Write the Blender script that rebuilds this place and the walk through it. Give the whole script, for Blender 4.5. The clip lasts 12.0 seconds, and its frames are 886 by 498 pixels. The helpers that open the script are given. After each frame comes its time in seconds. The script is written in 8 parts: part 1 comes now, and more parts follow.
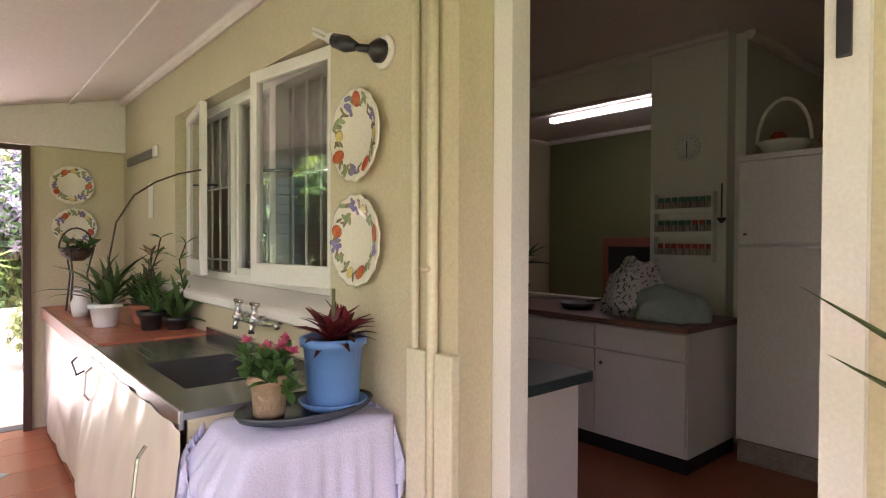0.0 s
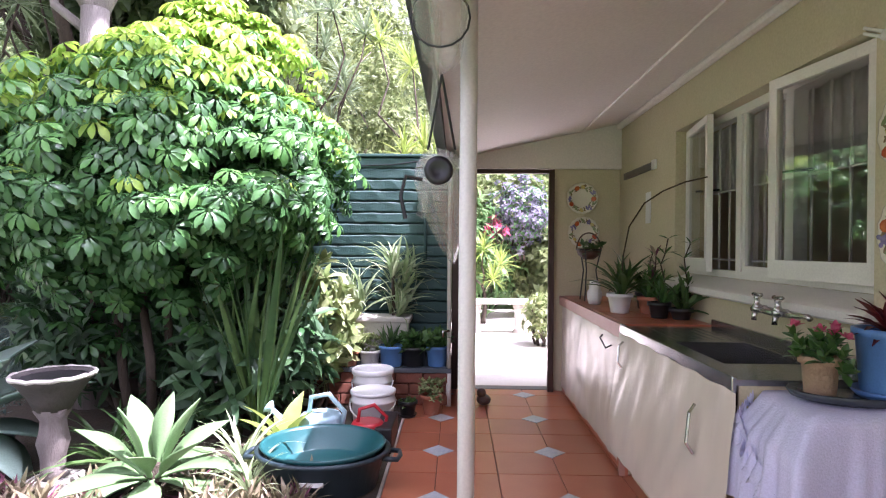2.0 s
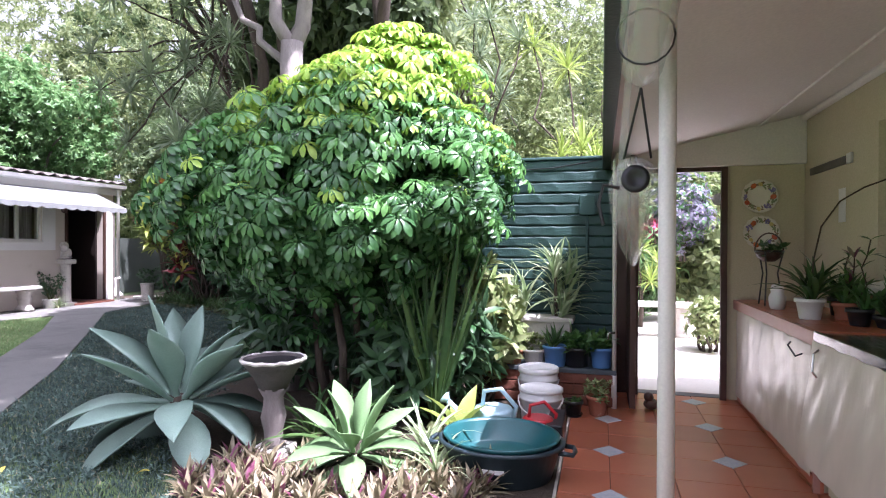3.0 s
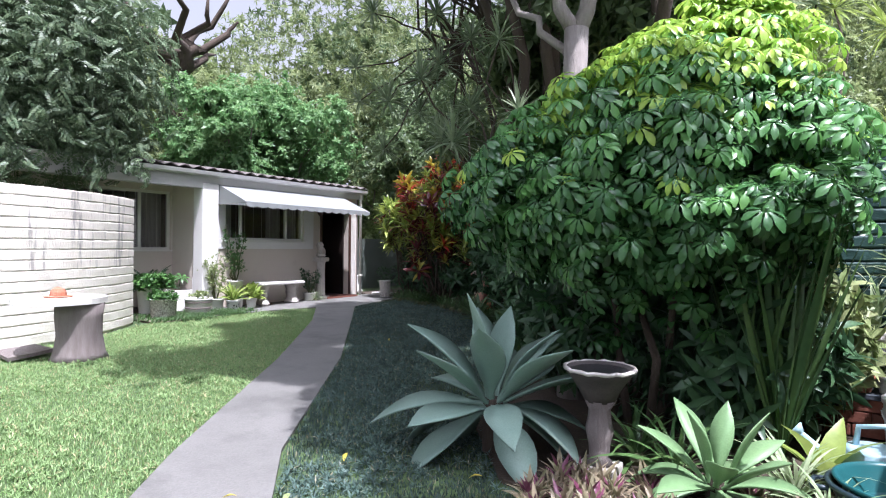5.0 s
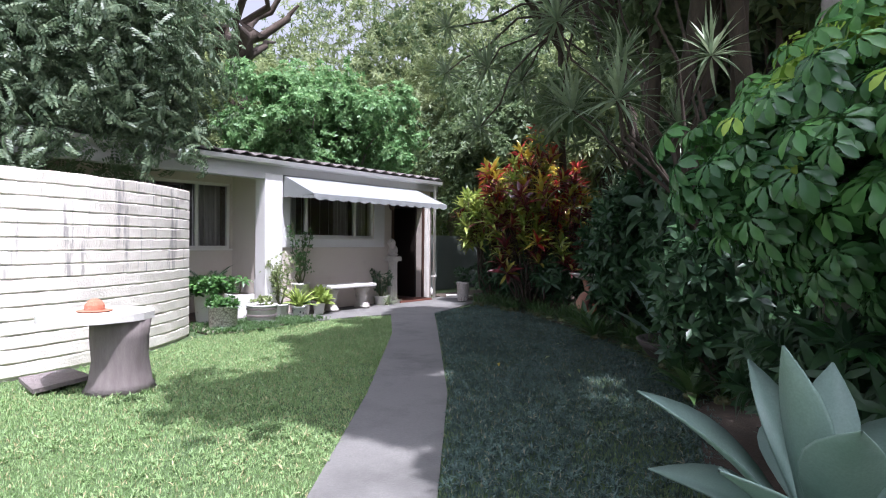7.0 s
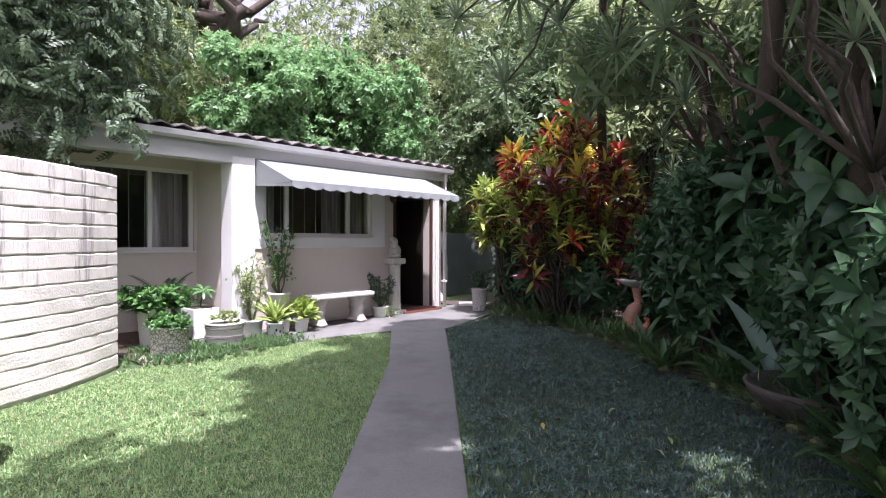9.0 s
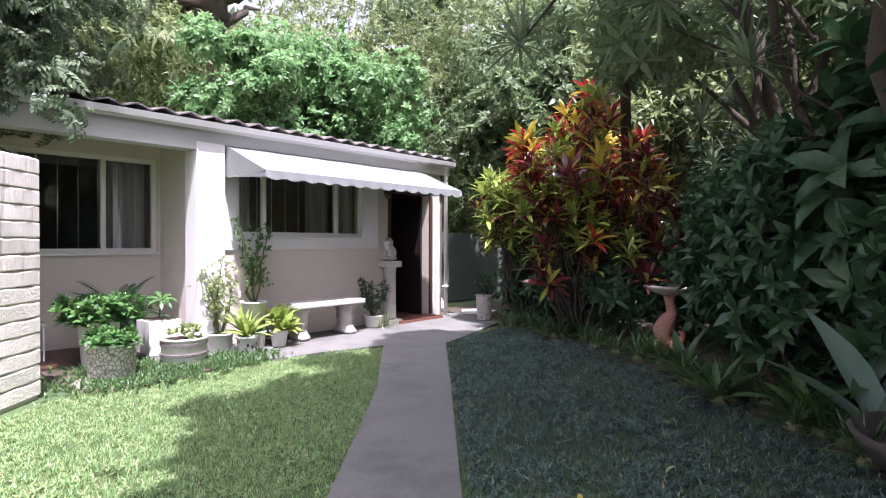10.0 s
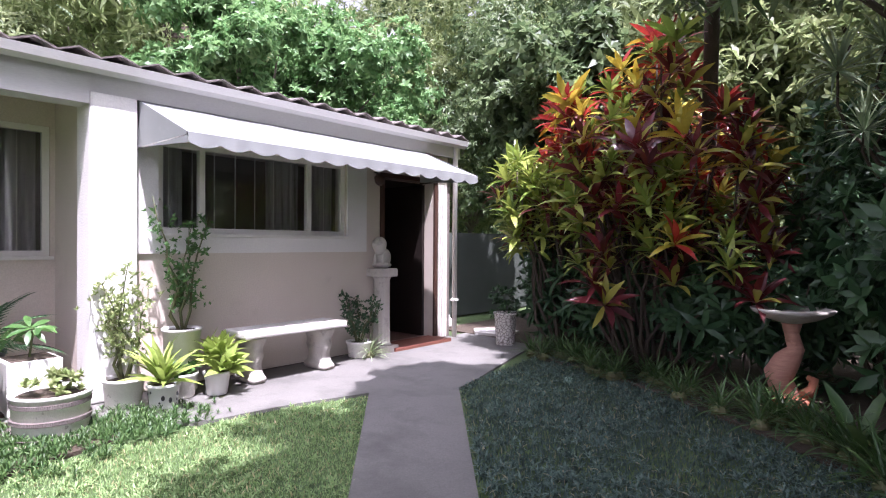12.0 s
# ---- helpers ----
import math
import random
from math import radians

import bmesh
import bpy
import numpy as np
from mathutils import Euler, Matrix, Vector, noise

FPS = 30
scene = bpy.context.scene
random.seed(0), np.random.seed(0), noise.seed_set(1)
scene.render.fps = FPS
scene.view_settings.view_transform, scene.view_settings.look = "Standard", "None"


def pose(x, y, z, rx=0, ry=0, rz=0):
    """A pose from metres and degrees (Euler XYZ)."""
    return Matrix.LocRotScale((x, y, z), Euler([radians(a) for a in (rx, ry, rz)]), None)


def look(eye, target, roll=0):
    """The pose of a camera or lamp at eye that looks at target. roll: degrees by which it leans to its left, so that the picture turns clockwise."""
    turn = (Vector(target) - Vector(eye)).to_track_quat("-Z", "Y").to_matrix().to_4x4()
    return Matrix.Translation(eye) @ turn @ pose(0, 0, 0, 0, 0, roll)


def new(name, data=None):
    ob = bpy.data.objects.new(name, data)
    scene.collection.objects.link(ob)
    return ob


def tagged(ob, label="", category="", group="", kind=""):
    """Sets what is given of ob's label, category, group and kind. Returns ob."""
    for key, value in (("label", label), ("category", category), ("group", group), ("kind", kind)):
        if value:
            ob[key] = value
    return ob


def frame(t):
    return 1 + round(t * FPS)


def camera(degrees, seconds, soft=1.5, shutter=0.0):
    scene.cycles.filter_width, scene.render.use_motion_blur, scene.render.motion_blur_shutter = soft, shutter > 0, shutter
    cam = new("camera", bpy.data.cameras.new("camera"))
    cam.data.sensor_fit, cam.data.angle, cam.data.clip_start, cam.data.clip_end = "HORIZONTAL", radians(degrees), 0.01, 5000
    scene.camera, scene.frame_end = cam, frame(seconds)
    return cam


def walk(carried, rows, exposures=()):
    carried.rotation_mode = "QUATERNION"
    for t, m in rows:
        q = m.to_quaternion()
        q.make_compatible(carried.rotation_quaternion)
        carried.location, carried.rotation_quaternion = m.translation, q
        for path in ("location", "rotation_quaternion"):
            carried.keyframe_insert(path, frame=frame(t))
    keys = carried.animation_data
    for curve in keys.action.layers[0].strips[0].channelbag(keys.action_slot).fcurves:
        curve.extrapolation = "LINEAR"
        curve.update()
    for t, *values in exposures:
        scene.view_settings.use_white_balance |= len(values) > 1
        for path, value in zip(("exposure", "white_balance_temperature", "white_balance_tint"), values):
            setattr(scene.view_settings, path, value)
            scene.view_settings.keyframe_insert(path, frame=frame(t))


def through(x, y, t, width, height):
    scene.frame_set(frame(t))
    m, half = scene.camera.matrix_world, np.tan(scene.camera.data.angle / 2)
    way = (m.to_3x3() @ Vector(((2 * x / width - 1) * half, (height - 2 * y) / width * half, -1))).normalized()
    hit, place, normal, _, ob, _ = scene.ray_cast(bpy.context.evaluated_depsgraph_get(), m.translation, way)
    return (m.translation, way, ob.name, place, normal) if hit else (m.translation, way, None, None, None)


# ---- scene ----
EXPOSURES = [(0.0, 2.95, 6300, 38), (0.5, 2.7, 6150, 38), (1.0, 2.52, 6000, 38), (1.5, 2.33, 5800, 37), (2.0, 2.15, 5700, 36), (2.5, 2.0, 5600, 34), (3.5, 1.5, 5600, 27), (5.5, 1.0, 5550, 21), (7.0, 1.0, 5550, 23), (9.0, 1.3, 5700, 29), (10.5, 1.54, 5720, 30), (12.0, 1.55, 5720, 32)]
cam = camera(75.24, 12.0, soft=1.1)
# seconds, place of the eye, and its turn in degrees
ROWS = [
    (0, 0.0371, -0.0349, 1.3587, 89.127, -0.233, -40.588),
    (0.5, -0.0915, -0.0767, 1.3607, 89.171, 0.034, -29.028),
    (1, -0.235, -0.1451, 1.3418, 89.403, -0.124, -17.466),
    (1.5, -0.3271, -0.2251, 1.3191, 89.656, -0.466, -7.549),
    (2, -0.4116, -0.2869, 1.3045, 89.779, -0.477, 1.385),
    (2.5, -0.4938, -0.3897, 1.3182, 89.663, -0.401, 8.93),
    (3, -0.5753, -0.4738, 1.3192, 89.712, -0.233, 15.401),
    (3.5, -0.6717, -0.5513, 1.3318, 89.635, -0.162, 20.933),
    (5.5, -1.8492, -0.4247, 1.284, 89.744, -0.684, 36.639),
    (6, -2.2602, -0.1956, 1.2847, 89.642, -0.626, 37.752),
    (6.5, -2.6839, 0.0849, 1.3134, 89.523, -0.597, 38.691),
    (7, -3.038, 0.4155, 1.3266, 89.283, -0.525, 39.301),
    (9, -4.3787, 2.0091, 1.331, 89.112, -0.143, 40.335),
    (9.5, -4.7252, 2.5015, 1.3084, 89.236, -0.217, 40.668),
    (10, -5.1105, 2.9126, 1.31, 89.289, -0.166, 40.579),
    (10.5, -5.5074, 3.3116, 1.3043, 89.314, -0.062, 40.617),
    (11, -5.9076, 3.7463, 1.3056, 89.296, -0.2, 40.49),
    (11.5, -6.286, 4.1514, 1.305, 89.409, -0.276, 40.649),
    (12, -6.669, 4.5554, 1.3046, 89.455, -0.358, 40.585),
]
walk(cam, [(t, pose(x, y, z, rx, ry, rz)) for t, x, y, z, rx, ry, rz in ROWS], EXPOSURES)

# ---- world, sun ----
SUN_TO = Vector((0.35, -0.18, 1.0)).normalized()
world = bpy.data.worlds.new("world")
scene.world = world
world.use_nodes = True
sky = world.node_tree.nodes.new("ShaderNodeTexSky")
sky.sky_type, sky.sun_disc = "NISHITA", False
sky.sun_elevation = math.asin(SUN_TO.z)
sky.sun_rotation = math.atan2(SUN_TO.x, SUN_TO.y)
sky.air_density, sky.dust_density, sky.ozone_density = 0.8, 6.0, 0.5
back = world.node_tree.nodes["Background"]
back.inputs["Strength"].default_value = 0.15
haze = world.node_tree.nodes.new("ShaderNodeHueSaturation")
haze.inputs["Saturation"].default_value = 0.06
world.node_tree.links.new(sky.outputs[0], haze.inputs["Color"])
world.node_tree.links.new(haze.outputs[0], back.inputs[0])
sun = new("sun", bpy.data.lights.new("sun", "SUN"))
sun.data.energy, sun.data.angle, sun.data.color = 5.0, radians(0.6), (1.0, 0.95, 0.87)
sun.matrix_world = look((0, 0, 20), Vector((0, 0, 20)) - SUN_TO)


# ---- materials ----
def shader(name):
    m = bpy.data.materials.new(name)
    m.use_nodes = True
    nt = m.node_tree
    return m, nt, nt.nodes["Principled BSDF"]


def socket(nt, kind, **values):
    node = nt.nodes.new(kind)
    for key, value in values.items():
        node.inputs[key.replace("_", " ")].default_value = value
    return node


def blend(nt, fac, a, b):
    """A colour mix; a and b are colours or sockets."""
    node = nt.nodes.new("ShaderNodeMix")
    node.data_type = "RGBA"
    nt.links.new(fac, node.inputs["Factor"])
    for key, value in (("A", a), ("B", b)):
        if isinstance(value, tuple):
            node.inputs[6 if key == "A" else 7].default_value = (*value, 1)
        else:
            nt.links.new(value, node.inputs[6 if key == "A" else 7])
    return node.outputs[2]


def ramp(nt, fac, lo, hi):
    node = nt.nodes.new("ShaderNodeMapRange")
    node.inputs["From Min"].default_value, node.inputs["From Max"].default_value = lo, hi
    nt.links.new(fac, node.inputs["Value"])
    return node.outputs["Result"]


def surface(name, base, other, scale=3.0, grain=60.0, rough=0.7, bump=0.3, metal=0.0, stain=None, stain_at=(0.55, 0.75),
            stain_scale=1.3, stretch=(1, 1, 1), spread=0.0, coat=0.0, world=False):
    """Colour drifting between base and other, with grain, relief and stains of their own shape."""
    m, nt, bsdf = shader(name)
    where = nt.nodes.new("ShaderNodeTexCoord")
    put = nt.nodes.new("ShaderNodeMapping")
    put.inputs["Scale"].default_value = stretch
    nt.links.new(nt.nodes.new("ShaderNodeNewGeometry").outputs["Position"] if world else where.outputs["Object"], put.inputs["Vector"])
    big = socket(nt, "ShaderNodeTexNoise", Scale=scale, Detail=4.0, Roughness=0.6)
    fine = socket(nt, "ShaderNodeTexNoise", Scale=grain, Detail=3.0)
    for node in (big, fine):
        nt.links.new(put.outputs[0], node.inputs["Vector"])
    colour = blend(nt, ramp(nt, big.outputs[0], 0.3, 0.7), base, other)
    colour = blend(nt, ramp(nt, fine.outputs[0], 0.25, 1.2), colour, tuple(c * 0.72 for c in base))
    if stain:
        mark = socket(nt, "ShaderNodeTexNoise", Scale=stain_scale, Detail=6.0, Roughness=0.65)
        nt.links.new(put.outputs[0], mark.inputs["Vector"])
        colour = blend(nt, ramp(nt, mark.outputs[0], *stain_at), colour, stain)
    if spread:
        info = nt.nodes.new("ShaderNodeObjectInfo")
        hsv = nt.nodes.new("ShaderNodeHueSaturation")
        nt.links.new(colour, hsv.inputs["Color"])
        rng = nt.nodes.new("ShaderNodeMapRange")
        rng.inputs["To Min"].default_value, rng.inputs["To Max"].default_value = 1 - spread, 1 + spread
        nt.links.new(info.outputs["Random"], rng.inputs["Value"])
        nt.links.new(rng.outputs[0], hsv.inputs["Value"])
        colour = hsv.outputs[0]
    nt.links.new(colour, bsdf.inputs["Base Color"])
    bsdf.inputs["Roughness"].default_value, bsdf.inputs["Metallic"].default_value = rough, metal
    bsdf.inputs["Coat Weight"].default_value = coat
    rise = nt.nodes.new("ShaderNodeBump")
    rise.inputs["Strength"].default_value, rise.inputs["Distance"].default_value = bump, 0.01
    nt.links.new(fine.outputs[0], rise.inputs["Height"])
    nt.links.new(rise.outputs[0], bsdf.inputs["Normal"])
    return m


def leaf_material(name, low, high, rough=0.45, through=0.3, odd=None, odd_share=0.1):
    """Leaves vary one by one between two greens; some take an odd colour; light passes through."""
    m, nt, bsdf = shader(name)
    geo = nt.nodes.new("ShaderNodeNewGeometry")
    colour = blend(nt, geo.outputs["Random Per Island"], low, high)
    fine = socket(nt, "ShaderNodeTexNoise", Scale=25.0, Detail=2.0)
    where = nt.nodes.new("ShaderNodeTexCoord")
    nt.links.new(where.outputs["Object"], fine.inputs["Vector"])
    colour = blend(nt, ramp(nt, fine.outputs[0], 0.3, 1.3), colour, tuple(c * 0.6 for c in low))
    if odd:
        pick = nt.nodes.new("ShaderNodeMath")
        pick.operation = "GREATER_THAN"
        pick.inputs[1].default_value = 1 - odd_share
        wrap = nt.nodes.new("ShaderNodeMath")
        wrap.operation = "MULTIPLY"
        wrap.inputs[1].default_value = 7.31
        frac = nt.nodes.new("ShaderNodeMath")
        frac.operation = "FRACT"
        nt.links.new(geo.outputs["Random Per Island"], wrap.inputs[0])
        nt.links.new(wrap.outputs[0], frac.inputs[0])
        nt.links.new(frac.outputs[0], pick.inputs[0])
        colour = blend(nt, pick.outputs[0], colour, odd)
    nt.links.new(colour, bsdf.inputs["Base Color"])
    bsdf.inputs["Roughness"].default_value = rough
    glow = nt.nodes.new("ShaderNodeBsdfTranslucent")
    nt.links.new(colour, glow.inputs["Color"])
    mix = nt.nodes.new("ShaderNodeMixShader")
    mix.inputs[0].default_value = through
    nt.links.new(bsdf.outputs[0], mix.inputs[1])
    nt.links.new(glow.outputs[0], mix.inputs[2])
    nt.links.new(mix.outputs[0], nt.nodes["Material Output"].inputs["Surface"])
    return m


def pebble_material(name):
    """Pale pebbles set in darker mortar."""
    m, nt, bsdf = shader(name)
    where = nt.nodes.new("ShaderNodeTexCoord")
    cells = nt.nodes.new("ShaderNodeTexVoronoi")
    cells.feature = "DISTANCE_TO_EDGE"
    cells.inputs["Scale"].default_value = 26
    nt.links.new(where.outputs["Object"], cells.inputs["Vector"])
    colour = blend(nt, ramp(nt, cells.outputs[0], 0.02, 0.14), (0.22, 0.19, 0.17), (0.74, 0.7, 0.66))
    nt.links.new(colour, bsdf.inputs["Base Color"])
    bsdf.inputs["Roughness"].default_value = 0.8
    rise = nt.nodes.new("ShaderNodeBump")
    rise.inputs["Strength"].default_value, rise.inputs["Distance"].default_value = 0.8, 0.01
    nt.links.new(cells.outputs[0], rise.inputs["Height"])
    nt.links.new(rise.outputs[0], bsdf.inputs["Normal"])
    return m


def clear_material(name, tint, rough, alpha):
    m, nt, bsdf = shader(name)
    bsdf.inputs["Base Color"].default_value = (*tint, 1)
    bsdf.inputs["Roughness"].default_value = rough
    bsdf.inputs["Alpha"].default_value = alpha
    if alpha == 1:
        bsdf.inputs["Transmission Weight"].default_value = 1
        bsdf.inputs["IOR"].default_value = 1.6
    return m


def light_material(name, colour, strength):
    m, nt, bsdf = shader(name)
    bsdf.inputs["Emission Color"].default_value = (*colour, 1)
    bsdf.inputs["Emission Strength"].default_value = strength
    return m


CREAM = surface("cream_plaster", (0.55, 0.485, 0.32), (0.6, 0.535, 0.37), 1.5, 90, 0.75, 0.12, stain=(0.46, 0.405, 0.275), stain_at=(0.6, 0.8))
CREAM_SHEEN = surface("cream_gloss_paint", (0.66, 0.6, 0.42), (0.7, 0.65, 0.48), 2, 80, 0.4, 0.1)
WHITE = surface("white_gloss_paint", (0.78, 0.75, 0.7), (0.72, 0.69, 0.63), 3, 120, 0.4, 0.08, stain=(0.6, 0.55, 0.47), stain_at=(0.66, 0.85), stain_scale=4)
CEILING = surface("ceiling_board_paint", (0.76, 0.71, 0.67), (0.72, 0.66, 0.62), 0.8, 60, 0.7, 0.06)
RED_TILE = surface("red_quarry_tile", (0.44, 0.13, 0.065), (0.5, 0.17, 0.085), 4, 120, 0.3, 0.05, stain=(0.36, 0.11, 0.06), stain_at=(0.6, 0.8), spread=0.12)
GROUT = surface("grout", (0.26, 0.12, 0.08), (0.2, 0.1, 0.07), 8, 100, 0.9, 0.3)
INLAY = surface("pale_patterned_inlay", (0.58, 0.58, 0.6), (0.32, 0.38, 0.46), 40, 160, 0.4, 0.05)
# The darker blotches stand for wear and for leaf dapple painted on the path.
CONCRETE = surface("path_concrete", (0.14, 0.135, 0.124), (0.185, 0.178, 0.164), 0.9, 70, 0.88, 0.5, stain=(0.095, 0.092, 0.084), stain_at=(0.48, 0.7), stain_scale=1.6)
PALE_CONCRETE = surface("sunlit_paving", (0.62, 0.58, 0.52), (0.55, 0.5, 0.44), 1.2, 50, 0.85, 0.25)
SOIL = surface("soil_and_mulch", (0.05, 0.036, 0.025), (0.085, 0.062, 0.042), 6, 60, 0.95, 1.0, stain=(0.12, 0.09, 0.055), stain_at=(0.6, 0.7), stain_scale=18)
TURF = surface("turf", (0.075, 0.12, 0.035), (0.05, 0.085, 0.03), 1.6, 120, 0.95, 0.8, stain=(0.12, 0.1, 0.05), stain_at=(0.62, 0.75), stain_scale=3)
GREEN_BRICK = surface("green_painted_brick", (0.024, 0.068, 0.06), (0.032, 0.086, 0.075), 6, 70, 0.55, 0.5, spread=0.1)
GREEN_JOINT = surface("green_painted_joint", (0.022, 0.062, 0.053), (0.018, 0.05, 0.043), 6, 90, 0.7, 0.4)
WHITE_BRICK = surface("whitewashed_brick", (0.86, 0.8, 0.71), (0.8, 0.73, 0.64), 3, 45, 0.8, 0.6, spread=0.03, world=True)
# Dark vertical streaks paint leaf shade and drip stains into the upper courses.
STREAKY = surface("shade_streaked_whitewash", (0.86, 0.8, 0.71), (0.8, 0.73, 0.64), 3, 45, 0.8, 0.6, stain=(0.4, 0.37, 0.34), stain_at=(0.55, 0.62), stain_scale=2.2, stretch=(3.4, 3.4, 0.3), spread=0.03, world=True)
WHITE_JOINT = surface("whitewashed_joint", (0.66, 0.61, 0.55), (0.58, 0.53, 0.48), 5, 70, 0.9, 0.5)
COTTAGE = surface("cottage_plaster", (0.63, 0.55, 0.475), (0.68, 0.6, 0.525), 1.2, 80, 0.8, 0.2, stain=(0.47, 0.4, 0.34), stain_at=(0.6, 0.8))
COTTAGE_BAND = surface("cottage_white_band", (0.8, 0.775, 0.75), (0.74, 0.715, 0.69), 1.6, 80, 0.7, 0.2)
PIER_WHITE = surface("whitewashed_pier", (0.8, 0.77, 0.74), (0.74, 0.71, 0.67), 2.5, 60, 0.8, 0.4, stain=(0.55, 0.5, 0.45), stain_at=(0.62, 0.75), stain_scale=3)
FASCIA = surface("grey_white_fascia", (0.6, 0.585, 0.57), (0.54, 0.525, 0.51), 2, 70, 0.5, 0.1, stain=(0.42, 0.4, 0.38), stain_at=(0.6, 0.8), stretch=(1, 0.4, 3))
ROOF = surface("weathered_fibre_cement", (0.16, 0.135, 0.125), (0.09, 0.08, 0.075), 5, 60, 0.95, 0.7, stain=(0.06, 0.065, 0.045), stain_at=(0.5, 0.7), stain_scale=6)
CANVAS = surface("pale_canvas", (0.25, 0.26, 0.255), (0.215, 0.225, 0.22), 1.5, 200, 0.8, 0.15, stain=(0.3, 0.31, 0.29), stain_at=(0.62, 0.8))
DARK_WOOD = surface("dark_stained_wood", (0.05, 0.022, 0.014), (0.075, 0.032, 0.02), 3, 70, 0.5, 0.3, stretch=(6, 6, 0.6))
DARK_FASCIA = surface("dark_green_board", (0.03, 0.04, 0.032), (0.045, 0.052, 0.042), 3, 70, 0.6, 0.3)
# Dark plaster puts the dimness of the cottage's unlit rooms into the colour.
DARK_ROOM = surface("plaster_darkened_for_dim_room", (0.2, 0.17, 0.15), (0.16, 0.14, 0.12), 1, 60, 0.9, 0.1)
STEEL = surface("stainless_steel", (0.42, 0.42, 0.42), (0.34, 0.34, 0.34), 6, 200, 0.2, 0.05, metal=0.9)
CHROME = surface("worn_chrome", (0.6, 0.59, 0.57), (0.5, 0.49, 0.47), 20, 200, 0.22, 0.05, metal=1.0)
SHEET = surface("white_plastic_sheet", (0.72, 0.66, 0.55), (0.64, 0.57, 0.46), 2.2, 9, 0.36, 0.3, stretch=(1, 1, 0.35), coat=0.1)
STONE = surface("cast_concrete_ornament", (0.6, 0.56, 0.51), (0.48, 0.44, 0.4), 5, 90, 0.9, 0.6, stain=(0.24, 0.22, 0.2), stain_at=(0.55, 0.75), stain_scale=7)
BENCH_TOP = surface("pale_bench_slab", (0.72, 0.69, 0.65), (0.65, 0.62, 0.57), 5, 90, 0.85, 0.4, stain=(0.5, 0.46, 0.42), stain_at=(0.62, 0.78), stain_scale=6)
GREY_TRUNK = surface("cement_trunk", (0.17, 0.14, 0.13), (0.25, 0.215, 0.2), 4, 60, 0.9, 0.9, stretch=(5, 5, 0.7))
BARK = surface("grey_bark", (0.26, 0.22, 0.19), (0.17, 0.14, 0.12), 6, 50, 0.95, 1.0, stretch=(3, 3, 0.6))
PALE_BARK = surface("pale_grey_bark", (0.27, 0.24, 0.22), (0.2, 0.175, 0.16), 5, 40, 0.95, 0.8, stretch=(3, 3, 0.6), stain=(0.16, 0.14, 0.12), stain_at=(0.58, 0.72), stain_scale=5)
DARK_BARK = surface("dark_bark", (0.055, 0.04, 0.03), (0.085, 0.062, 0.045), 6, 50, 0.95, 1.0, stretch=(3, 3, 0.6))
STEM = surface("green_stem", (0.09, 0.12, 0.04), (0.12, 0.1, 0.05), 10, 60, 0.7, 0.4)
TERRACOTTA = surface("terracotta", (0.42, 0.16, 0.09), (0.36, 0.13, 0.075), 8, 80, 0.85, 0.4, stain=(0.5, 0.36, 0.28), stain_at=(0.6, 0.75), stain_scale=8)
BLUE = surface("blue_plastic", (0.1, 0.23, 0.5), (0.12, 0.27, 0.55), 4, 200, 0.35, 0.03)
BLACK = surface("black_plastic", (0.014, 0.014, 0.016), (0.02, 0.02, 0.022), 6, 200, 0.35, 0.05)
TEAL = surface("teal_plastic", (0.015, 0.085, 0.09), (0.02, 0.11, 0.115), 4, 150, 0.3, 0.05)
WHITE_PLASTIC = surface("white_plastic", (0.76, 0.75, 0.73), (0.7, 0.69, 0.66), 5, 150, 0.35, 0.03, stain=(0.6, 0.58, 0.53), stain_at=(0.66, 0.8), stain_scale=8)
PAINTED_POT = surface("chipped_white_pot", (0.8, 0.78, 0.74), (0.74, 0.71, 0.67), 8, 90, 0.7, 0.4, stain=(0.22, 0.19, 0.17), stain_at=(0.62, 0.7), stain_scale=9)
SOCLE = surface("red_brick", (0.2, 0.07, 0.045), (0.26, 0.09, 0.055), 8, 60, 0.85, 0.6, spread=0.2)
WINDOW_GLASS = clear_material("window_glass", (0.92, 0.94, 0.93), 0.0, 1)
PLASTIC_FILM = clear_material("clear_plastic_film", (0.75, 0.75, 0.7), 0.08, 0.24)

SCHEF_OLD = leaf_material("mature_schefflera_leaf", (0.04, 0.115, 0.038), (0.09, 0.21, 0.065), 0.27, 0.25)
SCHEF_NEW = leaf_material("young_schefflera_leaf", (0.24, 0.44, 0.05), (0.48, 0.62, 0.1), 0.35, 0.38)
SCHEF_MID = leaf_material("green_schefflera_leaf", (0.07, 0.2, 0.05), (0.14, 0.32, 0.075), 0.35, 0.3)
AGAVE = surface("agave_leaf", (0.165, 0.255, 0.205), (0.235, 0.325, 0.265), 2.5, 120, 0.5, 0.1)
AGAVE_GREEN = surface("green_agave_leaf", (0.14, 0.25, 0.105), (0.21, 0.325, 0.15), 2.5, 120, 0.5, 0.1)
TREE_BRIGHT = leaf_material("bright_tree_leaf", (0.12, 0.255, 0.09), (0.26, 0.41, 0.165), 0.5, 0.45)
TREE_OLIVE = leaf_material("olive_tree_leaf", (0.175, 0.235, 0.095), (0.36, 0.41, 0.18), 0.5, 0.5)
TREE_DARK = leaf_material("dark_tree_leaf", (0.08, 0.13, 0.055), (0.19, 0.25, 0.11), 0.5, 0.45)
FERNY = leaf_material("feathery_tree_leaf", (0.1, 0.16, 0.085), (0.24, 0.31, 0.175), 0.45, 0.4)
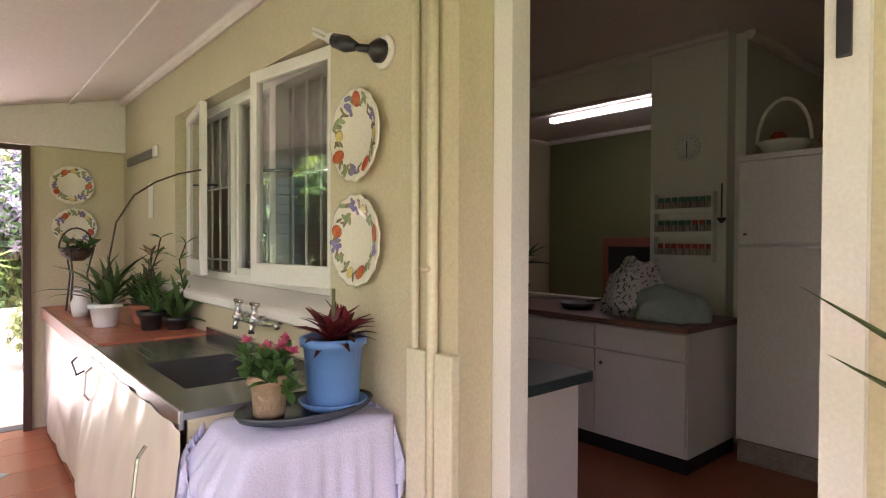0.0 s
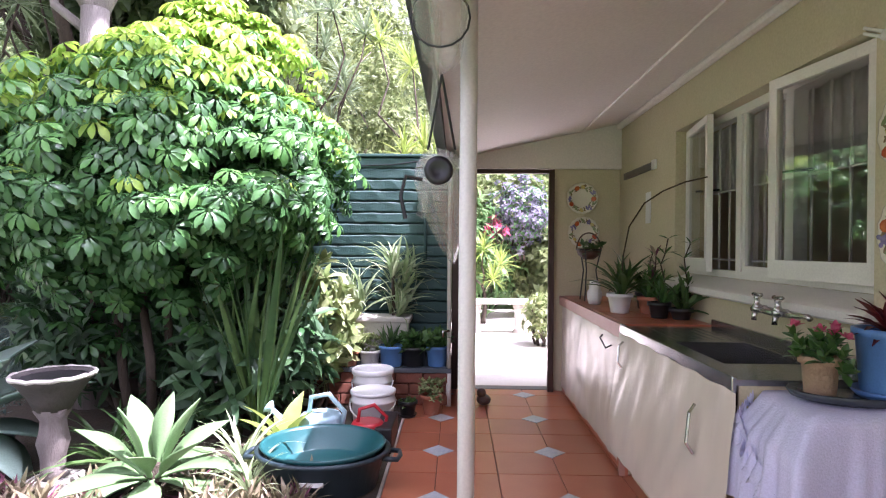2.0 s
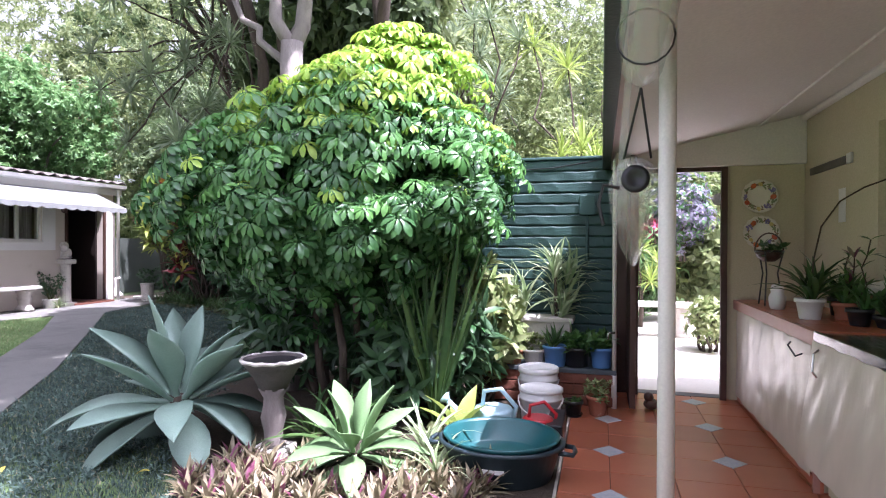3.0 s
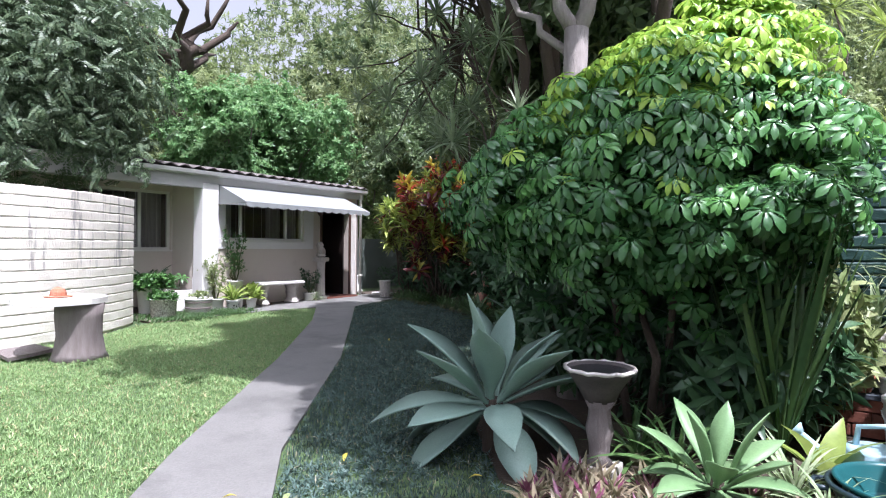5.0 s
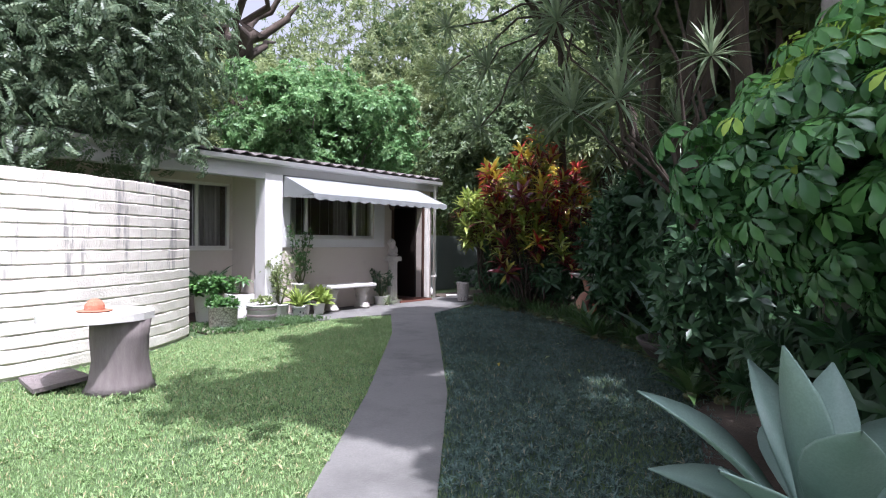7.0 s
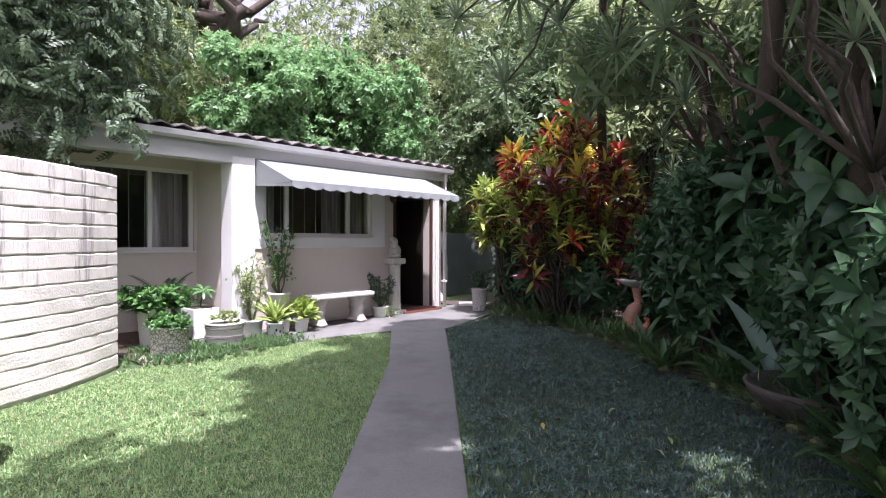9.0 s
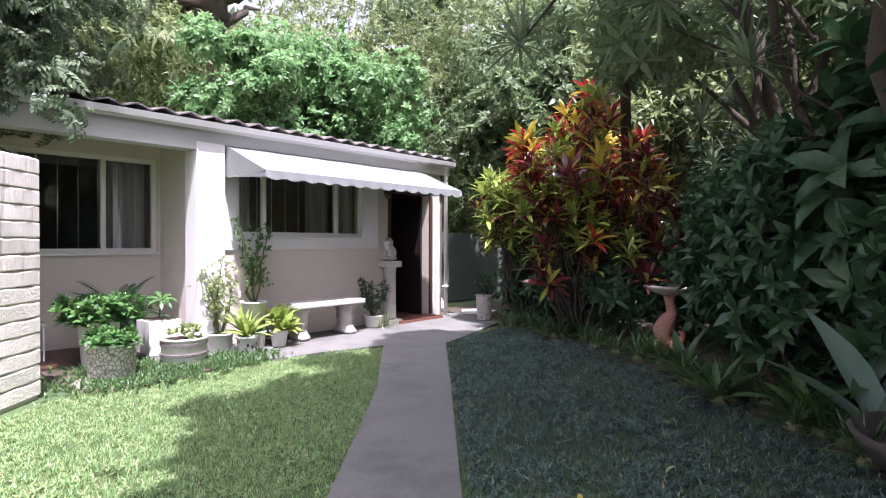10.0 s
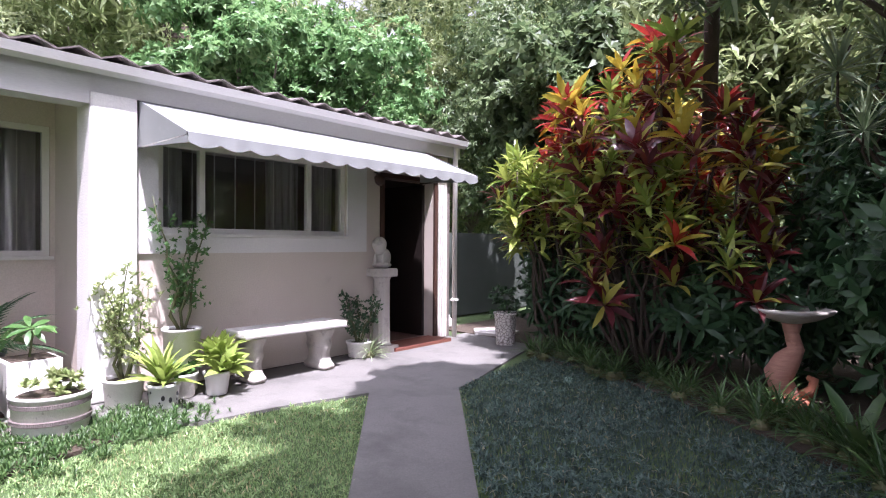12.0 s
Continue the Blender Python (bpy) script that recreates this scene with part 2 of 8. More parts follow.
SHRUB_DARK = leaf_material("dark_shrub_leaf", (0.032, 0.08, 0.036), (0.085, 0.17, 0.07), 0.4, 0.3)
DRACAENA = leaf_material("dracaena_leaf", (0.14, 0.2, 0.11), (0.34, 0.41, 0.25), 0.4, 0.3)
CROTON_RED = leaf_material("red_croton_leaf", (0.18, 0.02, 0.022), (0.44, 0.05, 0.035), 0.3, 0.3, (0.5, 0.34, 0.04), 0.16)
CROTON_GOLD = leaf_material("golden_croton_leaf", (0.4, 0.36, 0.05), (0.62, 0.46, 0.06), 0.35, 0.3, (0.42, 0.04, 0.03), 0.24)
CROTON_GREEN = leaf_material("yellow_green_croton_leaf", (0.16, 0.25, 0.04), (0.42, 0.46, 0.1), 0.35, 0.35)
CROTON_DARK = leaf_material("maroon_croton_leaf", (0.085, 0.02, 0.025), (0.22, 0.03, 0.036), 0.3, 0.28, (0.34, 0.32, 0.06), 0.34)
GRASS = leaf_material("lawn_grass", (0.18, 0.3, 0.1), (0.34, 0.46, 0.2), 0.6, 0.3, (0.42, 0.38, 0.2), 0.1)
# Dark, cool copy of GRASS: the right lawn's shade is put into its colour.
GRASS_COOL = leaf_material("shade_tinted_lawn_grass", (0.036, 0.068, 0.058), (0.08, 0.122, 0.1), 0.6, 0.25, (0.24, 0.22, 0.14), 0.05)
STRAP = leaf_material("strap_leaf", (0.04, 0.1, 0.03), (0.12, 0.2, 0.06), 0.4, 0.25)
SPIDER = leaf_material("striped_spider_leaf", (0.22, 0.32, 0.14), (0.5, 0.55, 0.36), 0.45, 0.3)
LIME = leaf_material("lime_leaf", (0.26, 0.36, 0.07), (0.42, 0.5, 0.14), 0.4, 0.35)
POT_GREEN = leaf_material("potted_leaf", (0.05, 0.13, 0.035), (0.12, 0.25, 0.06), 0.4, 0.3)
VARIEGATED = leaf_material("variegated_leaf", (0.18, 0.26, 0.08), (0.42, 0.45, 0.22), 0.45, 0.3)
RHOEO = leaf_material("purple_bedding_leaf", (0.15, 0.14, 0.07), (0.4, 0.32, 0.22), 0.4, 0.25, (0.17, 0.05, 0.09), 0.14)
PURPLE_BLOOM = leaf_material("lilac_blossom", (0.2, 0.2, 0.26), (0.5, 0.44, 0.6), 0.6, 0.3, (0.12, 0.25, 0.1), 0.35)
PINK_BLOOM = leaf_material("pink_blossom", (0.6, 0.08, 0.18), (0.75, 0.2, 0.32), 0.6, 0.3)
MAROON_LEAF = leaf_material("maroon_bromeliad_leaf", (0.09, 0.01, 0.015), (0.2, 0.025, 0.03), 0.35, 0.2)
ORANGE_BLOOM = leaf_material("orange_blossom", (0.7, 0.2, 0.05), (0.75, 0.4, 0.1), 0.6, 0.3)


# ---- building helpers ----
def thing(name, place, label, category, group="", kind="", turn=0):
    ob = new(name)
    ob.empty_display_size = 0.1
    ob.matrix_basis = pose(*place, 0, 0, turn)
    return tagged(ob, label, category, group, kind)


def to_object(name, bm, material, smooth=False):
    me = bpy.data.meshes.new(name)
    bm.normal_update()
    bm.to_mesh(me)
    bm.free()
    for m in material if isinstance(material, (list, tuple)) else [material]:
        me.materials.append(m)
    if smooth:
        me.polygons.foreach_set("use_smooth", [True] * len(me.polygons))
    return new(name, me)


def part(name, bm, material, parent, label="", smooth=False):
    ob = to_object(name, bm, material, smooth)
    ob.parent = parent
    return tagged(ob, label)


def whole(name, bm, material, label, category, group="", kind="", smooth=False):
    return tagged(to_object(name, bm, material, smooth), label, category, group, kind)


def structure(name, bm, material, label, category):
    return whole(name, bm, material, label, category, "", "structure")


def box(*bounds, bm=None, bevel=0.0):
    """A box from x0, y0, z0 to x1, y1, z1, with its edges eased."""
    bm = bm or bmesh.new()
    x0, y0, z0, x1, y1, z1 = bounds
    m = Matrix.Translation(((x0 + x1) / 2, (y0 + y1) / 2, (z0 + z1) / 2)) @ Matrix.Diagonal((x1 - x0, y1 - y0, z1 - z0, 1))
    made = bmesh.ops.create_cube(bm, size=1, matrix=m)["verts"]
    if bevel:
        bmesh.ops.bevel(bm, geom=list({e for v in made for e in v.link_edges}), offset=bevel, segments=2, affect="EDGES", profile=0.6)
    return bm


def lathe(profile, steps=24, bm=None, centre=(0, 0, 0), flutes=0, depth=0.0):
    """A turned shape from (radius, height) pairs."""
    bm = bm or bmesh.new()
    rings = []
    for r, z in profile:
        ring = []
        for i in range(steps):
            a = math.tau * i / steps
            q = r * (1 - depth * (0.5 + 0.5 * math.cos(flutes * a))) if flutes else r
            ring.append(bm.verts.new((centre[0] + q * math.cos(a), centre[1] + q * math.sin(a), centre[2] + z)))
        rings.append(ring)
    for a, b in zip(rings, rings[1:]):
        for i in range(steps):
            bm.faces.new((a[i], a[(i + 1) % steps], b[(i + 1) % steps], b[i]))
    bm.faces.new(rings[0][::-1])
    bm.faces.new(rings[-1])
    return bm


def tube(points, radii, steps=8, bm=None):
    """A round limb along points; radii one for all or one a point."""
    bm = bm or bmesh.new()
    points = [Vector(p) for p in points]
    if not isinstance(radii, (list, tuple)):
        radii = [radii] * len(points)
    rings = []
    side = None
    for i, p in enumerate(points):
        way = (points[min(i + 1, len(points) - 1)] - points[max(i - 1, 0)]).normalized()
        if side is None:
            side = way.orthogonal().normalized()
        side = (side - way * side.dot(way)).normalized()
        other = way.cross(side)
        rings.append([bm.verts.new(p + (side * math.cos(math.tau * k / steps) + other * math.sin(math.tau * k / steps)) * radii[i]) for k in range(steps)])
    for a, b in zip(rings, rings[1:]):
        for k in range(steps):
            bm.faces.new((a[k], a[(k + 1) % steps], b[(k + 1) % steps], b[k]))
    bm.faces.new(rings[0][::-1])
    bm.faces.new(rings[-1])
    return bm


def slab(outline, z0, z1, bm=None):
    """A flat plate with the given outline (counter-clockwise)."""
    bm = bm or bmesh.new()
    low = [bm.verts.new((x, y, z0)) for x, y in outline]
    high = [bm.verts.new((x, y, z1)) for x, y in outline]
    bm.faces.new(low[::-1])
    bm.faces.new(high)
    for i in range(len(outline)):
        j = (i + 1) % len(outline)
        bm.faces.new((low[i], low[j], high[j], high[i]))
    return bm


def shift(bm, m):
    bmesh.ops.transform(bm, matrix=m, verts=bm.verts)
    return bm


# ---- leaves by the thousand ----
def blade(length, width, segs=3, droop=0.3, fold=0.25, widest=0.45, up=0.0, tip=0.06):
    """A leaf from the origin along +y, bending down: rows of left, rib, right."""
    v, f = [], []
    y = z = 0.0
    for i in range(segs + 1):
        s = i / segs
        w = width / 2 * max(tip, math.sin(math.pi * min(1, max(0.0, s)) ** (math.log(0.5) / math.log(widest)))) if 0 < s < 1 else width / 2 * (tip if s == 1 else 0.22)
        v += [(-w, y, z + w * fold), (0, y, z), (w, y, z + w * fold)]
        a = up - droop * s * 1.6
        y += length / segs * math.cos(a)
        z += length / segs * math.sin(a)
    for i in range(segs):
        for k in (0, 1):
            f.append((3 * i + k, 3 * i + k + 1, 3 * i + k + 4, 3 * i + k + 3))
    return np.array(v, float), np.array(f, int)


def kite(length, width, droop=0.25, fold=0.3):
    """A cheap leaf of one bent face, for crowns seen from some way off."""
    w = width / 2
    return (np.array([(0, 0, 0), (w, 0.45 * length, fold * w), (0, length, -droop * length), (-w, 0.45 * length, fold * w)], float), np.array([(0, 1, 2, 3)], int))


def turned(vf, m, scale=1.0, offset=(0, 0, 0)):
    return vf[0] * scale @ np.array(m.to_3x3()).T + np.array(offset), vf[1]


def joined(items):
    vs, fs, n = [], [], 0
    for v, f in items:
        vs.append(v)
        fs.append(f + n)
        n += len(v)
    return np.concatenate(vs), np.concatenate(fs)


def whorl(n, leaf, tilt=-15, jitter=8, rng=random.Random(5), stalk=0.02):
    out = []
    for i in range(n):
        m = pose(0, 0, 0, 0, 0, 360 * i / n + rng.uniform(-jitter, jitter)) @ pose(0, stalk, 0, tilt + rng.uniform(-jitter, jitter), rng.uniform(-12, 12), 0)
        v, f = turned(leaf, m, rng.uniform(0.82, 1.08))
        out.append((v + np.array(pose(0, 0, 0, 0, 0, 360 * i / n).to_3x3() @ Vector((0, stalk, 0))), f))
    return joined(out)


def spray(n, leaf, spread=(10, 80), rng=random.Random(3)):
    """Leaves fanning out all round, from near upright to low."""
    out = []
    for i in range(n):
        s = (i + 0.5) / n
        m = pose(0, 0, 0, 0, 0, 137.5 * i + rng.uniform(-12, 12)) @ pose(0, 0, 0, 90 - (spread[0] + (spread[1] - spread[0]) * s), rng.uniform(-15, 15), 0)
        out.append(turned(leaf, m, rng.uniform(0.75, 1.1)))
    return joined(out)


def frond(pairs, leaf, length, droop=0.5, angle=65):
    """A feather: leaflets on both sides of a drooping rib along +y."""
    out = []
    y = z = 0.0
    for i in range(pairs):
        s = i / pairs
        for side in (-1, 1):
            m = pose(0, 0, 0, 0, 0, -side * angle * (1 - 0.4 * s)) @ pose(0, 0, 0, -12 - 25 * s, 0, 0)
            out.append(turned(leaf, m, 0.55 + 0.45 * math.sin(math.pi * (0.2 + 0.75 * s)), (0, y, z)))
        y += length / pairs * math.cos(-droop * s * 1.5)
        z += length / pairs * math.sin(-droop * s * 1.5)
    return joined(out)


def rotations(rng, n, yaw=None, tilt=(0, 30), roll=(-20, 20)):
    out = np.zeros((n, 3, 3))
    for i in range(n):
        a = rng.uniform(0, 360) if yaw is None else yaw[i]
        out[i] = np.array(pose(0, 0, 0, rng.uniform(*tilt), rng.uniform(*roll), a).to_3x3())
    return out


def scatter(name, template, places, turns, scales, materials, which=None, parent=None, smooth=True):
    """One mesh of many copies of a leaf template (joined geometry)."""
    v, f = template
    n, k = len(places), len(v)
    verts = np.einsum("nij,kj->nki", np.asarray(turns), v) * np.asarray(scales)[:, None, None] + np.asarray(places)[:, None, :]
    faces = (f[None] + (np.arange(n) * k)[:, None, None]).reshape(-1, f.shape[1])
    me = bpy.data.meshes.new(name)
    me.vertices.add(n * k)
    me.vertices.foreach_set("co", verts.reshape(-1).astype(np.float32))
    me.loops.add(faces.size)
    me.loops.foreach_set("vertex_index", faces.reshape(-1).astype(np.int32))
    me.polygons.add(len(faces))
    me.polygons.foreach_set("loop_start", np.arange(0, faces.size, f.shape[1], dtype=np.int32))
    if which is not None:
        me.polygons.foreach_set("material_index", np.repeat(np.asarray(which, np.int32), len(f)))
    if smooth:
        me.polygons.foreach_set("use_smooth", np.ones(len(faces), bool))
    me.update(calc_edges=True)
    for m in materials:
        me.materials.append(m)
    ob = new(name, me)
    ob.parent = parent
    return ob


def aim(normals, rng, lean=1.0):
    """Turns that lay a template's +z along each normal, with a chance spin."""
    out = np.zeros((len(normals), 3, 3))
    for i, n in enumerate(normals):
        q = Vector(n).to_track_quat("Z", "Y")
        out[i] = np.array((q.to_matrix().to_4x4() @ pose(0, 0, 0, rng.uniform(-14, 14) * lean, rng.uniform(-14, 14) * lean, rng.uniform(0, 360))).to_3x3())
    return out


# ---- ground ----
ground = bmesh.new()
bmesh.ops.create_grid(ground, x_segments=60, y_segments=60, size=300, matrix=Matrix.Translation((0, 0, -0.03)))
structure("ground", ground, TURF, "mown green lawn and distant ground", "ground")

PATH = [(-0.82, -1.75), (-0.82, -0.75), (-1.75, -0.3), (-2.7, 0.42), (-3.6, 1.22), (-4.36, 1.95), (-6.2, 4.36), (-8.45, 6.93), (-9.95, 8.62), (-10.05, 9.05),
        (-10.42, 10.3), (-10.7, 11.3), (-11.9, 11.3), (-11.9, 5.2), (-11.35, 5.6), (-11.15, 6.3), (-10.72, 6.55), (-10.62, 7.3), (-10.42, 7.95), (-8.92, 6.45), (-6.72, 3.88),
        (-4.85, 1.5), (-4.0, 0.55), (-3.0, -0.6), (-2.0, -1.75)]
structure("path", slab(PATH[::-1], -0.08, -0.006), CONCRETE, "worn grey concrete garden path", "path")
structure("bed_soil", slab([(-0.82, 2.2), (-0.82, 5.0), (-2.7, 5.0), (-3.0, 12.0), (-12.5, 20.0), (-12.5, 11.3), (-10.7, 11.0), (-10.3, 10.35), (-9.1, 10.0), (-7.5, 9.0), (-6.2, 7.9), (-5.3, 7.0),
                                (-4.6, 6.0), (-4.15, 4.6), (-3.7, 3.2), (-3.0, 2.35), (-2.0, 2.1)], -0.08, -0.004), SOIL, "dark soil of the planted bed", "soil")
structure("cottage_bed_soil", slab([(-10.75, 4.6), (-10.62, 5.4), (-10.8, 6.1), (-11.25, 6.28), (-11.5, 5.7), (-13.4, 5.2), (-13.4, 4.7)], -0.08, -0.002), SOIL, "low planted strip by the cottage", "soil")
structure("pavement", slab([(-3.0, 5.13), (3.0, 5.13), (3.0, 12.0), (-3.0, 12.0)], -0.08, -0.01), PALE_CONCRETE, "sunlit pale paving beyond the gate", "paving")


def wall_x(name, x0, x1, y0, y1, z0, z1, openings, material, label):
    """A wall along y with openings (y0, y1, z0, z1)."""
    bm = bmesh.new()
    cuts = sorted({y0, y1, *[o[0] for o in openings], *[o[1] for o in openings]})
    for a, b in zip(cuts, cuts[1:]):
        holes = sorted((o[2], o[3]) for o in openings if o[0] <= a and o[1] >= b)
        low = z0
        for h0, h1 in holes:
            if h0 > low:
                box(x0, a, low, x1, b, h0, bm=bm)
            low = h1
        if low < z1:
            box(x0, a, low, x1, b, z1, bm=bm)
    return structure(name, bm, material, label, "wall")


# ---- the porch and the house ----
WX = 1.07
structure("floor", box(-0.8, -1.8, -0.06, WX, 5.1, -0.012), GROUT, "porch floor screed with dark red grout", "floor")
structure("kerb", box(-0.86, -1.8, -0.1, -0.803, 5.0, -0.006), PALE_CONCRETE, "pale porch edge", "kerb")
wall_x("wall_east", WX, WX + 0.22, 1.108, 5.15, 0, 2.75, [(1.79, 3.66, 1.09, 2.1)], CREAM, "cream plastered house wall beside the sink")
wall_x("wall_kitchen_door", 1.25, 1.31, -3.0, 1.086, 0, 2.75, [(0.31, 1.084, -0.1, 2.06)], CREAM, "cream plastered wall with the kitchen doorway")
# end wall with the garden doorway
bm = box(0.47, 4.98, 0, WX - 0.003, 5.12, 2.019)
box(-0.32, 4.98, 2.02, WX - 0.003, 5.12, 2.6, bm=bm)
structure("wall_north", bm, CREAM, "cream end wall beside the garden doorway", "wall")
bm = bmesh.new()
box(-0.495, 4.93, 2.02, WX - 0.004, 4.977, 2.6, bm=bm)
structure("trim", bm, CEILING, "white boarded panel above the garden doorway", "trim")
# sloping ceiling: falls from the wall to the eave
SLOPE = (2.43 - 2.1) / (WX + 0.45)


def roof_z(x):
    return 2.1 + (x + 0.45) * SLOPE


bm = bmesh.new()
vs = [bm.verts.new((x, y, roof_z(x) + dz)) for x, y, dz in
      [(-0.55, -1.9, 0), (1.5, -1.9, 0), (1.5, 5.2, 0), (-0.55, 5.2, 0), (-0.55, -1.9, 0.03), (1.5, -1.9, 0.03), (1.5, 5.2, 0.03), (-0.55, 5.2, 0.03)]]
for f in ((3, 2, 1, 0), (4, 5, 6, 7), (0, 1, 5, 4), (1, 2, 6, 5), (2, 3, 7, 6), (3, 0, 4, 7)):
    bm.faces.new([vs[i] for i in f])
for x in (0.72,):
    a = [bm.verts.new((x + dx, y, roof_z(x + dx) - 0.012)) for dx, y in ((-0.02, -1.9), (0.02, -1.9), (0.02, 4.97), (-0.02, 4.97))]
    b = [bm.verts.new((x + dx, y, roof_z(x + dx) + 0.004)) for dx, y in ((-0.026, -1.9), (0.026, -1.9), (0.026, 4.97), (-0.026, 4.97))]
    bm.faces.new(a[::-1])
    for i in range(4):
        bm.faces.new((a[i], b[i], b[(i + 1) % 4], a[(i + 1) % 4])[::-1])
structure("ceiling", bm, CEILING, "white sloping porch ceiling boards with a cover strip", "ceiling")
bm = bmesh.new()
tube([(WX - 0.025, -1.8, roof_z(WX) - 0.03), (WX - 0.025, 4.95, roof_z(WX) - 0.03)], 0.03, 8, bm)
structure("cornice", bm, CEILING, "white cornice along the porch wall", "cornice")
structure("eave_board", box(-0.57, -1.9, 2.02, -0.5, 5.0, 2.16, bevel=0.01), DARK_FASCIA, "dark green painted eave board", "fascia")
bm = bmesh.new()
for i in range(60):
    y0 = -2.0 + i * 0.121
    vs = [bm.verts.new((x, y0 + dy, roof_z(x) + 0.1 + dz)) for x in (-0.57, 6.8) for dy, dz in ((0, 0), (0.03, 0.025), (0.09, 0.025), (0.121, 0))]
    for k in range(3):
        bm.faces.new((vs[k], vs[k + 4], vs[k + 5], vs[k + 1]))
structure("roof", bm, ROOF, "weathered ribbed porch roof sheeting", "roof")
structure("house_wall_back", box(6.5, -3.0, 0, 6.7, 5.2, 3.2), CREAM, "plain outer house wall", "wall")
# house goes on behind the walker and past the gate
structure("house_wall_north", box(WX + 0.003, 5.16, 0, 6.7, 5.36, 2.75), CREAM, "cream outer wall of the house", "wall")
structure("house_wall_south", box(1.454, -3.2, 0, 6.7, -3.002, 2.75), CREAM, "cream outer wall of the house", "wall")

# ---- kitchen shell ----
structure("kitchen_floor", box(1.07, -2.998, -0.06, 6.498, 5.15, -0.004), RED_TILE, "polished red kitchen floor", "floor")
structure("kitchen_ceiling", box(1.294, -2.998, 2.74, 6.498, 5.15, 2.8), CEILING, "dim white kitchen ceiling", "ceiling")
bm = box(3.9, 1.62, 0, 4.02, 2.16, 2.738)
box(3.9, 2.162, 2.46, 4.02, 5.1, 2.738, bm=bm)
box(3.9, 2.162, 0, 4.02, 5.1, 0.9, bm=bm)
KITCHEN_PAINT = surface("pale_kitchen_paint", (0.78, 0.76, 0.68), (0.72, 0.71, 0.63), 1.2, 70, 0.5, 0.08)
structure("kitchen_partition", bm, KITCHEN_PAINT, "cream kitchen wall with a wide serving opening", "wall")
bm = bmesh.new()
for a, b in (((3.875, 1.6, 2.715), (3.875, 5.1, 2.715)), ((4.0, 1.525, 2.715), (6.45, 1.525, 2.715)), ((6.375, 1.65, 2.715), (6.375, 5.1, 2.715))):
    tube([a, b], 0.035, 8, bm)
structure("kitchen_cornice", bm, CEILING, "white coved cornice under the kitchen ceiling", "cornice")
structure("fridge_alcove", box(4.02, 1.55, 0, 6.498, 1.62, 2.738), KITCHEN_PAINT, "cream alcove wall beside the fridge", "wall")

structure("kitchen_back_wall", box(6.4, 1.63, 0, 6.49, 5.1, 2.738), surface("olive_wall_paint", (0.16, 0.175, 0.075), (0.13, 0.15, 0.06), 1.5, 60, 0.6, 0.1), "olive green wall of the far room", "wall")

# ---- the cottage ----
CX = -11.9
wall_x("cottage_wall", CX - 0.2, CX, 6.3, 10.75, 0, 2.6, [(6.78, 8.92, 1.38, 2.22), (9.51, 10.45, 0.02, 2.13)], COTTAGE, "beige plastered cottage wall")
bm = bmesh.new()
for b in ((6.57, 6.775, 1.2, 2.5), (6.775, 8.925, 1.2, 1.375), (8.925, 9.22, 1.2, 2.5), (6.775, 8.925, 2.225, 2.5)):
    box(CX + 0.001, b[0], b[2], CX + 0.022, b[1], b[3], bm=bm)
structure("cottage_band", bm, COTTAGE_BAND, "white painted plaster band round the cottage window", "trim")
bm = box(CX - 0.19, 6.2, 0, CX + 0.13, 6.56, 2.5, bevel=0.02)
structure("cottage_pier", bm, PIER_WHITE, "whitewashed brick pier of the cottage", "pier")
structure("cottage_recess_side", box(-13.0, 6.3, 0, CX - 0.192, 6.5, 2.6), COTTAGE, "beige side wall of the cottage recess", "wall")
wall_x("cottage_recess_wall", -13.2, -13.003, 0.0, 6.5, 0, 2.6, [(3.9, 6.26, 1.16, 2.38)], COTTAGE, "beige back wall of the cottage recess")
structure("cottage_ceiling", box(-16.5, 0.0, 2.602, CX + 0.05, 10.75, 2.63), COTTAGE, "plain boarded cottage ceiling", "ceiling")
structure("cottage_beam", box(CX - 0.1, 0.0, 2.4, CX + 0.12, 6.198, 2.6), FASCIA, "painted beam above the recess", "beam")
structure("cottage_fascia", box(CX + 0.06, 0.0, 2.5, CX + 0.1, 10.9, 2.74), FASCIA, "weathered white fascia board", "fascia")
bm = bmesh.new()
prof = [(0.0, 0.0), (0.015, -0.06), (0.06, -0.085), (0.11, -0.06), (0.125, 0.0), (0.135, 0.0), (0.118, -0.068), (0.06, -0.097), (0.008, -0.068), (-0.008, 0.0)]
ends = [[bm.verts.new((CX + 0.11 + a, y, 2.73 + b)) for a, b in prof] for y in (0.0, 10.92)]
for i in range(len(prof)):
    j = (i + 1) % len(prof)
    bm.faces.new((ends[0][i], ends[0][j], ends[1][j], ends[1][i]))
for e in ends:
    bm.faces.new(e)
structure("cottage_gutter", bm, FASCIA, "white metal rain gutter along the eave", "gutter")
bm = bmesh.new()
NW = 150
for i in range(NW + 1):
    y = -0.1 + 11.1 * i / NW
    wave = 0.028 * math.cos(i * math.tau / 2 * 0.5 * 1.0)
    for x, z in ((CX + 0.17, 2.8), (-14.5, 3.16), (-16.8, 3.48)):
        bm.verts.new((x, y, z + wave))
        bm.verts.new((x, y, z + wave - 0.014))
bm.verts.ensure_lookup_table()
for i in range(NW):
    a, b = i * 6, i * 6 + 6
    for k in (0, 2):
        bm.faces.new([bm.verts[q] for q in (a + k, b + k, b + k + 2, a + k + 2)])
        bm.faces.new([bm.verts[q] for q in (a + k + 1, a + k + 3, b + k + 3, b + k + 1)])
    bm.faces.new([bm.verts[q] for q in (a, a + 1, b + 1, b)])
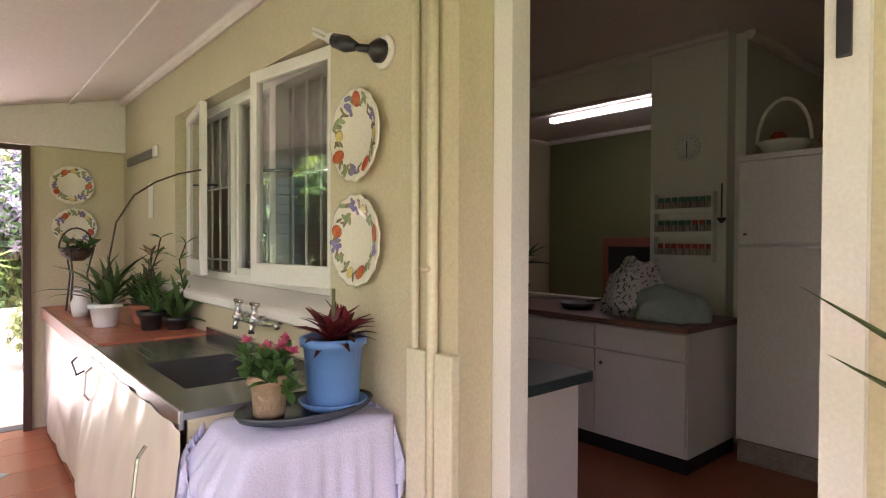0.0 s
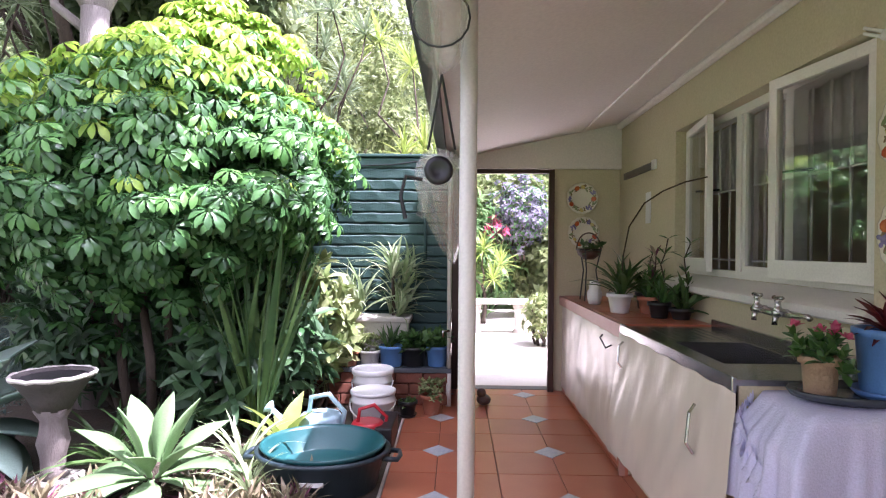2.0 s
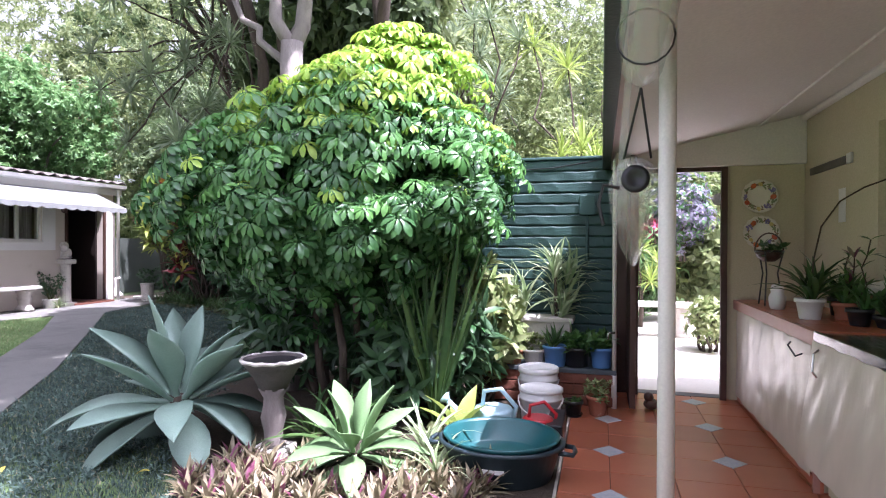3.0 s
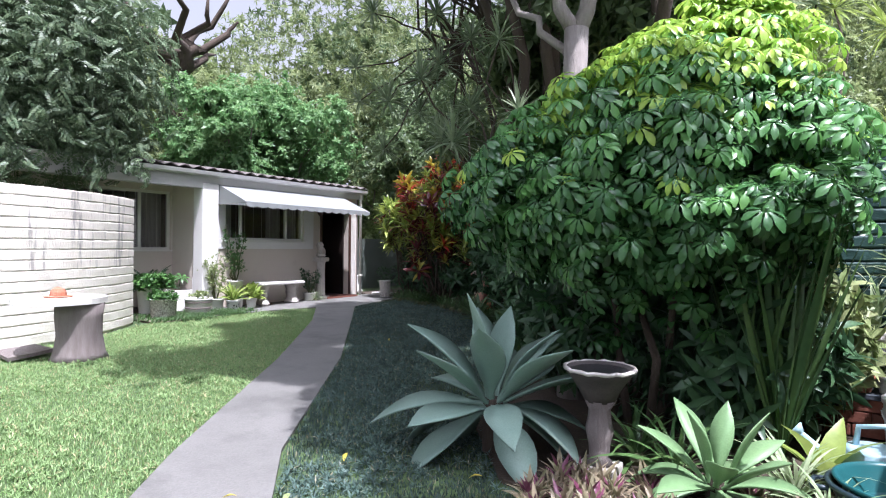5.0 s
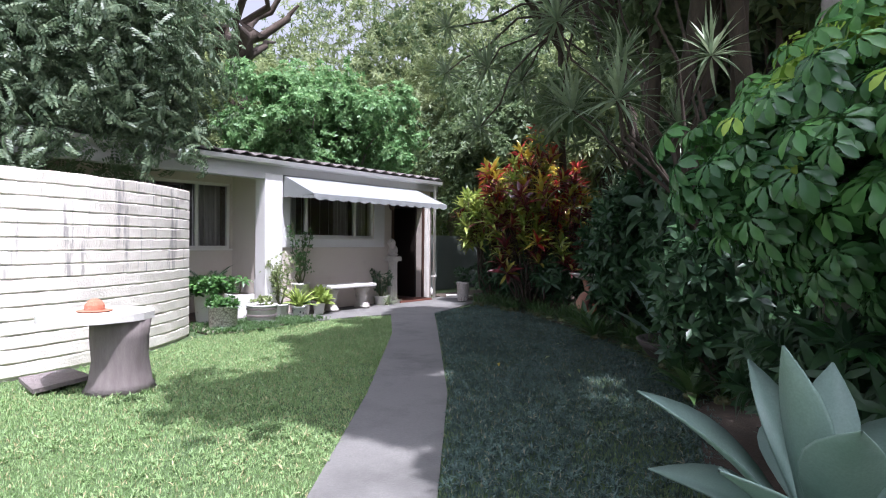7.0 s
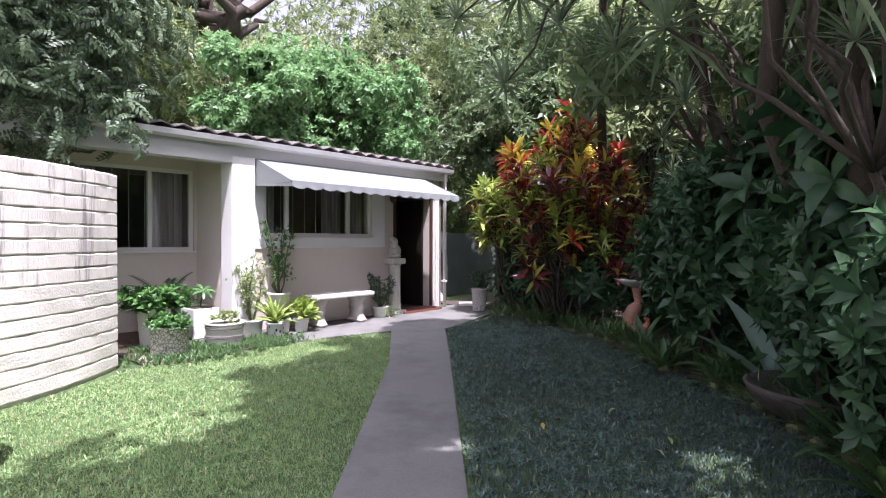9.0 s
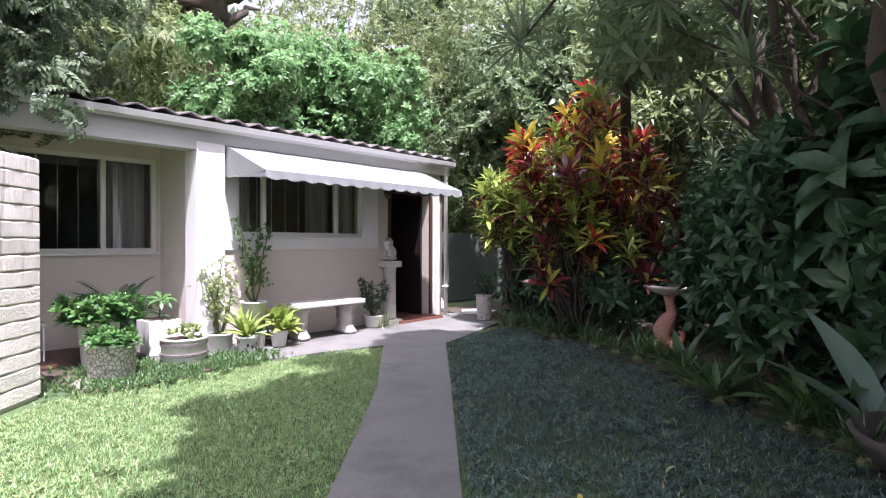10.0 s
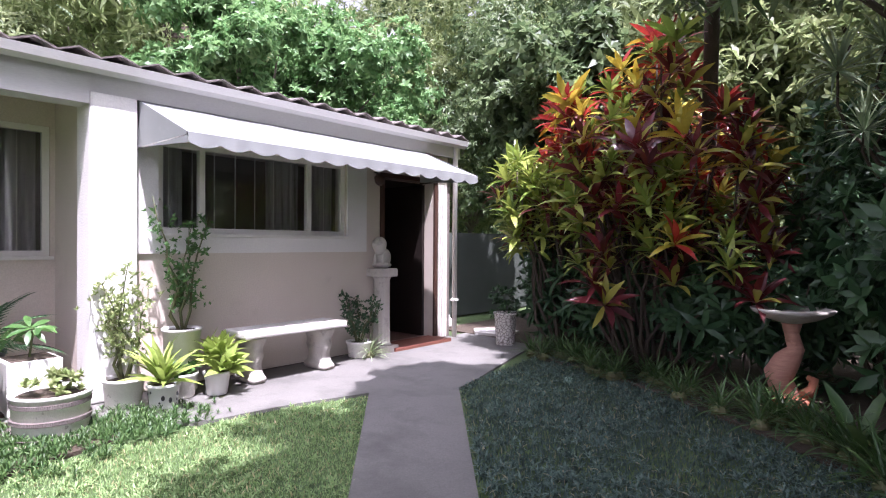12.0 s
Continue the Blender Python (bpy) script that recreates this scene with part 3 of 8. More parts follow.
structure("cottage_roof", bm, ROOF, "mossy corrugated cottage roof sheeting", "roof")
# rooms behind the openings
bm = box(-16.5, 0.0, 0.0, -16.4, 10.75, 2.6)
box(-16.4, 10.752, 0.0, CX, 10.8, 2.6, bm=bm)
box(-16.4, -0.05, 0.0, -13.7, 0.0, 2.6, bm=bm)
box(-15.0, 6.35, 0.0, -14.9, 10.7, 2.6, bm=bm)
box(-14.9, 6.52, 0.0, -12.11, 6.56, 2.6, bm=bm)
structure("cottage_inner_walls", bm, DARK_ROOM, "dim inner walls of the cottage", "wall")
structure("cottage_floor", box(-16.4, 0.0, -0.06, CX - 0.002, 10.75, 0.02), DARK_WOOD, "dark cottage floor", "floor")
structure("boundary_wall", box(-13.4, 11.0, 0, -13.2, 16.0, 1.5), surface("grey_green_plaster", (0.09, 0.105, 0.09), (0.065, 0.08, 0.066), 2, 50, 0.9, 0.4), "grey-green garden boundary wall", "wall")


# ---- plants ----
def plant(name, place, label, category="plant", group="", turn=0):
    return thing(name, place, label, category, group, "", turn)


def limb_path(rng, a, b, bend=0.15, n=5):
    a, b = Vector(a), Vector(b)
    out = []
    for i in range(n + 1):
        s = i / n
        p = a.lerp(b, s)
        if 0 < i < n:
            p += Vector((rng.uniform(-1, 1), rng.uniform(-1, 1), rng.uniform(-0.5, 0.5))) * bend * (b - a).length * 0.5
        out.append(p)
    return out


def big_schefflera(place, size, label):
    """A dense umbrella-tree bush: whorls of leaflets on a lumpy dome, young lime growth on top."""
    rng = random.Random(11)
    ob = plant("schefflera_bush", place, label, "bush")
    leaf = blade(0.102, 0.045, 4, 0.5, 0.28, 0.62, 0.05, 0.22)
    template = whorl(9, leaf, -22, 10, random.Random(2), 0.018)
    lumps = []
    for i in range(66):
        a = 2.39996 * i + rng.uniform(-0.3, 0.3)
        h = -0.75 + 1.72 * (i + rng.random()) / 66
        r = math.sqrt(max(0, 1 - h * h)) if h > 0 else 0.93 + 0.07 * (1 + h)
        lumps.append((Vector((r * math.cos(a), r * math.sin(a), h)), rng.uniform(0.2, 0.44)))
    places, normals, which, scales = [], [], [], []
    tries = 0
    while len(places) < 4700 and tries < 90000:
        tries += 1
        c, lr = rng.choice(lumps)
        d = Vector((rng.gauss(0, 1), rng.gauss(0, 1), rng.gauss(0.25, 1))).normalized()
        p = c * 0.84 + d * lr * rng.uniform(0.7, 1.05)
        if p.length < 0.7 or p.z < -0.86:
            continue
        taper = 1 - 0.38 * max(0.0, min(1.0, (p.z + 0.05) / 0.95)) ** 1.2 - 0.7 * max(0.0, -0.3 - p.z)
        q = Vector((p.x * size[0] * taper + 0.42 * max(0.0, p.z), p.y * size[1] * taper, size[2] + p.z * size[3]))
        n = (p.normalized() * 0.68 + d * 0.34 + Vector((0, 0, 0.92))).normalized()
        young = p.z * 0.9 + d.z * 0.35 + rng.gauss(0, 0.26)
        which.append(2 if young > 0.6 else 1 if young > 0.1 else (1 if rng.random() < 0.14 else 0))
        places.append(q)
        normals.append(n)
        scales.append(rng.uniform(0.75, 1.2))
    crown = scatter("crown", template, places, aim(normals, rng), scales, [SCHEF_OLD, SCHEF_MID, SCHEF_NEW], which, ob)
    tagged(crown, "whorls of glossy leaflets, lime green on top")
    for i in range(9):
        a = math.tau * i / 9 + rng.uniform(-0.3, 0.3)
        top = (0.5 * size[0] * math.cos(a), 0.5 * size[1] * math.sin(a), size[2] + rng.uniform(-0.2, 0.7))
        part("stem", tube(limb_path(rng, (0.18 * math.cos(a), 0.18 * math.sin(a), -0.02), top), [0.035, 0.032, 0.028, 0.022, 0.016, 0.01], 6), DARK_BARK, ob, smooth=True)
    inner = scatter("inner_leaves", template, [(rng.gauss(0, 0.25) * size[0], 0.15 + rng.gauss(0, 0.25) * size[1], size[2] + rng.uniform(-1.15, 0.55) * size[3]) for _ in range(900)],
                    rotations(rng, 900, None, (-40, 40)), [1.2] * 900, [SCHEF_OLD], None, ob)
    return ob


big_schefflera((-2.62, 3.88, 0), (1.28, 1.2, 1.84, 1.06), "large glossy schefflera bush with lime-green new growth")


def agave(place, radius, n, material, label, seed, lift=0.0, broad=0.34):
    """A rosette of broad thick pointed leaves; each leaf is a part."""
    rng = random.Random(seed)
    ob = plant("agave", place, label, "agave", "agaves in the bed")
    for i in range(n):
        s = (i + 0.5) / n
        up = 84 - 116 * s ** 0.8 + rng.uniform(-9, 9)
        length = radius * (0.62 + 0.5 * math.sin(math.pi * min(1, 0.25 + 0.6 * s))) * rng.uniform(0.9, 1.08)
        width = radius * broad * rng.uniform(0.85, 1.12) * (0.8 + 0.25 * s)
        v, _ = blade(length, width, 9, rng.uniform(0.05, 0.62) * (0.3 + s), 0.32, 0.58, 0.0, 0.03)
        bm = bmesh.new()
        top = [bm.verts.new(p) for p in v]
        low = [bm.verts.new((p[0] * 0.94, p[1], p[2] - 0.02 * radius * (1.2 - p[1] / length) - 0.004)) for p in v]
        for r in range(9):
            for k in (0, 1):
                q = [3 * r + k, 3 * r + k + 1, 3 * r + k + 4, 3 * r + k + 3]
                bm.faces.new([top[j] for j in q])
                bm.faces.new([low[j] for j in q[::-1]])
            bm.faces.new((top[3 * r], top[3 * r + 3], low[3 * r + 3], low[3 * r]))
            bm.faces.new((top[3 * r + 2], low[3 * r + 2], low[3 * r + 5], top[3 * r + 5]))
        m = pose(0, 0, lift, 0, 0, 137.5 * i + rng.uniform(-9, 9)) @ pose(0, 0.03 + 0.06 * radius * s, radius * 0.12 * (1 - s), up, rng.uniform(-10, 10), 0)
        part("leaf", shift(bm, m), material, ob, smooth=True)
    part("stem", tube([(0, 0, -0.02), (0, 0, lift + 0.08)], [0.06 * radius + 0.03, 0.1 * radius], 10), DARK_BARK, ob)
    return ob


agave((-3.27, 2.74, 0.0), 0.66, 25, AGAVE, "large blue-grey agave rosette with broad soft leaves", 4, 0.25, 0.41)
agave((-1.93, 2.56, 0.0), 0.4, 20, AGAVE_GREEN, "pale green agave rosette among bedding plants", 9, 0.12, 0.4)


def leafy_tree(name, place, label, height, crown, lumps, leaf, material, count, seed, bark=BARK, trunk=0.16, per=6, lean=(0, 0), base=None):
    """Trunk, limbs, and a crown of leaf sprays gathered in uneven clumps."""
    rng = random.Random(seed)
    ob = plant(name, place, label, "tree")
    heads = []
    low = base if base is not None else height - crown[2]
    for i in range(lumps):
        d = Vector((rng.gauss(0, 1), rng.gauss(0, 1), rng.gauss(0, 1))).normalized() * rng.uniform(0.35, 1.0)
        heads.append((Vector((lean[0] + d.x * crown[0], lean[1] + d.y * crown[1], (height + low) / 2 + d.z * (height - low) / 2)), rng.uniform(0.22, 0.42) * min(crown[0], crown[2])))
    fork = Vector((lean[0] * 0.4, lean[1] * 0.4, max(0.5, low * 0.75)))
    part("trunk", tube(limb_path(rng, (0, 0, -0.05), fork, 0.08, 4), [trunk * 1.25, trunk, trunk * 0.92, trunk * 0.85, trunk * 0.75], 10), bark, ob, smooth=True)
    for h, r in heads[:9]:
        part("limb", tube(limb_path(rng, fork, h, 0.2, 5), [trunk * 0.55, trunk * 0.42, trunk * 0.32, trunk * 0.22, trunk * 0.14, trunk * 0.06], 6), bark, ob, smooth=True)
    template = spray(per + 2, leaf, (25, 100), random.Random(seed))
    places, normals = [], []
    for i in range(int(count * 1.2)):
        c, r = heads[i % lumps]
        d = Vector((rng.gauss(0, 1), rng.gauss(0, 1), rng.gauss(0, 0.8))).normalized()
        places.append(c + d * r * rng.uniform(0.35, 1.1) + Vector((0, 0, -0.1 * r)))
        normals.append((d + Vector((0, 0, 0.5))).normalized())
    scatter("crown", template, places, aim(normals, rng, 2), [rng.uniform(0.7, 1.25) for _ in places], [material], None, ob)
    return ob


BROAD = kite(0.17, 0.085)
LONG = kite(0.26, 0.065, 0.4)
SMALL = kite(0.1, 0.045)
PINNATE = frond(6, kite(0.12, 0.055, 0.2), 0.36, 0.5)

# trees behind the cottage, from bright to dark
leafy_tree("tree", (-18.5, 14.0, 0), "bright green broad-leaved tree behind the cottage", 7.3, (2.6, 2.6, 5.0), 36, BROAD, TREE_BRIGHT, 3800, 21)
leafy_tree("tree", (-17.8, 10.6, 0), "bright green broad-leaved tree behind the cottage", 6.9, (2.0, 2.0, 4.6), 34, BROAD, TREE_BRIGHT, 3000, 22)
leafy_tree("tree", (-22.5, 10.0, 0), "tall olive-green tree with hanging foliage", 9.5, (3.2, 3.4, 6.5), 34, LONG, TREE_OLIVE, 3200, 23)
leafy_tree("tree", (-24.0, 16.5, 0), "tall olive-green tree with hanging foliage", 10.0, (3.6, 3.6, 7.0), 34, LONG, TREE_OLIVE, 3200, 24)
leafy_tree("tree", (-17.0, 20.0, 0), "dark tall tree at the back of the garden", 10.5, (3.6, 3.6, 8.0), 36, BROAD, TREE_DARK, 3400, 25, DARK_BARK, 0.22)
leafy_tree("tree", (-13.0, 18.0, 0), "dark tall tree at the back of the garden", 8.5, (2.8, 2.8, 6.8), 32, LONG, TREE_DARK, 3000, 26, DARK_BARK, 0.2)
leafy_tree("tree", (-24.0, 4.0, 0), "tall olive-green tree with hanging foliage", 9.0, (3.2, 3.4, 6.5), 30, LONG, TREE_OLIVE, 2600, 27)
leafy_tree("tree", (-21.0, 23.0, 0), "tall pale tree at the back of the garden", 11.0, (4.0, 4.0, 8.5), 34, LONG, TREE_OLIVE, 2800, 28)
# old gnarled limbs above the bright trees
gnarl = plant("gnarled_tree", (-20.2, 10.6, 0), "old tree with thick bare brown limbs behind the cottage", "tree")
rng = random.Random(37)
part("trunk", tube(limb_path(rng, (0, 0, -0.05), (-0.2, 0.3, 7.4), 0.06), [0.5, 0.45, 0.4, 0.38, 0.36, 0.34], 10), DARK_BARK, gnarl, smooth=True)
for k in range(9):
    a = math.tau * k / 9
    reach = rng.uniform(1.2, 2.6)
    part("limb", tube(limb_path(rng, (-0.2, 0.3, 7.3), (-0.2 + reach * math.cos(a), 0.3 + reach * math.sin(a), rng.uniform(8.6, 11.0)), 0.3, 6), [0.27, 0.22, 0.18, 0.14, 0.11, 0.08, 0.04], 8), DARK_BARK, gnarl, smooth=True)
# the feathery tree over the white wall
feather = leafy_tree("feathery_tree", (-13.1, 3.0, 0), "dark feathery-leaved tree hanging over the white wall", 5.4, (2.3, 2.5, 3.3), 40, SMALL, FERNY, 10, 31, DARK_BARK, 0.14)
rng = random.Random(41)
places, normals = [], []
for i in range(8600):
    d = Vector((rng.gauss(0, 1), rng.gauss(0, 1), rng.gauss(0, 1))).normalized()
    r = rng.uniform(0.35, 1.05)
    places.append((0.6 + d.x * 1.8 * r, 0.5 + d.y * 2.35 * r, 4.5 + d.z * 2.4 * r))
    normals.append((d + Vector((0, 0, 0.8))).normalized())
for i in range(1200):
    d = Vector((rng.gauss(0, 0.45), rng.gauss(0, 0.45), rng.gauss(0, 0.4)))
    places.append((0.6 + d.x * 1.5, 0.5 + d.y * 2.0, 4.3 + d.z * 2.0))
    normals.append(Vector((rng.gauss(0, 0.5), rng.gauss(0, 0.5), 1)).normalized())
for i in range(3000):
    y = rng.uniform(-3.6, 1.85)
    x = rng.uniform(0.7, 2.0)
    low = 2.2 + 0.35 * math.sin(2.1 * y + 1.0) + 0.25 * math.sin(5.3 * y) + 0.3 * max(0.0, y)
    places.append((x, y, low + 1.7 * rng.random() ** 1.4 + 0.12 * (2.0 - x)))
    normals.append(Vector((0.9 + rng.gauss(0, 0.5), rng.gauss(0, 0.6), 0.5)).normalized())
for k in range(6):
    part("limb", tube(limb_path(rng, (0.1, 0.0, 2.4), (1.2, -2.8 + 0.85 * k, 3.1 + 0.2 * (k % 3)), 0.15), [0.05, 0.042, 0.034, 0.026, 0.018, 0.01], 6), DARK_BARK, feather, smooth=True)
scatter("fronds", PINNATE, places, aim(normals, rng, 1.5), [rng.uniform(0.45, 0.82) for _ in places], [FERNY], None, feather)
# trees on the shrub side and behind the schefflera
leafy_tree("tree", (-8.6, 15.5, 0), "dark tree behind the croton", 8.0, (2.8, 2.6, 6.5), 34, BROAD, TREE_OLIVE, 3000, 51, DARK_BARK, 0.2)
leafy_tree("tree", (-4.4, 13.8, 0), "dark tree behind the shrubs", 9.0, (2.8, 2.8, 7.5), 34, BROAD, TREE_OLIVE, 3000, 52, DARK_BARK, 0.2)
leafy_tree("tree", (-5.8, 9.6, 0), "tall grey-trunked tree in the shrubs", 7.0, (2.3, 2.2, 4.6), 22, LONG, TREE_DARK, 900, 53, DARK_BARK, 0.12)
leafy_tree("tree", (0.0, 15.5, 0), "olive tree beyond the green wall", 7.5, (3.2, 2.8, 5.5), 32, SMALL, TREE_OLIVE, 3600, 54, BARK, 0.16)
leafy_tree("tree", (-3.4, 10.6, 0), "olive tree beyond the green wall", 6.2, (2.2, 2.0, 4.4), 30, SMALL, TREE_OLIVE, 2800, 55, BARK, 0.14)
# the high shade tree whose crown spreads over the path
SHADE = kite(0.22, 0.12)
for k, (x, y, top, low, r) in enumerate([(-3.5, 7.0, 5.6, 2.6, 1.1), (-8.9, 14.0, 6.4, 3.0, 1.6)]):
    leafy_tree("border_tree", (x, y, 0), "grey-trunked tree behind the shrub border", top, (r, r, 2.0), 26, LONG, TREE_OLIVE, 900, 61 + k, DARK_BARK, 0.07, 6, (0, 0), low)
# Unseen crowns above the view, placed sunward to shade the path and lawn.
for k, (x, y, lx, ly, r, dense) in enumerate([(-4.15, 6.3, -0.1, -1.3, 1.5, 1500), (-4.9, 9.4, -1.0, -2.6, 1.4, 1500), (-3.3, 6.8, 2.1, -5.3, 0.9, 420), (-6.2, 9.9, -0.9, -2.6, 1.2, 1500), (-4.6, 7.2, -0.4, -2.6, 1.1, 1500), (-4.5, 6.9, 0.9, -4.4, 0.75, 1500),
                                              (-8.6, 12.4, 1.65, -6.8, 1.1, 520), (-4.9, 7.6, -1.4, -3.4, 0.9, 420), (-4.4, 6.6, -0.9, -2.9, 0.75, 330), (-3.3, 6.8, 0.9, -4.1, 0.95, 1300)]):
    leafy_tree("shade_tree", (x, y, 0), "tall tree whose high crown shades the lawn", 8.4, (r, r, 1.6), 22, SHADE, TREE_DARK, dense, 66 + k, DARK_BARK, 0.08, 6, (lx, ly), 6.3)
# the pale forked trunk behind the schefflera, its thin high crown dappling the lawn
forked = plant("forked_tree", (-3.35, 4.3, 0), "pale grey forked trunk rising behind the schefflera", "tree")
rng = random.Random(91)
part("trunk", tube([(0, 0, -0.05), (0.02, 0.01, 1.2), (-0.02, 0, 2.3), (0.0, 0, 3.2)], [0.14, 0.115, 0.1, 0.105], 12), PALE_BARK, forked, smooth=True)
places, normals = [], []
for k, (x, y, z, r) in enumerate([(-0.35, -0.1, 4.3, 0.055), (0.42, 0.1, 4.5, 0.065), (-0.75, 0.2, 3.75, 0.035)]):
    fork = (0, 0, 3.15 if k < 2 else 2.9)
    part("limb", tube(limb_path(rng, fork, (x, y, z), 0.12), [r * 1.3, r * 1.15, r, r * 0.95, r * 0.9, r * 0.85], 8), PALE_BARK, forked, smooth=True)
    for j in range(3):
        end = Vector((x - 1.0 + rng.uniform(-1.3, 1.0), y - 1.8 + rng.uniform(-0.9, 0.8), rng.uniform(6.8, 8.2)))
        part("limb", tube(limb_path(rng, (x, y, z), end, 0.14), [r * 0.7, r * 0.6, r * 0.5, r * 0.4, r * 0.3, r * 0.15], 6), PALE_BARK, forked, smooth=True)
        for i in range(45):
            places.append(end + Vector((rng.gauss(0, 0.35), rng.gauss(0, 0.35), rng.gauss(0, 0.25))))
            normals.append(Vector((rng.gauss(0, 0.6), rng.gauss(0, 0.6), 1)).normalized())
scatter("crown", spray(8, SHADE, (25, 100), rng), places, aim(normals, rng, 2), [rng.uniform(0.7, 1.2) for _ in places], [TREE_DARK], None, forked)
# dark crowns low over the shrub border, added to deepen the shade below
for k, (x, y, r, low, top) in enumerate([(-11.2, 12.6, 1.2, 2.6, 4.8), (-3.4, 5.9, 0.9, 3.6, 5.4), (-4.3, 6.7, 1.2, 3.3, 5.6), (-4.2, 7.7, 0.9, 2.6, 4.8)]):
    leafy_tree("border_tree", (x + 0.3, y + 0.4, 0), "dark drooping tree over the shrub border", top, (r, r, 2.4), 26, BROAD, TREE_DARK, 1500, 160 + k, DARK_BARK, 0.09, 7, (-0.3, -0.4), low)


def shrub(place, label, size, count, leaf, material, seed, name="shrub", per=7):
    rng = random.Random(seed)
    ob = plant(name, place, label, "shrub", "dark shrubs along the lawn")
    for i in range(5):
        a = math.tau * i / 5 + rng.uniform(-0.4, 0.4)
        part("stem", tube(limb_path(rng, (0.08 * math.cos(a), 0.08 * math.sin(a), -0.03), (0.6 * size[0] * math.cos(a), 0.6 * size[1] * math.sin(a), size[2] * rng.uniform(0.5, 0.9)), 0.2), [0.022, 0.02, 0.016, 0.013, 0.01, 0.006], 6), DARK_BARK, ob, smooth=True)
    places, normals = [], []
    for i in range(count):
        d = Vector((rng.gauss(0, 1), rng.gauss(0, 1), rng.gauss(0.1, 0.9))).normalized()
        r = rng.uniform(0.5, 1.05) * (0.82 + 0.22 * math.sin(5 * d.x + seed) * math.cos(4 * d.y + 2 * seed))
        places.append((d.x * size[0] * r, d.y * size[1] * r, size[2] * (0.52 + 0.5 * d.z * r)))
        normals.append((d + Vector((0, 0, 0.4))).normalized())
    scatter("foliage", spray(per, leaf, (30, 95), random.Random(seed)), places, aim(normals, rng, 2), [rng.uniform(0.75, 1.25) for _ in places], [material], None, ob)
    return ob


for k, (x, y, sx, sy, sz) in enumerate([(-4.4, 7.4, 0.8, 0.8, 2.3), (-5.4, 8.3, 0.9, 0.8, 2.6), (-6.4, 9.2, 0.8, 0.8, 2.2), (-6.9, 10.7, 0.75, 0.75, 2.0), (-5.0, 9.6, 1.2, 1.0, 3.6),
                                        (-7.0, 11.3, 1.1, 1.0, 3.0), (-9.4, 12.2, 1.1, 0.9, 2.4), (-11.4, 13.2, 1.0, 0.9, 2.6), (-3.8, 6.3, 0.6, 0.6, 1.5), (-10.6, 12.0, 0.7, 0.6, 1.9), (-4.25, 5.7, 0.55, 0.6, 1.7), (-4.7, 6.6, 0.7, 0.6, 2.2), (-5.9, 8.1, 0.8, 0.6, 2.4)]):
    shrub((x, y, 0), "dense dark green broad-leaved shrub", (sx, sy, sz), 620 if sz > 2 else 420, blade(0.16, 0.062, 2, 0.45, 0.2, 0.45, 0.1, 0.08), SHRUB_DARK, 70 + k)


for k, (x, y, sx, sy, sz) in enumerate([(-4.5, 6.6, 0.7, 0.6, 3.1), (-5.3, 7.9, 0.7, 0.6, 2.9), (-6.0, 8.6, 0.7, 0.6, 2.3)]):
    shrub((x, y, 0), "tall shrub with large drooping dark leaves", (sx, sy, sz), 130, blade(0.34, 0.13, 4, 0.75, 0.25, 0.45, 0.1, 0.06), SHRUB_DARK, 270 + k, "large_leaved_shrub", 5)


# The first three are dark filler, added for the shaded gap under the schefflera.
for k, (x, y, sx, sy, sz) in enumerate([(-2.9, 4.1, 0.9, 0.7, 1.15), (-2.0, 3.9, 0.7, 0.6, 1.0), (-3.4, 4.5, 0.5, 0.5, 0.9), (-8.5, 10.5, 0.9, 0.6, 1.25), (-9.6, 10.9, 0.8, 0.5, 1.2), (-10.3, 11.2, 0.6, 0.5, 1.2), (-7.7, 10.6, 0.7, 0.5, 1.3)]):
    shrub((x, y, 0), "dark leafy undergrowth in the bed below taller shrubs", (sx, sy, sz), 300, blade(0.2, 0.05, 3, 0.45, 0.2, 0.45, 0.1, 0.08), SHRUB_DARK, 170 + k, "undergrowth_shrub")


def croton(place, height, heads, label, seed, materials, mix):
    """Cane stems, each ending in a head of long coloured leaves."""
    rng = random.Random(seed)
    ob = plant("croton", place, label, "shrub")
    leaf = blade(0.3, 0.062, 4, 0.55, 0.25, 0.5, 0.15, 0.06)
    template = spray(15, leaf, (8, 105), random.Random(seed))
    places, normals, which = [], [], []
    for x, y, z, w in heads:
        foot = (x * 0.25 + rng.uniform(-0.1, 0.1), y * 0.25 + rng.uniform(-0.1, 0.1), -0.03)
        part("stem", tube(limb_path(rng, foot, (x, y, z), 0.12), [0.02, 0.019, 0.017, 0.014, 0.012, 0.009], 6), DARK_BARK, ob, smooth=True)
        for j in range(4):
            places.append((x + rng.gauss(0, 0.09), y + rng.gauss(0, 0.09), z - 0.16 * j + rng.uniform(-0.03, 0.03)))
            normals.append(Vector((rng.gauss(0, 0.25) + x * 0.2, rng.gauss(0, 0.25) + y * 0.2, 1)).normalized())
            which.append(w if j < 2 or rng.random() < 0.3 else rng.choice((mix, 2, 3)))
    scatter("leaves", template, places, aim(normals, rng), [rng.uniform(0.9, 1.3) for _ in places], materials, which, ob)
    return ob


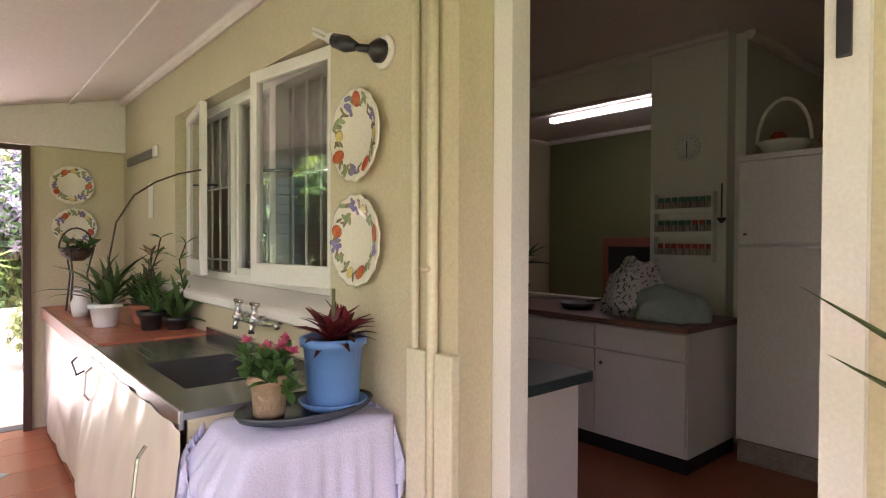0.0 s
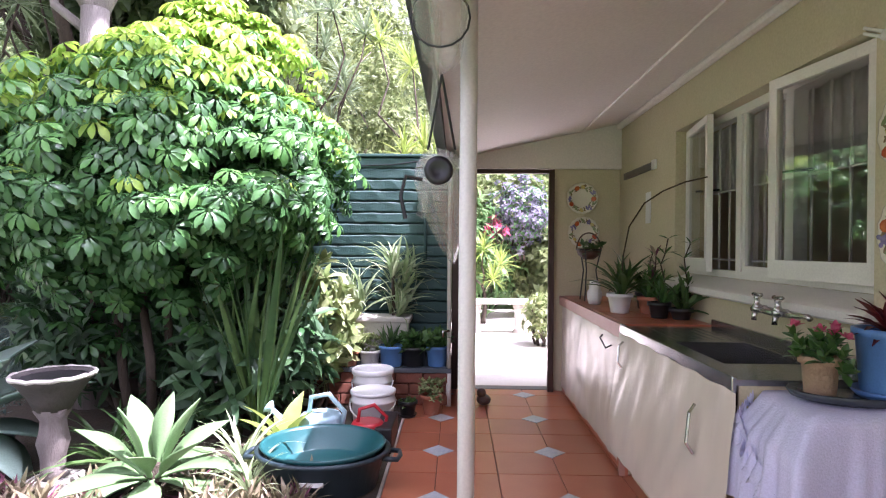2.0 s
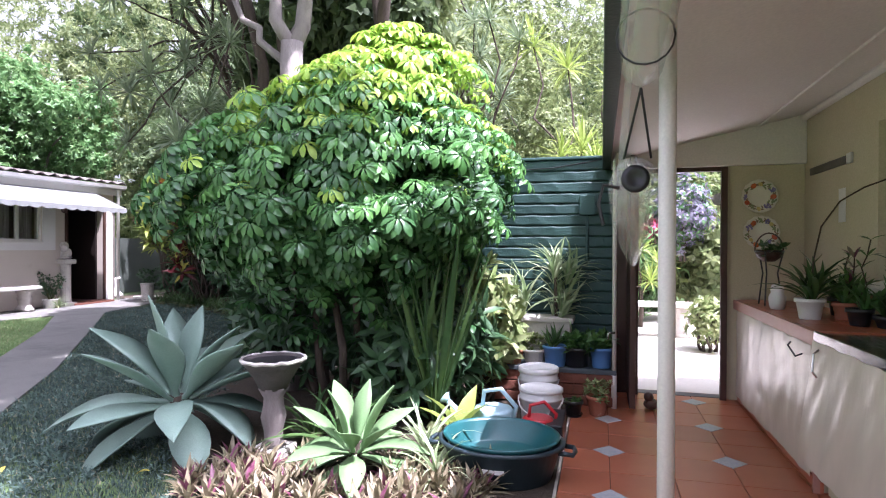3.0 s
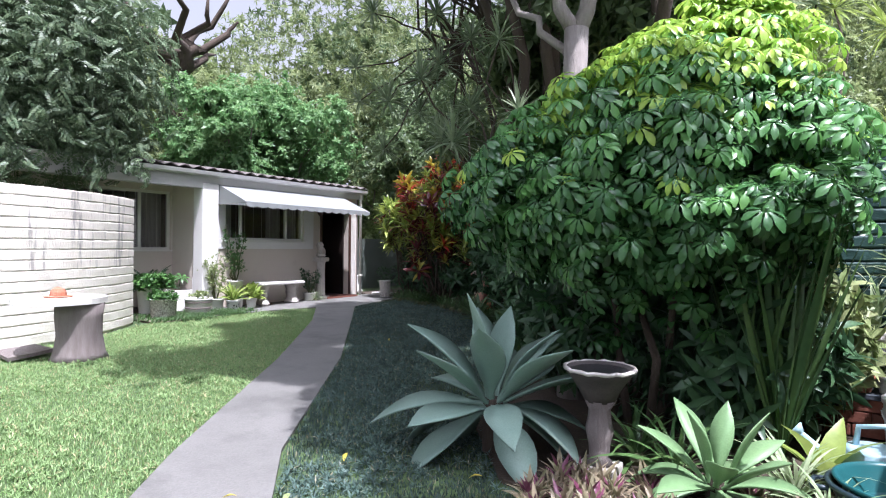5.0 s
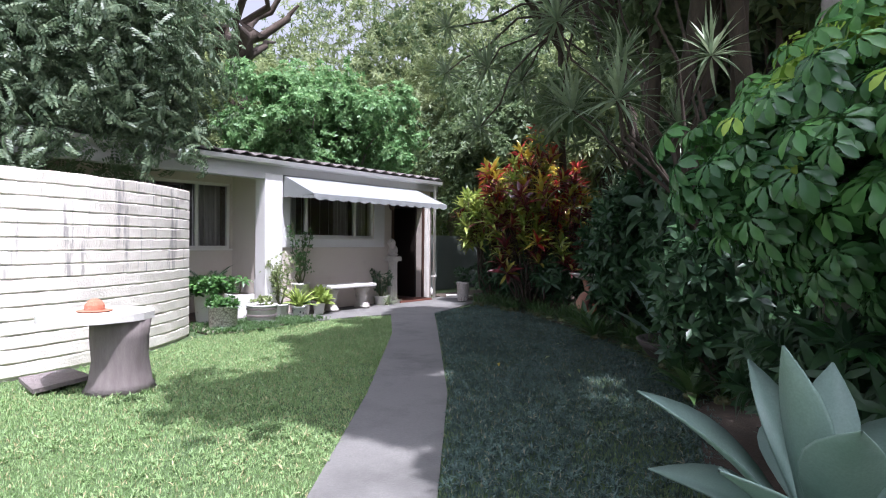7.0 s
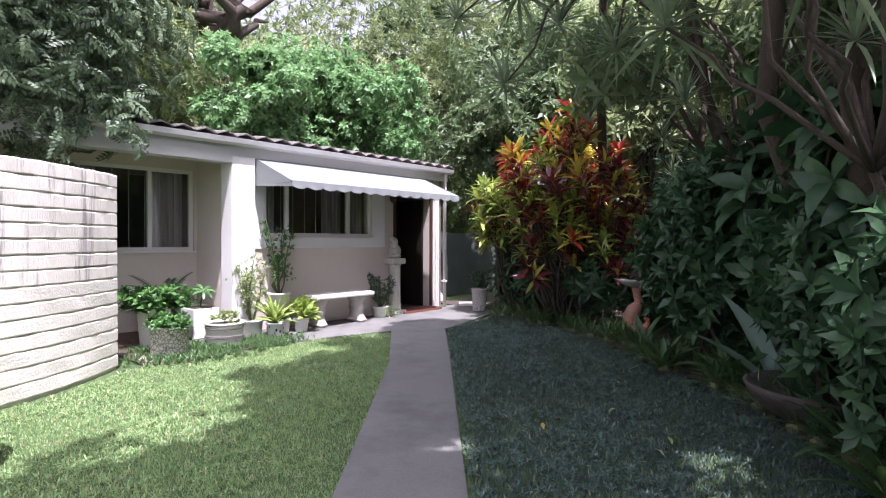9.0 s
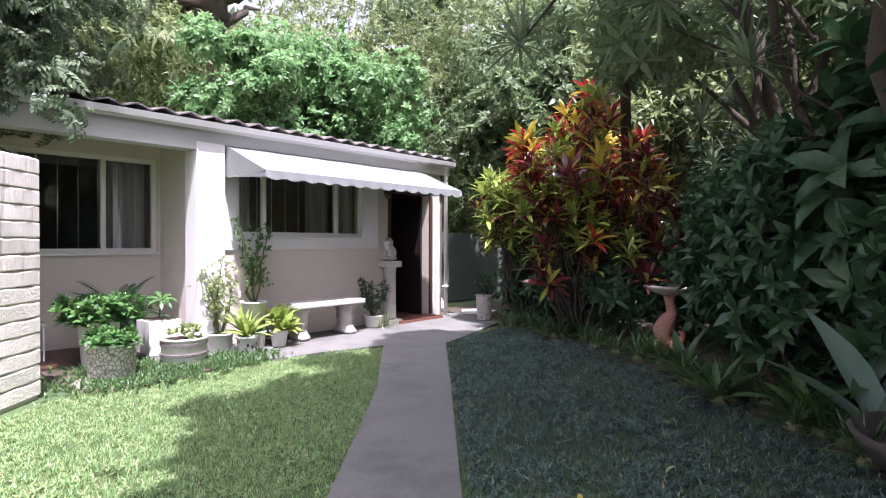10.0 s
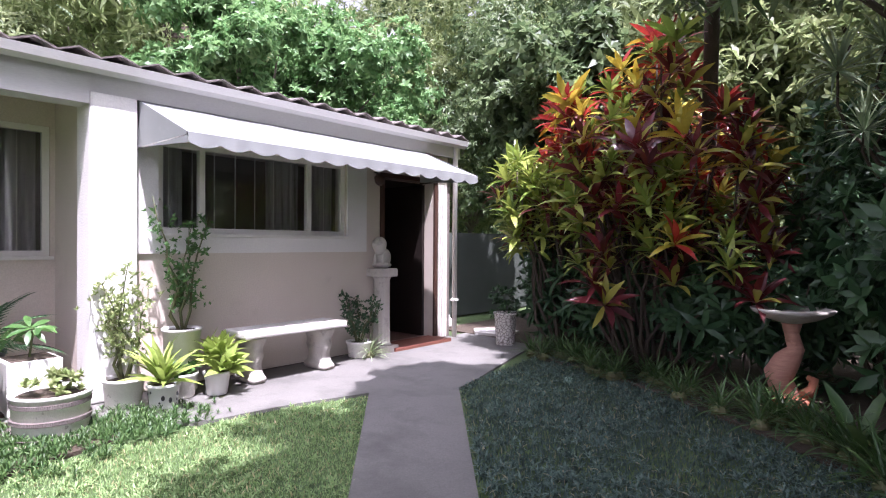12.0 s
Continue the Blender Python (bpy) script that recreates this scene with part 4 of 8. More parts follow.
rng = random.Random(8)
heads = []
for i in range(64):
    a, r = rng.uniform(0, math.tau), math.sqrt(rng.random())
    z = 0.8 + 2.95 * (1 - 0.45 * r * r) * rng.uniform(0.2, 1.0)
    heads.append((1.05 * r * math.cos(a) * rng.uniform(0.8, 1.2), 1.05 * r * math.sin(a) * rng.uniform(0.8, 1.2), z, rng.choice((1, 0, 0, 3, 2)) if z > 2.5 else rng.choice((3, 3, 1, 2, 2, 0)) if z > 1.7 else rng.choice((2, 3, 2, 3))))
croton((-8.85, 10.5, 0), 3.1, heads, "tall croton bush with red, maroon and gold leaves", 81, [CROTON_RED, CROTON_GOLD, CROTON_GREEN, CROTON_DARK], 3)
heads = []
for i in range(44):
    a, r = rng.uniform(0, math.tau), math.sqrt(rng.random())
    z = 1.0 + 2.0 * (1 - 0.4 * r * r) * rng.uniform(0.4, 1.0)
    heads.append((0.75 * r * math.cos(a), 0.7 * r * math.sin(a), z, 0 if z > 2.3 and rng.random() < 0.5 else 2))
croton((-10.2, 11.0, 0), 2.6, heads, "yellow-green croton bush with a few red heads", 82, [CROTON_RED, CROTON_GOLD, CROTON_GREEN, CROTON_DARK], 2)


def dracaena(place, heads, label, seed, material=DRACAENA, crotch=None):
    """Thin leaning canes with round heads of narrow leaves."""
    rng = random.Random(seed)
    ob = plant("dracaena", place, label, "tree")
    template = spray(44, blade(0.42, 0.03, 4, 0.32, 0.3, 0.35, 0.1, 0.04), (5, 128), random.Random(seed))
    shared = None
    mid = Vector((sum(h[0] for h in heads) / len(heads) * 0.72, sum(h[1] for h in heads) / len(heads) * 0.72, min(h[2] for h in heads) * 0.72))
    mid = Vector(crotch) if crotch else mid
    part("trunk", tube(limb_path(rng, (0, 0, -0.03), mid, 0.1), [0.045, 0.042, 0.038, 0.034, 0.03, 0.026], 8), DARK_BARK, ob, smooth=True)
    for x, y, z in heads:
        part("cane", tube(limb_path(rng, mid, (x, y, z), 0.16), [0.022, 0.019, 0.016, 0.014, 0.012, 0.01], 6), DARK_BARK, ob, smooth=True)
        if shared is None:
            head = scatter("leaf_head", template, [(0, 0, 0)], [np.eye(3)], [1.0], [material], None, ob)
            shared = head.data
        else:
            head = new("leaf_head", shared)
            head.parent = ob
        size = rng.uniform(0.8, 1.25)
        head.matrix_basis = pose(x, y, z, rng.uniform(-14, 14), rng.uniform(-14, 14), rng.uniform(0, 360)) @ Matrix.Diagonal((size, size, size, 1))
    return ob


rng = random.Random(15)
dracaena((-4.1, 6.7, 0), [(-0.6, -2.3, 2.35), (-1.3, -1.9, 3.2), (-0.35, -1.8, 3.5), (-0.1, -1.8, 2.7), (-0.9, -1.5, 2.9), (-1.2, -1.0, 3.9), (0.0, -0.7, 4.0), (-1.5, -1.2, 2.6), (-0.6, -0.9, 2.4), (-0.5, -1.2, 4.5)],
         "tall dracaena with spiky round leaf heads", 44)
dracaena((-5.0, 8.9, 0), [(-2.82, -2.2, 5.14), (-1.53, -1.18, 4.79), (-2.8, -2.63, 4.12), (-3.54, -1.74, 3.87), (-2.62, -2.14, 2.87), (-2.37, -1.51, 3.58), (-1.56, -2.15, 4.86), (-2.25, -2.46, 3.54), (-1.78, -1.44, 3.21), (-0.96, -1.93, 3.3),
                           (-0.83, -0.38, 4.33), (-1.3, -2.45, 3.96), (-1.0, -1.43, 3.92), (-2.4, -0.9, 4.4)], "leaning dracaena with broad spiky leaf heads over the lawn", 45, DRACAENA, (-1.5, -1.5, 4.6))
dracaena((-7.0, 10.5, 0), [(-0.3, -0.2, 2.75), (0.25, -0.25, 2.45), (0.0, 0.2, 3.0), (0.45, 0.1, 2.8), (-0.1, -0.4, 2.2)], "slender palm-like dracaena beside the croton", 46)
for place in ((-5.2, 8.4, 0), (-5.6, 10.4, 0), (-3.6, 8.4, 0), (-2.4, 7.8, 0)):
    dracaena(place, [(rng.uniform(-1.0, 0.9), rng.uniform(-1.0, 0.8), rng.uniform(2.2, 4.7)) for _ in range(13)], "tall dracaena with spiky round leaf heads", int(-place[0] * 10))
dracaena((-1.3, 6.6, 0), [(rng.uniform(-0.9, 0.9), rng.uniform(-0.5, 0.6), rng.uniform(2.0, 2.5)) for _ in range(9)] + [(0.3, 0.5, 3.6), (0.9, 0.2, 3.2), (-0.2, 1, 4.1)], "yellow-green dracaena behind the green wall", 99, LIME)


# ---- pots and potted plants ----
def pot_mesh(r0, r1, h, lip=0.012, steps=24):
    return lathe([(r0 * 0.96, 0), (r0, 0.01), (r1 - 0.004, h - lip * 2.2), (r1 + lip * 0.6, h - lip * 2), (r1 + lip * 0.6, h), (r1 - lip * 0.6, h), (r1 - lip, h - 0.03), (r1 * 0.9, h - 0.035)], steps)


def tuft(parent, name, template, n, rng, centre, spread, material, scale=(0.8, 1.2), tilt=0.5, which=None):
    places, normals = [], []
    for i in range(n):
        a, r = rng.uniform(0, math.tau), math.sqrt(rng.random())
        places.append((centre[0] + spread[0] * r * math.cos(a), centre[1] + spread[0] * r * math.sin(a), centre[2] + rng.uniform(-1, 1) * spread[1]))
        normals.append(Vector((r * math.cos(a) * tilt, r * math.sin(a) * tilt, 1)).normalized())
    mats = material if isinstance(material, list) else [material]
    pick = [rng.choice(which) for _ in range(n)] if which else None
    return scatter(name, template, places, aim(normals, rng), [rng.uniform(*scale) for _ in places], mats, pick, parent)


def potted(name, place, pot, pot_material, label, seed=1, pot_label="", group="", saucer=None, turn=0):
    ob = thing(name, place, label, "potted plant", group, "", turn)
    r0, r1, h = pot
    lift = 0.0
    if saucer:
        part("saucer", lathe([(r0 * 1.1, 0), (r0 * 1.35, 0.022), (r0 * 1.3, 0.024), (r0 * 1.1, 0.01)], 24), saucer, ob, smooth=True)
        lift = 0.012
    p = part("pot", shift(pot_mesh(r0, r1, h), Matrix.Translation((0, 0, lift))), pot_material, ob, pot_label, smooth=True)
    part("soil", lathe([(r1 * 0.9, h - 0.03), (r1 * 0.85, h - 0.022)], 20, None, (0, 0, lift)), SOIL, ob)
    return ob, h + lift - 0.025, random.Random(seed)


OVAL = blade(0.07, 0.035, 3, 0.35, 0.2, 0.5, 0.2, 0.15)
ARCH = blade(0.42, 0.022, 5, 0.9, 0.3, 0.35, 0.5, 0.05)
SWORD = blade(0.32, 0.04, 4, 0.35, 0.3, 0.4, 0.2, 0.04)

# ---- porch: tiles, posts, rolls of plastic ----
cols = [-0.8, -0.52, -0.165, 0.19, 0.545, 0.9, 1.066]
porch_floor = bpy.data.objects["floor"]
rows_y = [3.38 + 0.355 * k for k in range(-15, 6)]
for c0, c1 in zip(cols, cols[1:]):
    mesh = None
    for y0, y1 in zip(rows_y, rows_y[1:]):
        if y1 > 5.2:
            continue
        w, d = c1 - c0 - 0.006, 0.349
        if mesh is None:
            tile = to_object("tile", box(-w / 2, -d / 2, -0.012, w / 2, d / 2, 0.0, bevel=0.002), RED_TILE)
            mesh = tile.data
        else:
            tile = new("tile", mesh)
        tile.location = ((c0 + c1) / 2, (y0 + y1) / 2, 0)
        tile.parent = porch_floor
mesh = None
for x in (-0.52, 0.19):
    for k in range(-7, 3):
        y = 3.38 + 0.71 * k
        if mesh is None:
            inlay = to_object("inlay_tile", slab([(0.098, 0), (0, 0.098), (-0.098, 0), (0, -0.098)], -0.002, 0.004), INLAY)
            mesh = inlay.data
        else:
            inlay = new("inlay_tile", mesh)
        inlay.location, inlay.parent = (x, y, 0), porch_floor

post = thing("porch_post", (-0.38, 1.42, 0), "white painted steel pipe post of the porch", "post")
part("pipe", tube([(0, 0, -0.02), (0, 0, 2.1)], 0.026, 14), WHITE, post, smooth=True)
part("foot_plate", box(-0.06, -0.06, -0.012, 0.06, 0.06, 0.006, bevel=0.003), WHITE, post)


def roll_of_film(points, radii, label):
    ob = thing("rolled_plastic_blind", points[0], label, "blind", "rolled plastic blinds")
    base = Vector(points[0])
    pts = [Vector(p) - base for p in points]
    part("film", tube(pts, radii, 16), PLASTIC_FILM, ob, smooth=True)
    part("film_fold", tube([p + Vector((0.012, 0, 0.012)) for p in pts], [r * 0.62 for r in radii], 12), PLASTIC_FILM, ob, smooth=True)
    return ob


roll = roll_of_film([(-0.46, 1.44, 1.84), (-0.46, 1.36, 1.86), (-0.46, 1.2, 1.91), (-0.46, 0.6, 2.0), (-0.46, -0.6, 2.03)], [0.02, 0.06, 0.072, 0.07, 0.065], "clear plastic porch blind rolled up under the eave")
for y, z in ((1.22, 1.905), (0.2, 2.01), (-0.5, 2.03)):
    ring = [(0.078 * math.cos(a), y - 1.44, z - 1.84 + 0.078 * math.sin(a)) for a in [math.tau * i / 16 for i in range(17)]]
    part("tie_cord", tube(ring, 0.003, 6), BLACK, roll, "black tie cord")
hang = roll_of_film([(-0.47, 1.5, 1.54), (-0.47, 1.6, 1.52), (-0.46, 1.9, 1.44), (-0.44, 2.25, 1.32), (-0.43, 2.4, 1.24)], [0.075, 0.085, 0.08, 0.05, 0.015], "loose end of the clear plastic blind hanging by cords")
part("rolled_core", shift(lathe([(0.012, 0), (0.045, 0.0), (0.045, 0.012), (0.03, 0.016), (0.02, 0.01)], 16), pose(0, -0.004, 0, 90)), BLACK, hang, "dark rolled core", True)
for dx in (-0.035, 0.05):
    part("cord", tube([(0.01, -0.1, 0.27), (dx, 0.02, 0.07)], 0.004, 6), BLACK, hang, "black hanging cord")
part("loose_tie", tube([(-0.05, -0.02, -0.03), (-0.1, -0.03, -0.02), (-0.115, -0.03, -0.08), (-0.1, -0.03, -0.15)], 0.006, 6), BLACK, hang, "black trailing cord")
film = thing("plastic_film_strip", (-0.49, 1.52, 1.4), "strip of clear plastic film hanging from the eave", "plastic sheet")
bm = bmesh.new()
grid = [[bm.verts.new((0.03 * math.sin(3 * u) - 0.05 * (1 - v), 0.14 * u + 0.02 * math.sin(4 * v), 0.66 * v)) for u in (0, 0.33, 0.66, 1)] for v in [i / 8 for i in range(9)]]
for a, b in zip(grid, grid[1:]):
    for i in range(3):
        bm.faces.new((a[i], a[i + 1], b[i + 1], b[i]))
part("film", bm, PLASTIC_FILM, film, smooth=True)

# gate leaf, frame, downpipe, doorstop
gate = thing("door_1", (-0.32, 4.95, 0), "dark brown wooden gate leaf standing open", "door", "", "structure")
part("leaf", box(-0.035, -0.62, 0.03, 0.012, -0.003, 2.05, bevel=0.006), DARK_WOOD, gate)
for z in (0.3, 1.75):
    part("hinge", box(-0.012, -0.03, z, 0.026, 0.012, z + 0.1), BLACK, gate)
part("bolt", tube([(0.02, -0.56, 1.0), (0.045, -0.56, 1.0), (0.045, -0.56, 0.9)], 0.008, 6), CHROME, gate, "metal bolt")
bm = box(-0.305, 4.93, 0, -0.255, 4.976, 2.012)
box(0.418, 4.93, 0, 0.468, 4.976, 2.012, bm=bm)
box(-0.254, 4.93, 1.975, 0.417, 4.976, 2.012, bm=bm)
structure("door_frame", bm, DARK_WOOD, "dark brown garden doorway frame", "door frame")
structure("threshold", box(-0.32, 5.0, -0.05, 0.468, 5.128, 0.004), CONCRETE, "worn concrete doorway threshold", "threshold")
pipe = thing("downpipe", (-0.47, 4.42, 0), "thin white downpipe beside the gate", "pipe")
part("pipe", tube([(0, 0, 0.3), (0, 0, 2.0), (0.02, 0, 2.08)], 0.018, 10), WHITE, pipe, smooth=True)
part("stub", tube([(0, 0, -0.01), (0, 0, 0.3)], 0.022, 10), WHITE, pipe, smooth=True)
part("tap", tube([(0, -0.02, 0.62), (-0.05, -0.06, 0.62), (-0.05, -0.06, 0.57)], 0.011, 8), CHROME, pipe, "metal garden tap", True)
stop = thing("doorstop", (-0.18, 4.47, 0), "small brown clay animal doorstop on the floor", "doorstop")
bm = bmesh.new()
bmesh.ops.create_uvsphere(bm, u_segments=12, v_segments=8, radius=0.06, matrix=Matrix.Translation((0, 0, 0.045)) @ Matrix.Diagonal((1.0, 1.2, 0.75, 1)))
bmesh.ops.create_uvsphere(bm, u_segments=10, v_segments=7, radius=0.04, matrix=Matrix.Translation((-0.02, -0.02, 0.105)))
part("body", bm, DARK_WOOD, stop, smooth=True)

# ---- porch window ----
win = thing("window_1", (WX, 0, 0), "white timber casement window standing ajar, with burglar bars", "window", "", "structure")
bm = bmesh.new()
for b in ((1.793, 1.84, 1.14, 2.098), (3.61, 3.658, 1.14, 2.098), (1.84, 3.61, 1.14, 1.18), (1.84, 3.61, 2.05, 2.098), (2.43, 2.485, 1.18, 2.05), (2.93, 2.985, 1.18, 2.05)):
    box(0.085, b[0], b[2], 0.15, b[1], b[3], bm=bm)
part("window_frame", bm, WHITE, win)


def sash(width, parent, wide, low, m):
    """A glazed leaf from its hinge along +y, its face towards -x; m puts it in the frame."""
    z0, z1 = 1.172, 2.085
    bm = box(-0.036, 0, z0, 0, width, z0 + low, bevel=0.004)
    box(-0.036, 0, z1 - wide, 0, width, z1, bm=bm, bevel=0.004)
    box(-0.035, 0.001, z0 + low - 0.004, -0.001, wide, z1 - wide + 0.004, bm=bm)
    box(-0.035, width - wide, z0 + low - 0.004, -0.001, width - 0.001, z1 - wide + 0.004, bm=bm)
    ob = part("sash", bm, WHITE, parent)
    pane = part("pane", box(-0.02, wide, z0 + low, -0.016, width - wide, z1 - wide), WINDOW_GLASS, ob)
    pane.visible_shadow = False
    ob.matrix_basis = m
    return ob


sash(0.59, win, 0.05, 0.085, pose(0.085, 1.845, 0, 0, 0, 8.5))
sash(0.44, win, 0.03, 0.04, pose(0.13, 2.488, 0))
sash(0.54, win, 0.045, 0.075, Matrix.Translation((0.085, 3.605, 0)) @ pose(0, 0, 0, 0, 0, -9.5) @ Matrix.Translation((0, -0.54, 0)))
for i in range(13):
    y = 1.9 + i * 0.135
    part("burglar_bar", tube([(0.175, y, 1.11), (0.175, y, 2.09)], 0.007, 6), WHITE, win)
for z in (1.24, 1.66):
    part("bar_rail", tube([(0.176, 1.8, z), (0.176, 3.65, z)], 0.006, 6), WHITE, win)
bm = bmesh.new()
prof = [(0.085, 1.138), (-0.055, 1.088), (-0.07, 1.078), (-0.07, 1.045), (-0.055, 1.035), (-0.002, 1.035), (-0.002, 1.092), (0.085, 1.092)]
ends = [[bm.verts.new((x, y, z)) for x, z in prof] for y in (1.74, 2.4, 3.1, 3.74)]
for a, b in zip(ends, ends[1:]):
    for i in range(len(prof)):
        j = (i + 1) % len(prof)
        bm.faces.new((a[i], b[i], b[j], a[j]))
bm.faces.new(ends[0])
bm.faces.new(ends[-1][::-1])
for v in bm.verts:
    if v.co.x > 0:
        v.co.y = min(max(v.co.y, 1.793), 3.657)
bmesh.ops.recalc_face_normals(bm, faces=bm.faces)
part("window_sill", bm, WHITE, win, "sloping white plaster sill")
for y in (2.28, 3.2):
    part("window_stay", tube([(0.09, y, 1.66), (0.0, y + 0.12, 1.66)], 0.006, 6), BLACK, win, "black window stay")
LACE = leaf_material("white_lace", (0.62, 0.6, 0.57), (0.7, 0.68, 0.64), 0.8, 0.5)


def hanging_cloth(name, y0, y1, z0, z1, x, folds, depth, material, parent, label="", nz=8):
    bm = bmesh.new()
    n = folds * 8
    rows = []
    for j in range(nz + 1):
        s = j / nz
        rows.append([bm.verts.new((x + depth * (0.4 + 0.6 * s) * math.sin(math.tau * folds * i / n + 0.6 * math.sin(3 * s + i * 0.4)), y0 + (y1 - y0) * i / n, z1 + (z0 - z1) * s)) for i in range(n + 1)])
    for a, b in zip(rows, rows[1:]):
        for i in range(n):
            bm.faces.new((a[i], a[i + 1], b[i + 1], b[i]))
    return part(name, bm, material, parent, label, True)


lace = thing("lace_curtain", (WX + 0.215, 0, 0), "short gathered white lace curtain inside the window", "curtain")
hanging_cloth("cloth", 1.82, 3.74, 1.74, 2.07, 0, 16, 0.015, LACE, lace)
hanging_cloth("valance_frill", 1.82, 3.74, 1.66, 1.76, 0.0, 24, 0.02, LACE, lace, "gathered frill", 3)

# ---- wall things on the porch ----
CERAMIC = surface("cream_ceramic", (0.72, 0.67, 0.54), (0.76, 0.71, 0.6), 6, 100, 0.2, 0.03)
FRUIT_RED = surface("painted_red_fruit", (0.42, 0.05, 0.025), (0.62, 0.2, 0.06), 26, 90, 0.25, 0.03)
FRUIT_BLUE = surface("painted_purple_grapes", (0.16, 0.14, 0.3), (0.3, 0.24, 0.42), 60, 90, 0.25, 0.05)
FRUIT_GOLD = surface("painted_yellow_fruit", (0.6, 0.46, 0.14), (0.68, 0.56, 0.24), 30, 90, 0.25, 0.03)
FRUIT_SPRIG = surface("painted_brown_sprig", (0.2, 0.13, 0.08), (0.3, 0.24, 0.14), 40, 90, 0.25, 0.03)
FRUIT_LEAF = surface("painted_leaf", (0.2, 0.25, 0.12), (0.33, 0.34, 0.2), 40, 90, 0.25, 0.03)


def fruit_plate(m, label, seed, size):
    """A deep-rimmed plate facing +z, with painted fruit round the rim."""
    rng = random.Random(seed)
    ob = tagged(new("wall_plate"), label, "plate", "painted plates on the walls")
    dish = lathe([(0.06, 0.0), (0.085, 0.004), (0.152, 0.026), (0.158, 0.032), (0.15, 0.034), (0.088, 0.014), (0.08, 0.01)], 72)
    for v in dish.verts:
        edge = max(0.0, (math.hypot(v.co.x, v.co.y) - 0.13) / 0.028)
        v.co *= 1 + 0.022 * edge * math.sin(16 * math.atan2(v.co.y, v.co.x))
    part("dish", dish, CERAMIC, ob, smooth=True)

    def daub(bm, x, y, size, long, turn):
        r, a = math.hypot(x, y), math.degrees(math.atan2(y, x))
        bmesh.ops.create_uvsphere(bm, u_segments=10, v_segments=6, radius=size,
                                  matrix=Matrix.Translation((x, y, 0.0165 + (r - 0.088) * 0.31)) @ pose(0, 0, 0, 0, 0, a) @ pose(0, 0, 0, 0, -17, 0) @ pose(0, 0, 0, 0, 0, turn) @ Matrix.Diagonal((1, long, 0.07, 1)))

    kinds = [FRUIT_RED, FRUIT_BLUE, FRUIT_LEAF, FRUIT_GOLD, FRUIT_RED, FRUIT_LEAF, FRUIT_BLUE, FRUIT_RED, FRUIT_LEAF, FRUIT_GOLD, FRUIT_BLUE, FRUIT_LEAF]
    for i, mat in enumerate(kinds):
        a = math.tau * (i + rng.uniform(-0.2, 0.2)) / len(kinds)
        r = rng.uniform(0.108, 0.125)
        x, y = r * math.cos(a), r * math.sin(a)
        bm = bmesh.new()
        if mat is FRUIT_BLUE:
            for k in range(12):
                daub(bm, x + rng.gauss(0, 0.012), y + rng.gauss(0, 0.012), 0.0085, 1.1, 0)
        elif mat is FRUIT_LEAF:
            for k in range(4):
                daub(bm, x + rng.gauss(0, 0.014), y + rng.gauss(0, 0.014), 0.0085, 2.4, rng.uniform(0, 180))
        else:
            daub(bm, x, y, 0.024 if mat is FRUIT_RED else 0.018, rng.uniform(1.0, 1.35), rng.uniform(0, 180))
        part("painted_fruit", bm, mat, ob, smooth=True)
        bm = bmesh.new()
        for k in range(3):
            daub(bm, (r - 0.02 + 0.035 * rng.random()) * math.cos(a + 0.26), (r - 0.02 + 0.035 * rng.random()) * math.sin(a + 0.26), 0.0055, 3.0, rng.uniform(0, 180))
        part("painted_sprig", bm, FRUIT_SPRIG, ob, smooth=True)
    ob.matrix_basis = m @ Matrix.Diagonal((size, size, size, 1))
    return ob


fruit_plate(pose(WX - 0.003, 1.583, 1.7, 0, -90, 0), "cream ceramic plate painted with fruit, on the wall", 1, 0.96)
fruit_plate(pose(WX - 0.003, 1.58, 1.357, 0, -90, 0) @ pose(0, 0, 0, 0, 0, 70), "cream ceramic plate painted with fruit, on the wall", 2, 0.96)
fruit_plate(pose(0.72, 4.977, 1.755, 90, 0, 0), "small painted fruit plate on the end wall", 3, 0.9)
fruit_plate(pose(0.735, 4.977, 1.445, 90, 0, 0) @ pose(0, 0, 0, 0, 0, 130), "small painted fruit plate on the end wall", 4, 0.9)

lamp = thing("wall_lamp", (WX, 1.45, 1.943), "black adjustable wall spotlight with a tube bulb", "lamp")
part("backplate", shift(lathe([(0.055, 0), (0.05, 0.012), (0.03, 0.014)], 20), pose(-0.001, 0, 0, 0, -90, 0)), WHITE, lamp, "white round backplate", True)
part("socket_dome", shift(lathe([(0.036, 0.0), (0.038, 0.02), (0.022, 0.04), (0.012, 0.05)], 16), pose(-0.012, 0, 0, 0, -90, 0)), BLACK, lamp, smooth=True)
part("arm", tube([(-0.05, 0, 0), (-0.075, 0.02, 0.002), (-0.085, 0.045, 0.01)], 0.013, 8), BLACK, lamp, smooth=True)
part("holder", tube([(-0.085, 0.035, 0.008), (-0.098, 0.07, 0.022), (-0.115, 0.115, 0.042)], [0.014, 0.027, 0.022], 10), BLACK, lamp, smooth=True)
part("bulb_base", tube([(-0.115, 0.115, 0.042), (-0.122, 0.135, 0.052)], 0.018, 10), WHITE_PLASTIC, lamp, smooth=True)
for dz in (-0.009, 0.009):
    part("bulb_tube", tube([(-0.122, 0.135, 0.052 + dz), (-0.145, 0.195, 0.085 + dz)], 0.006, 6), WHITE_PLASTIC, lamp, smooth=True)

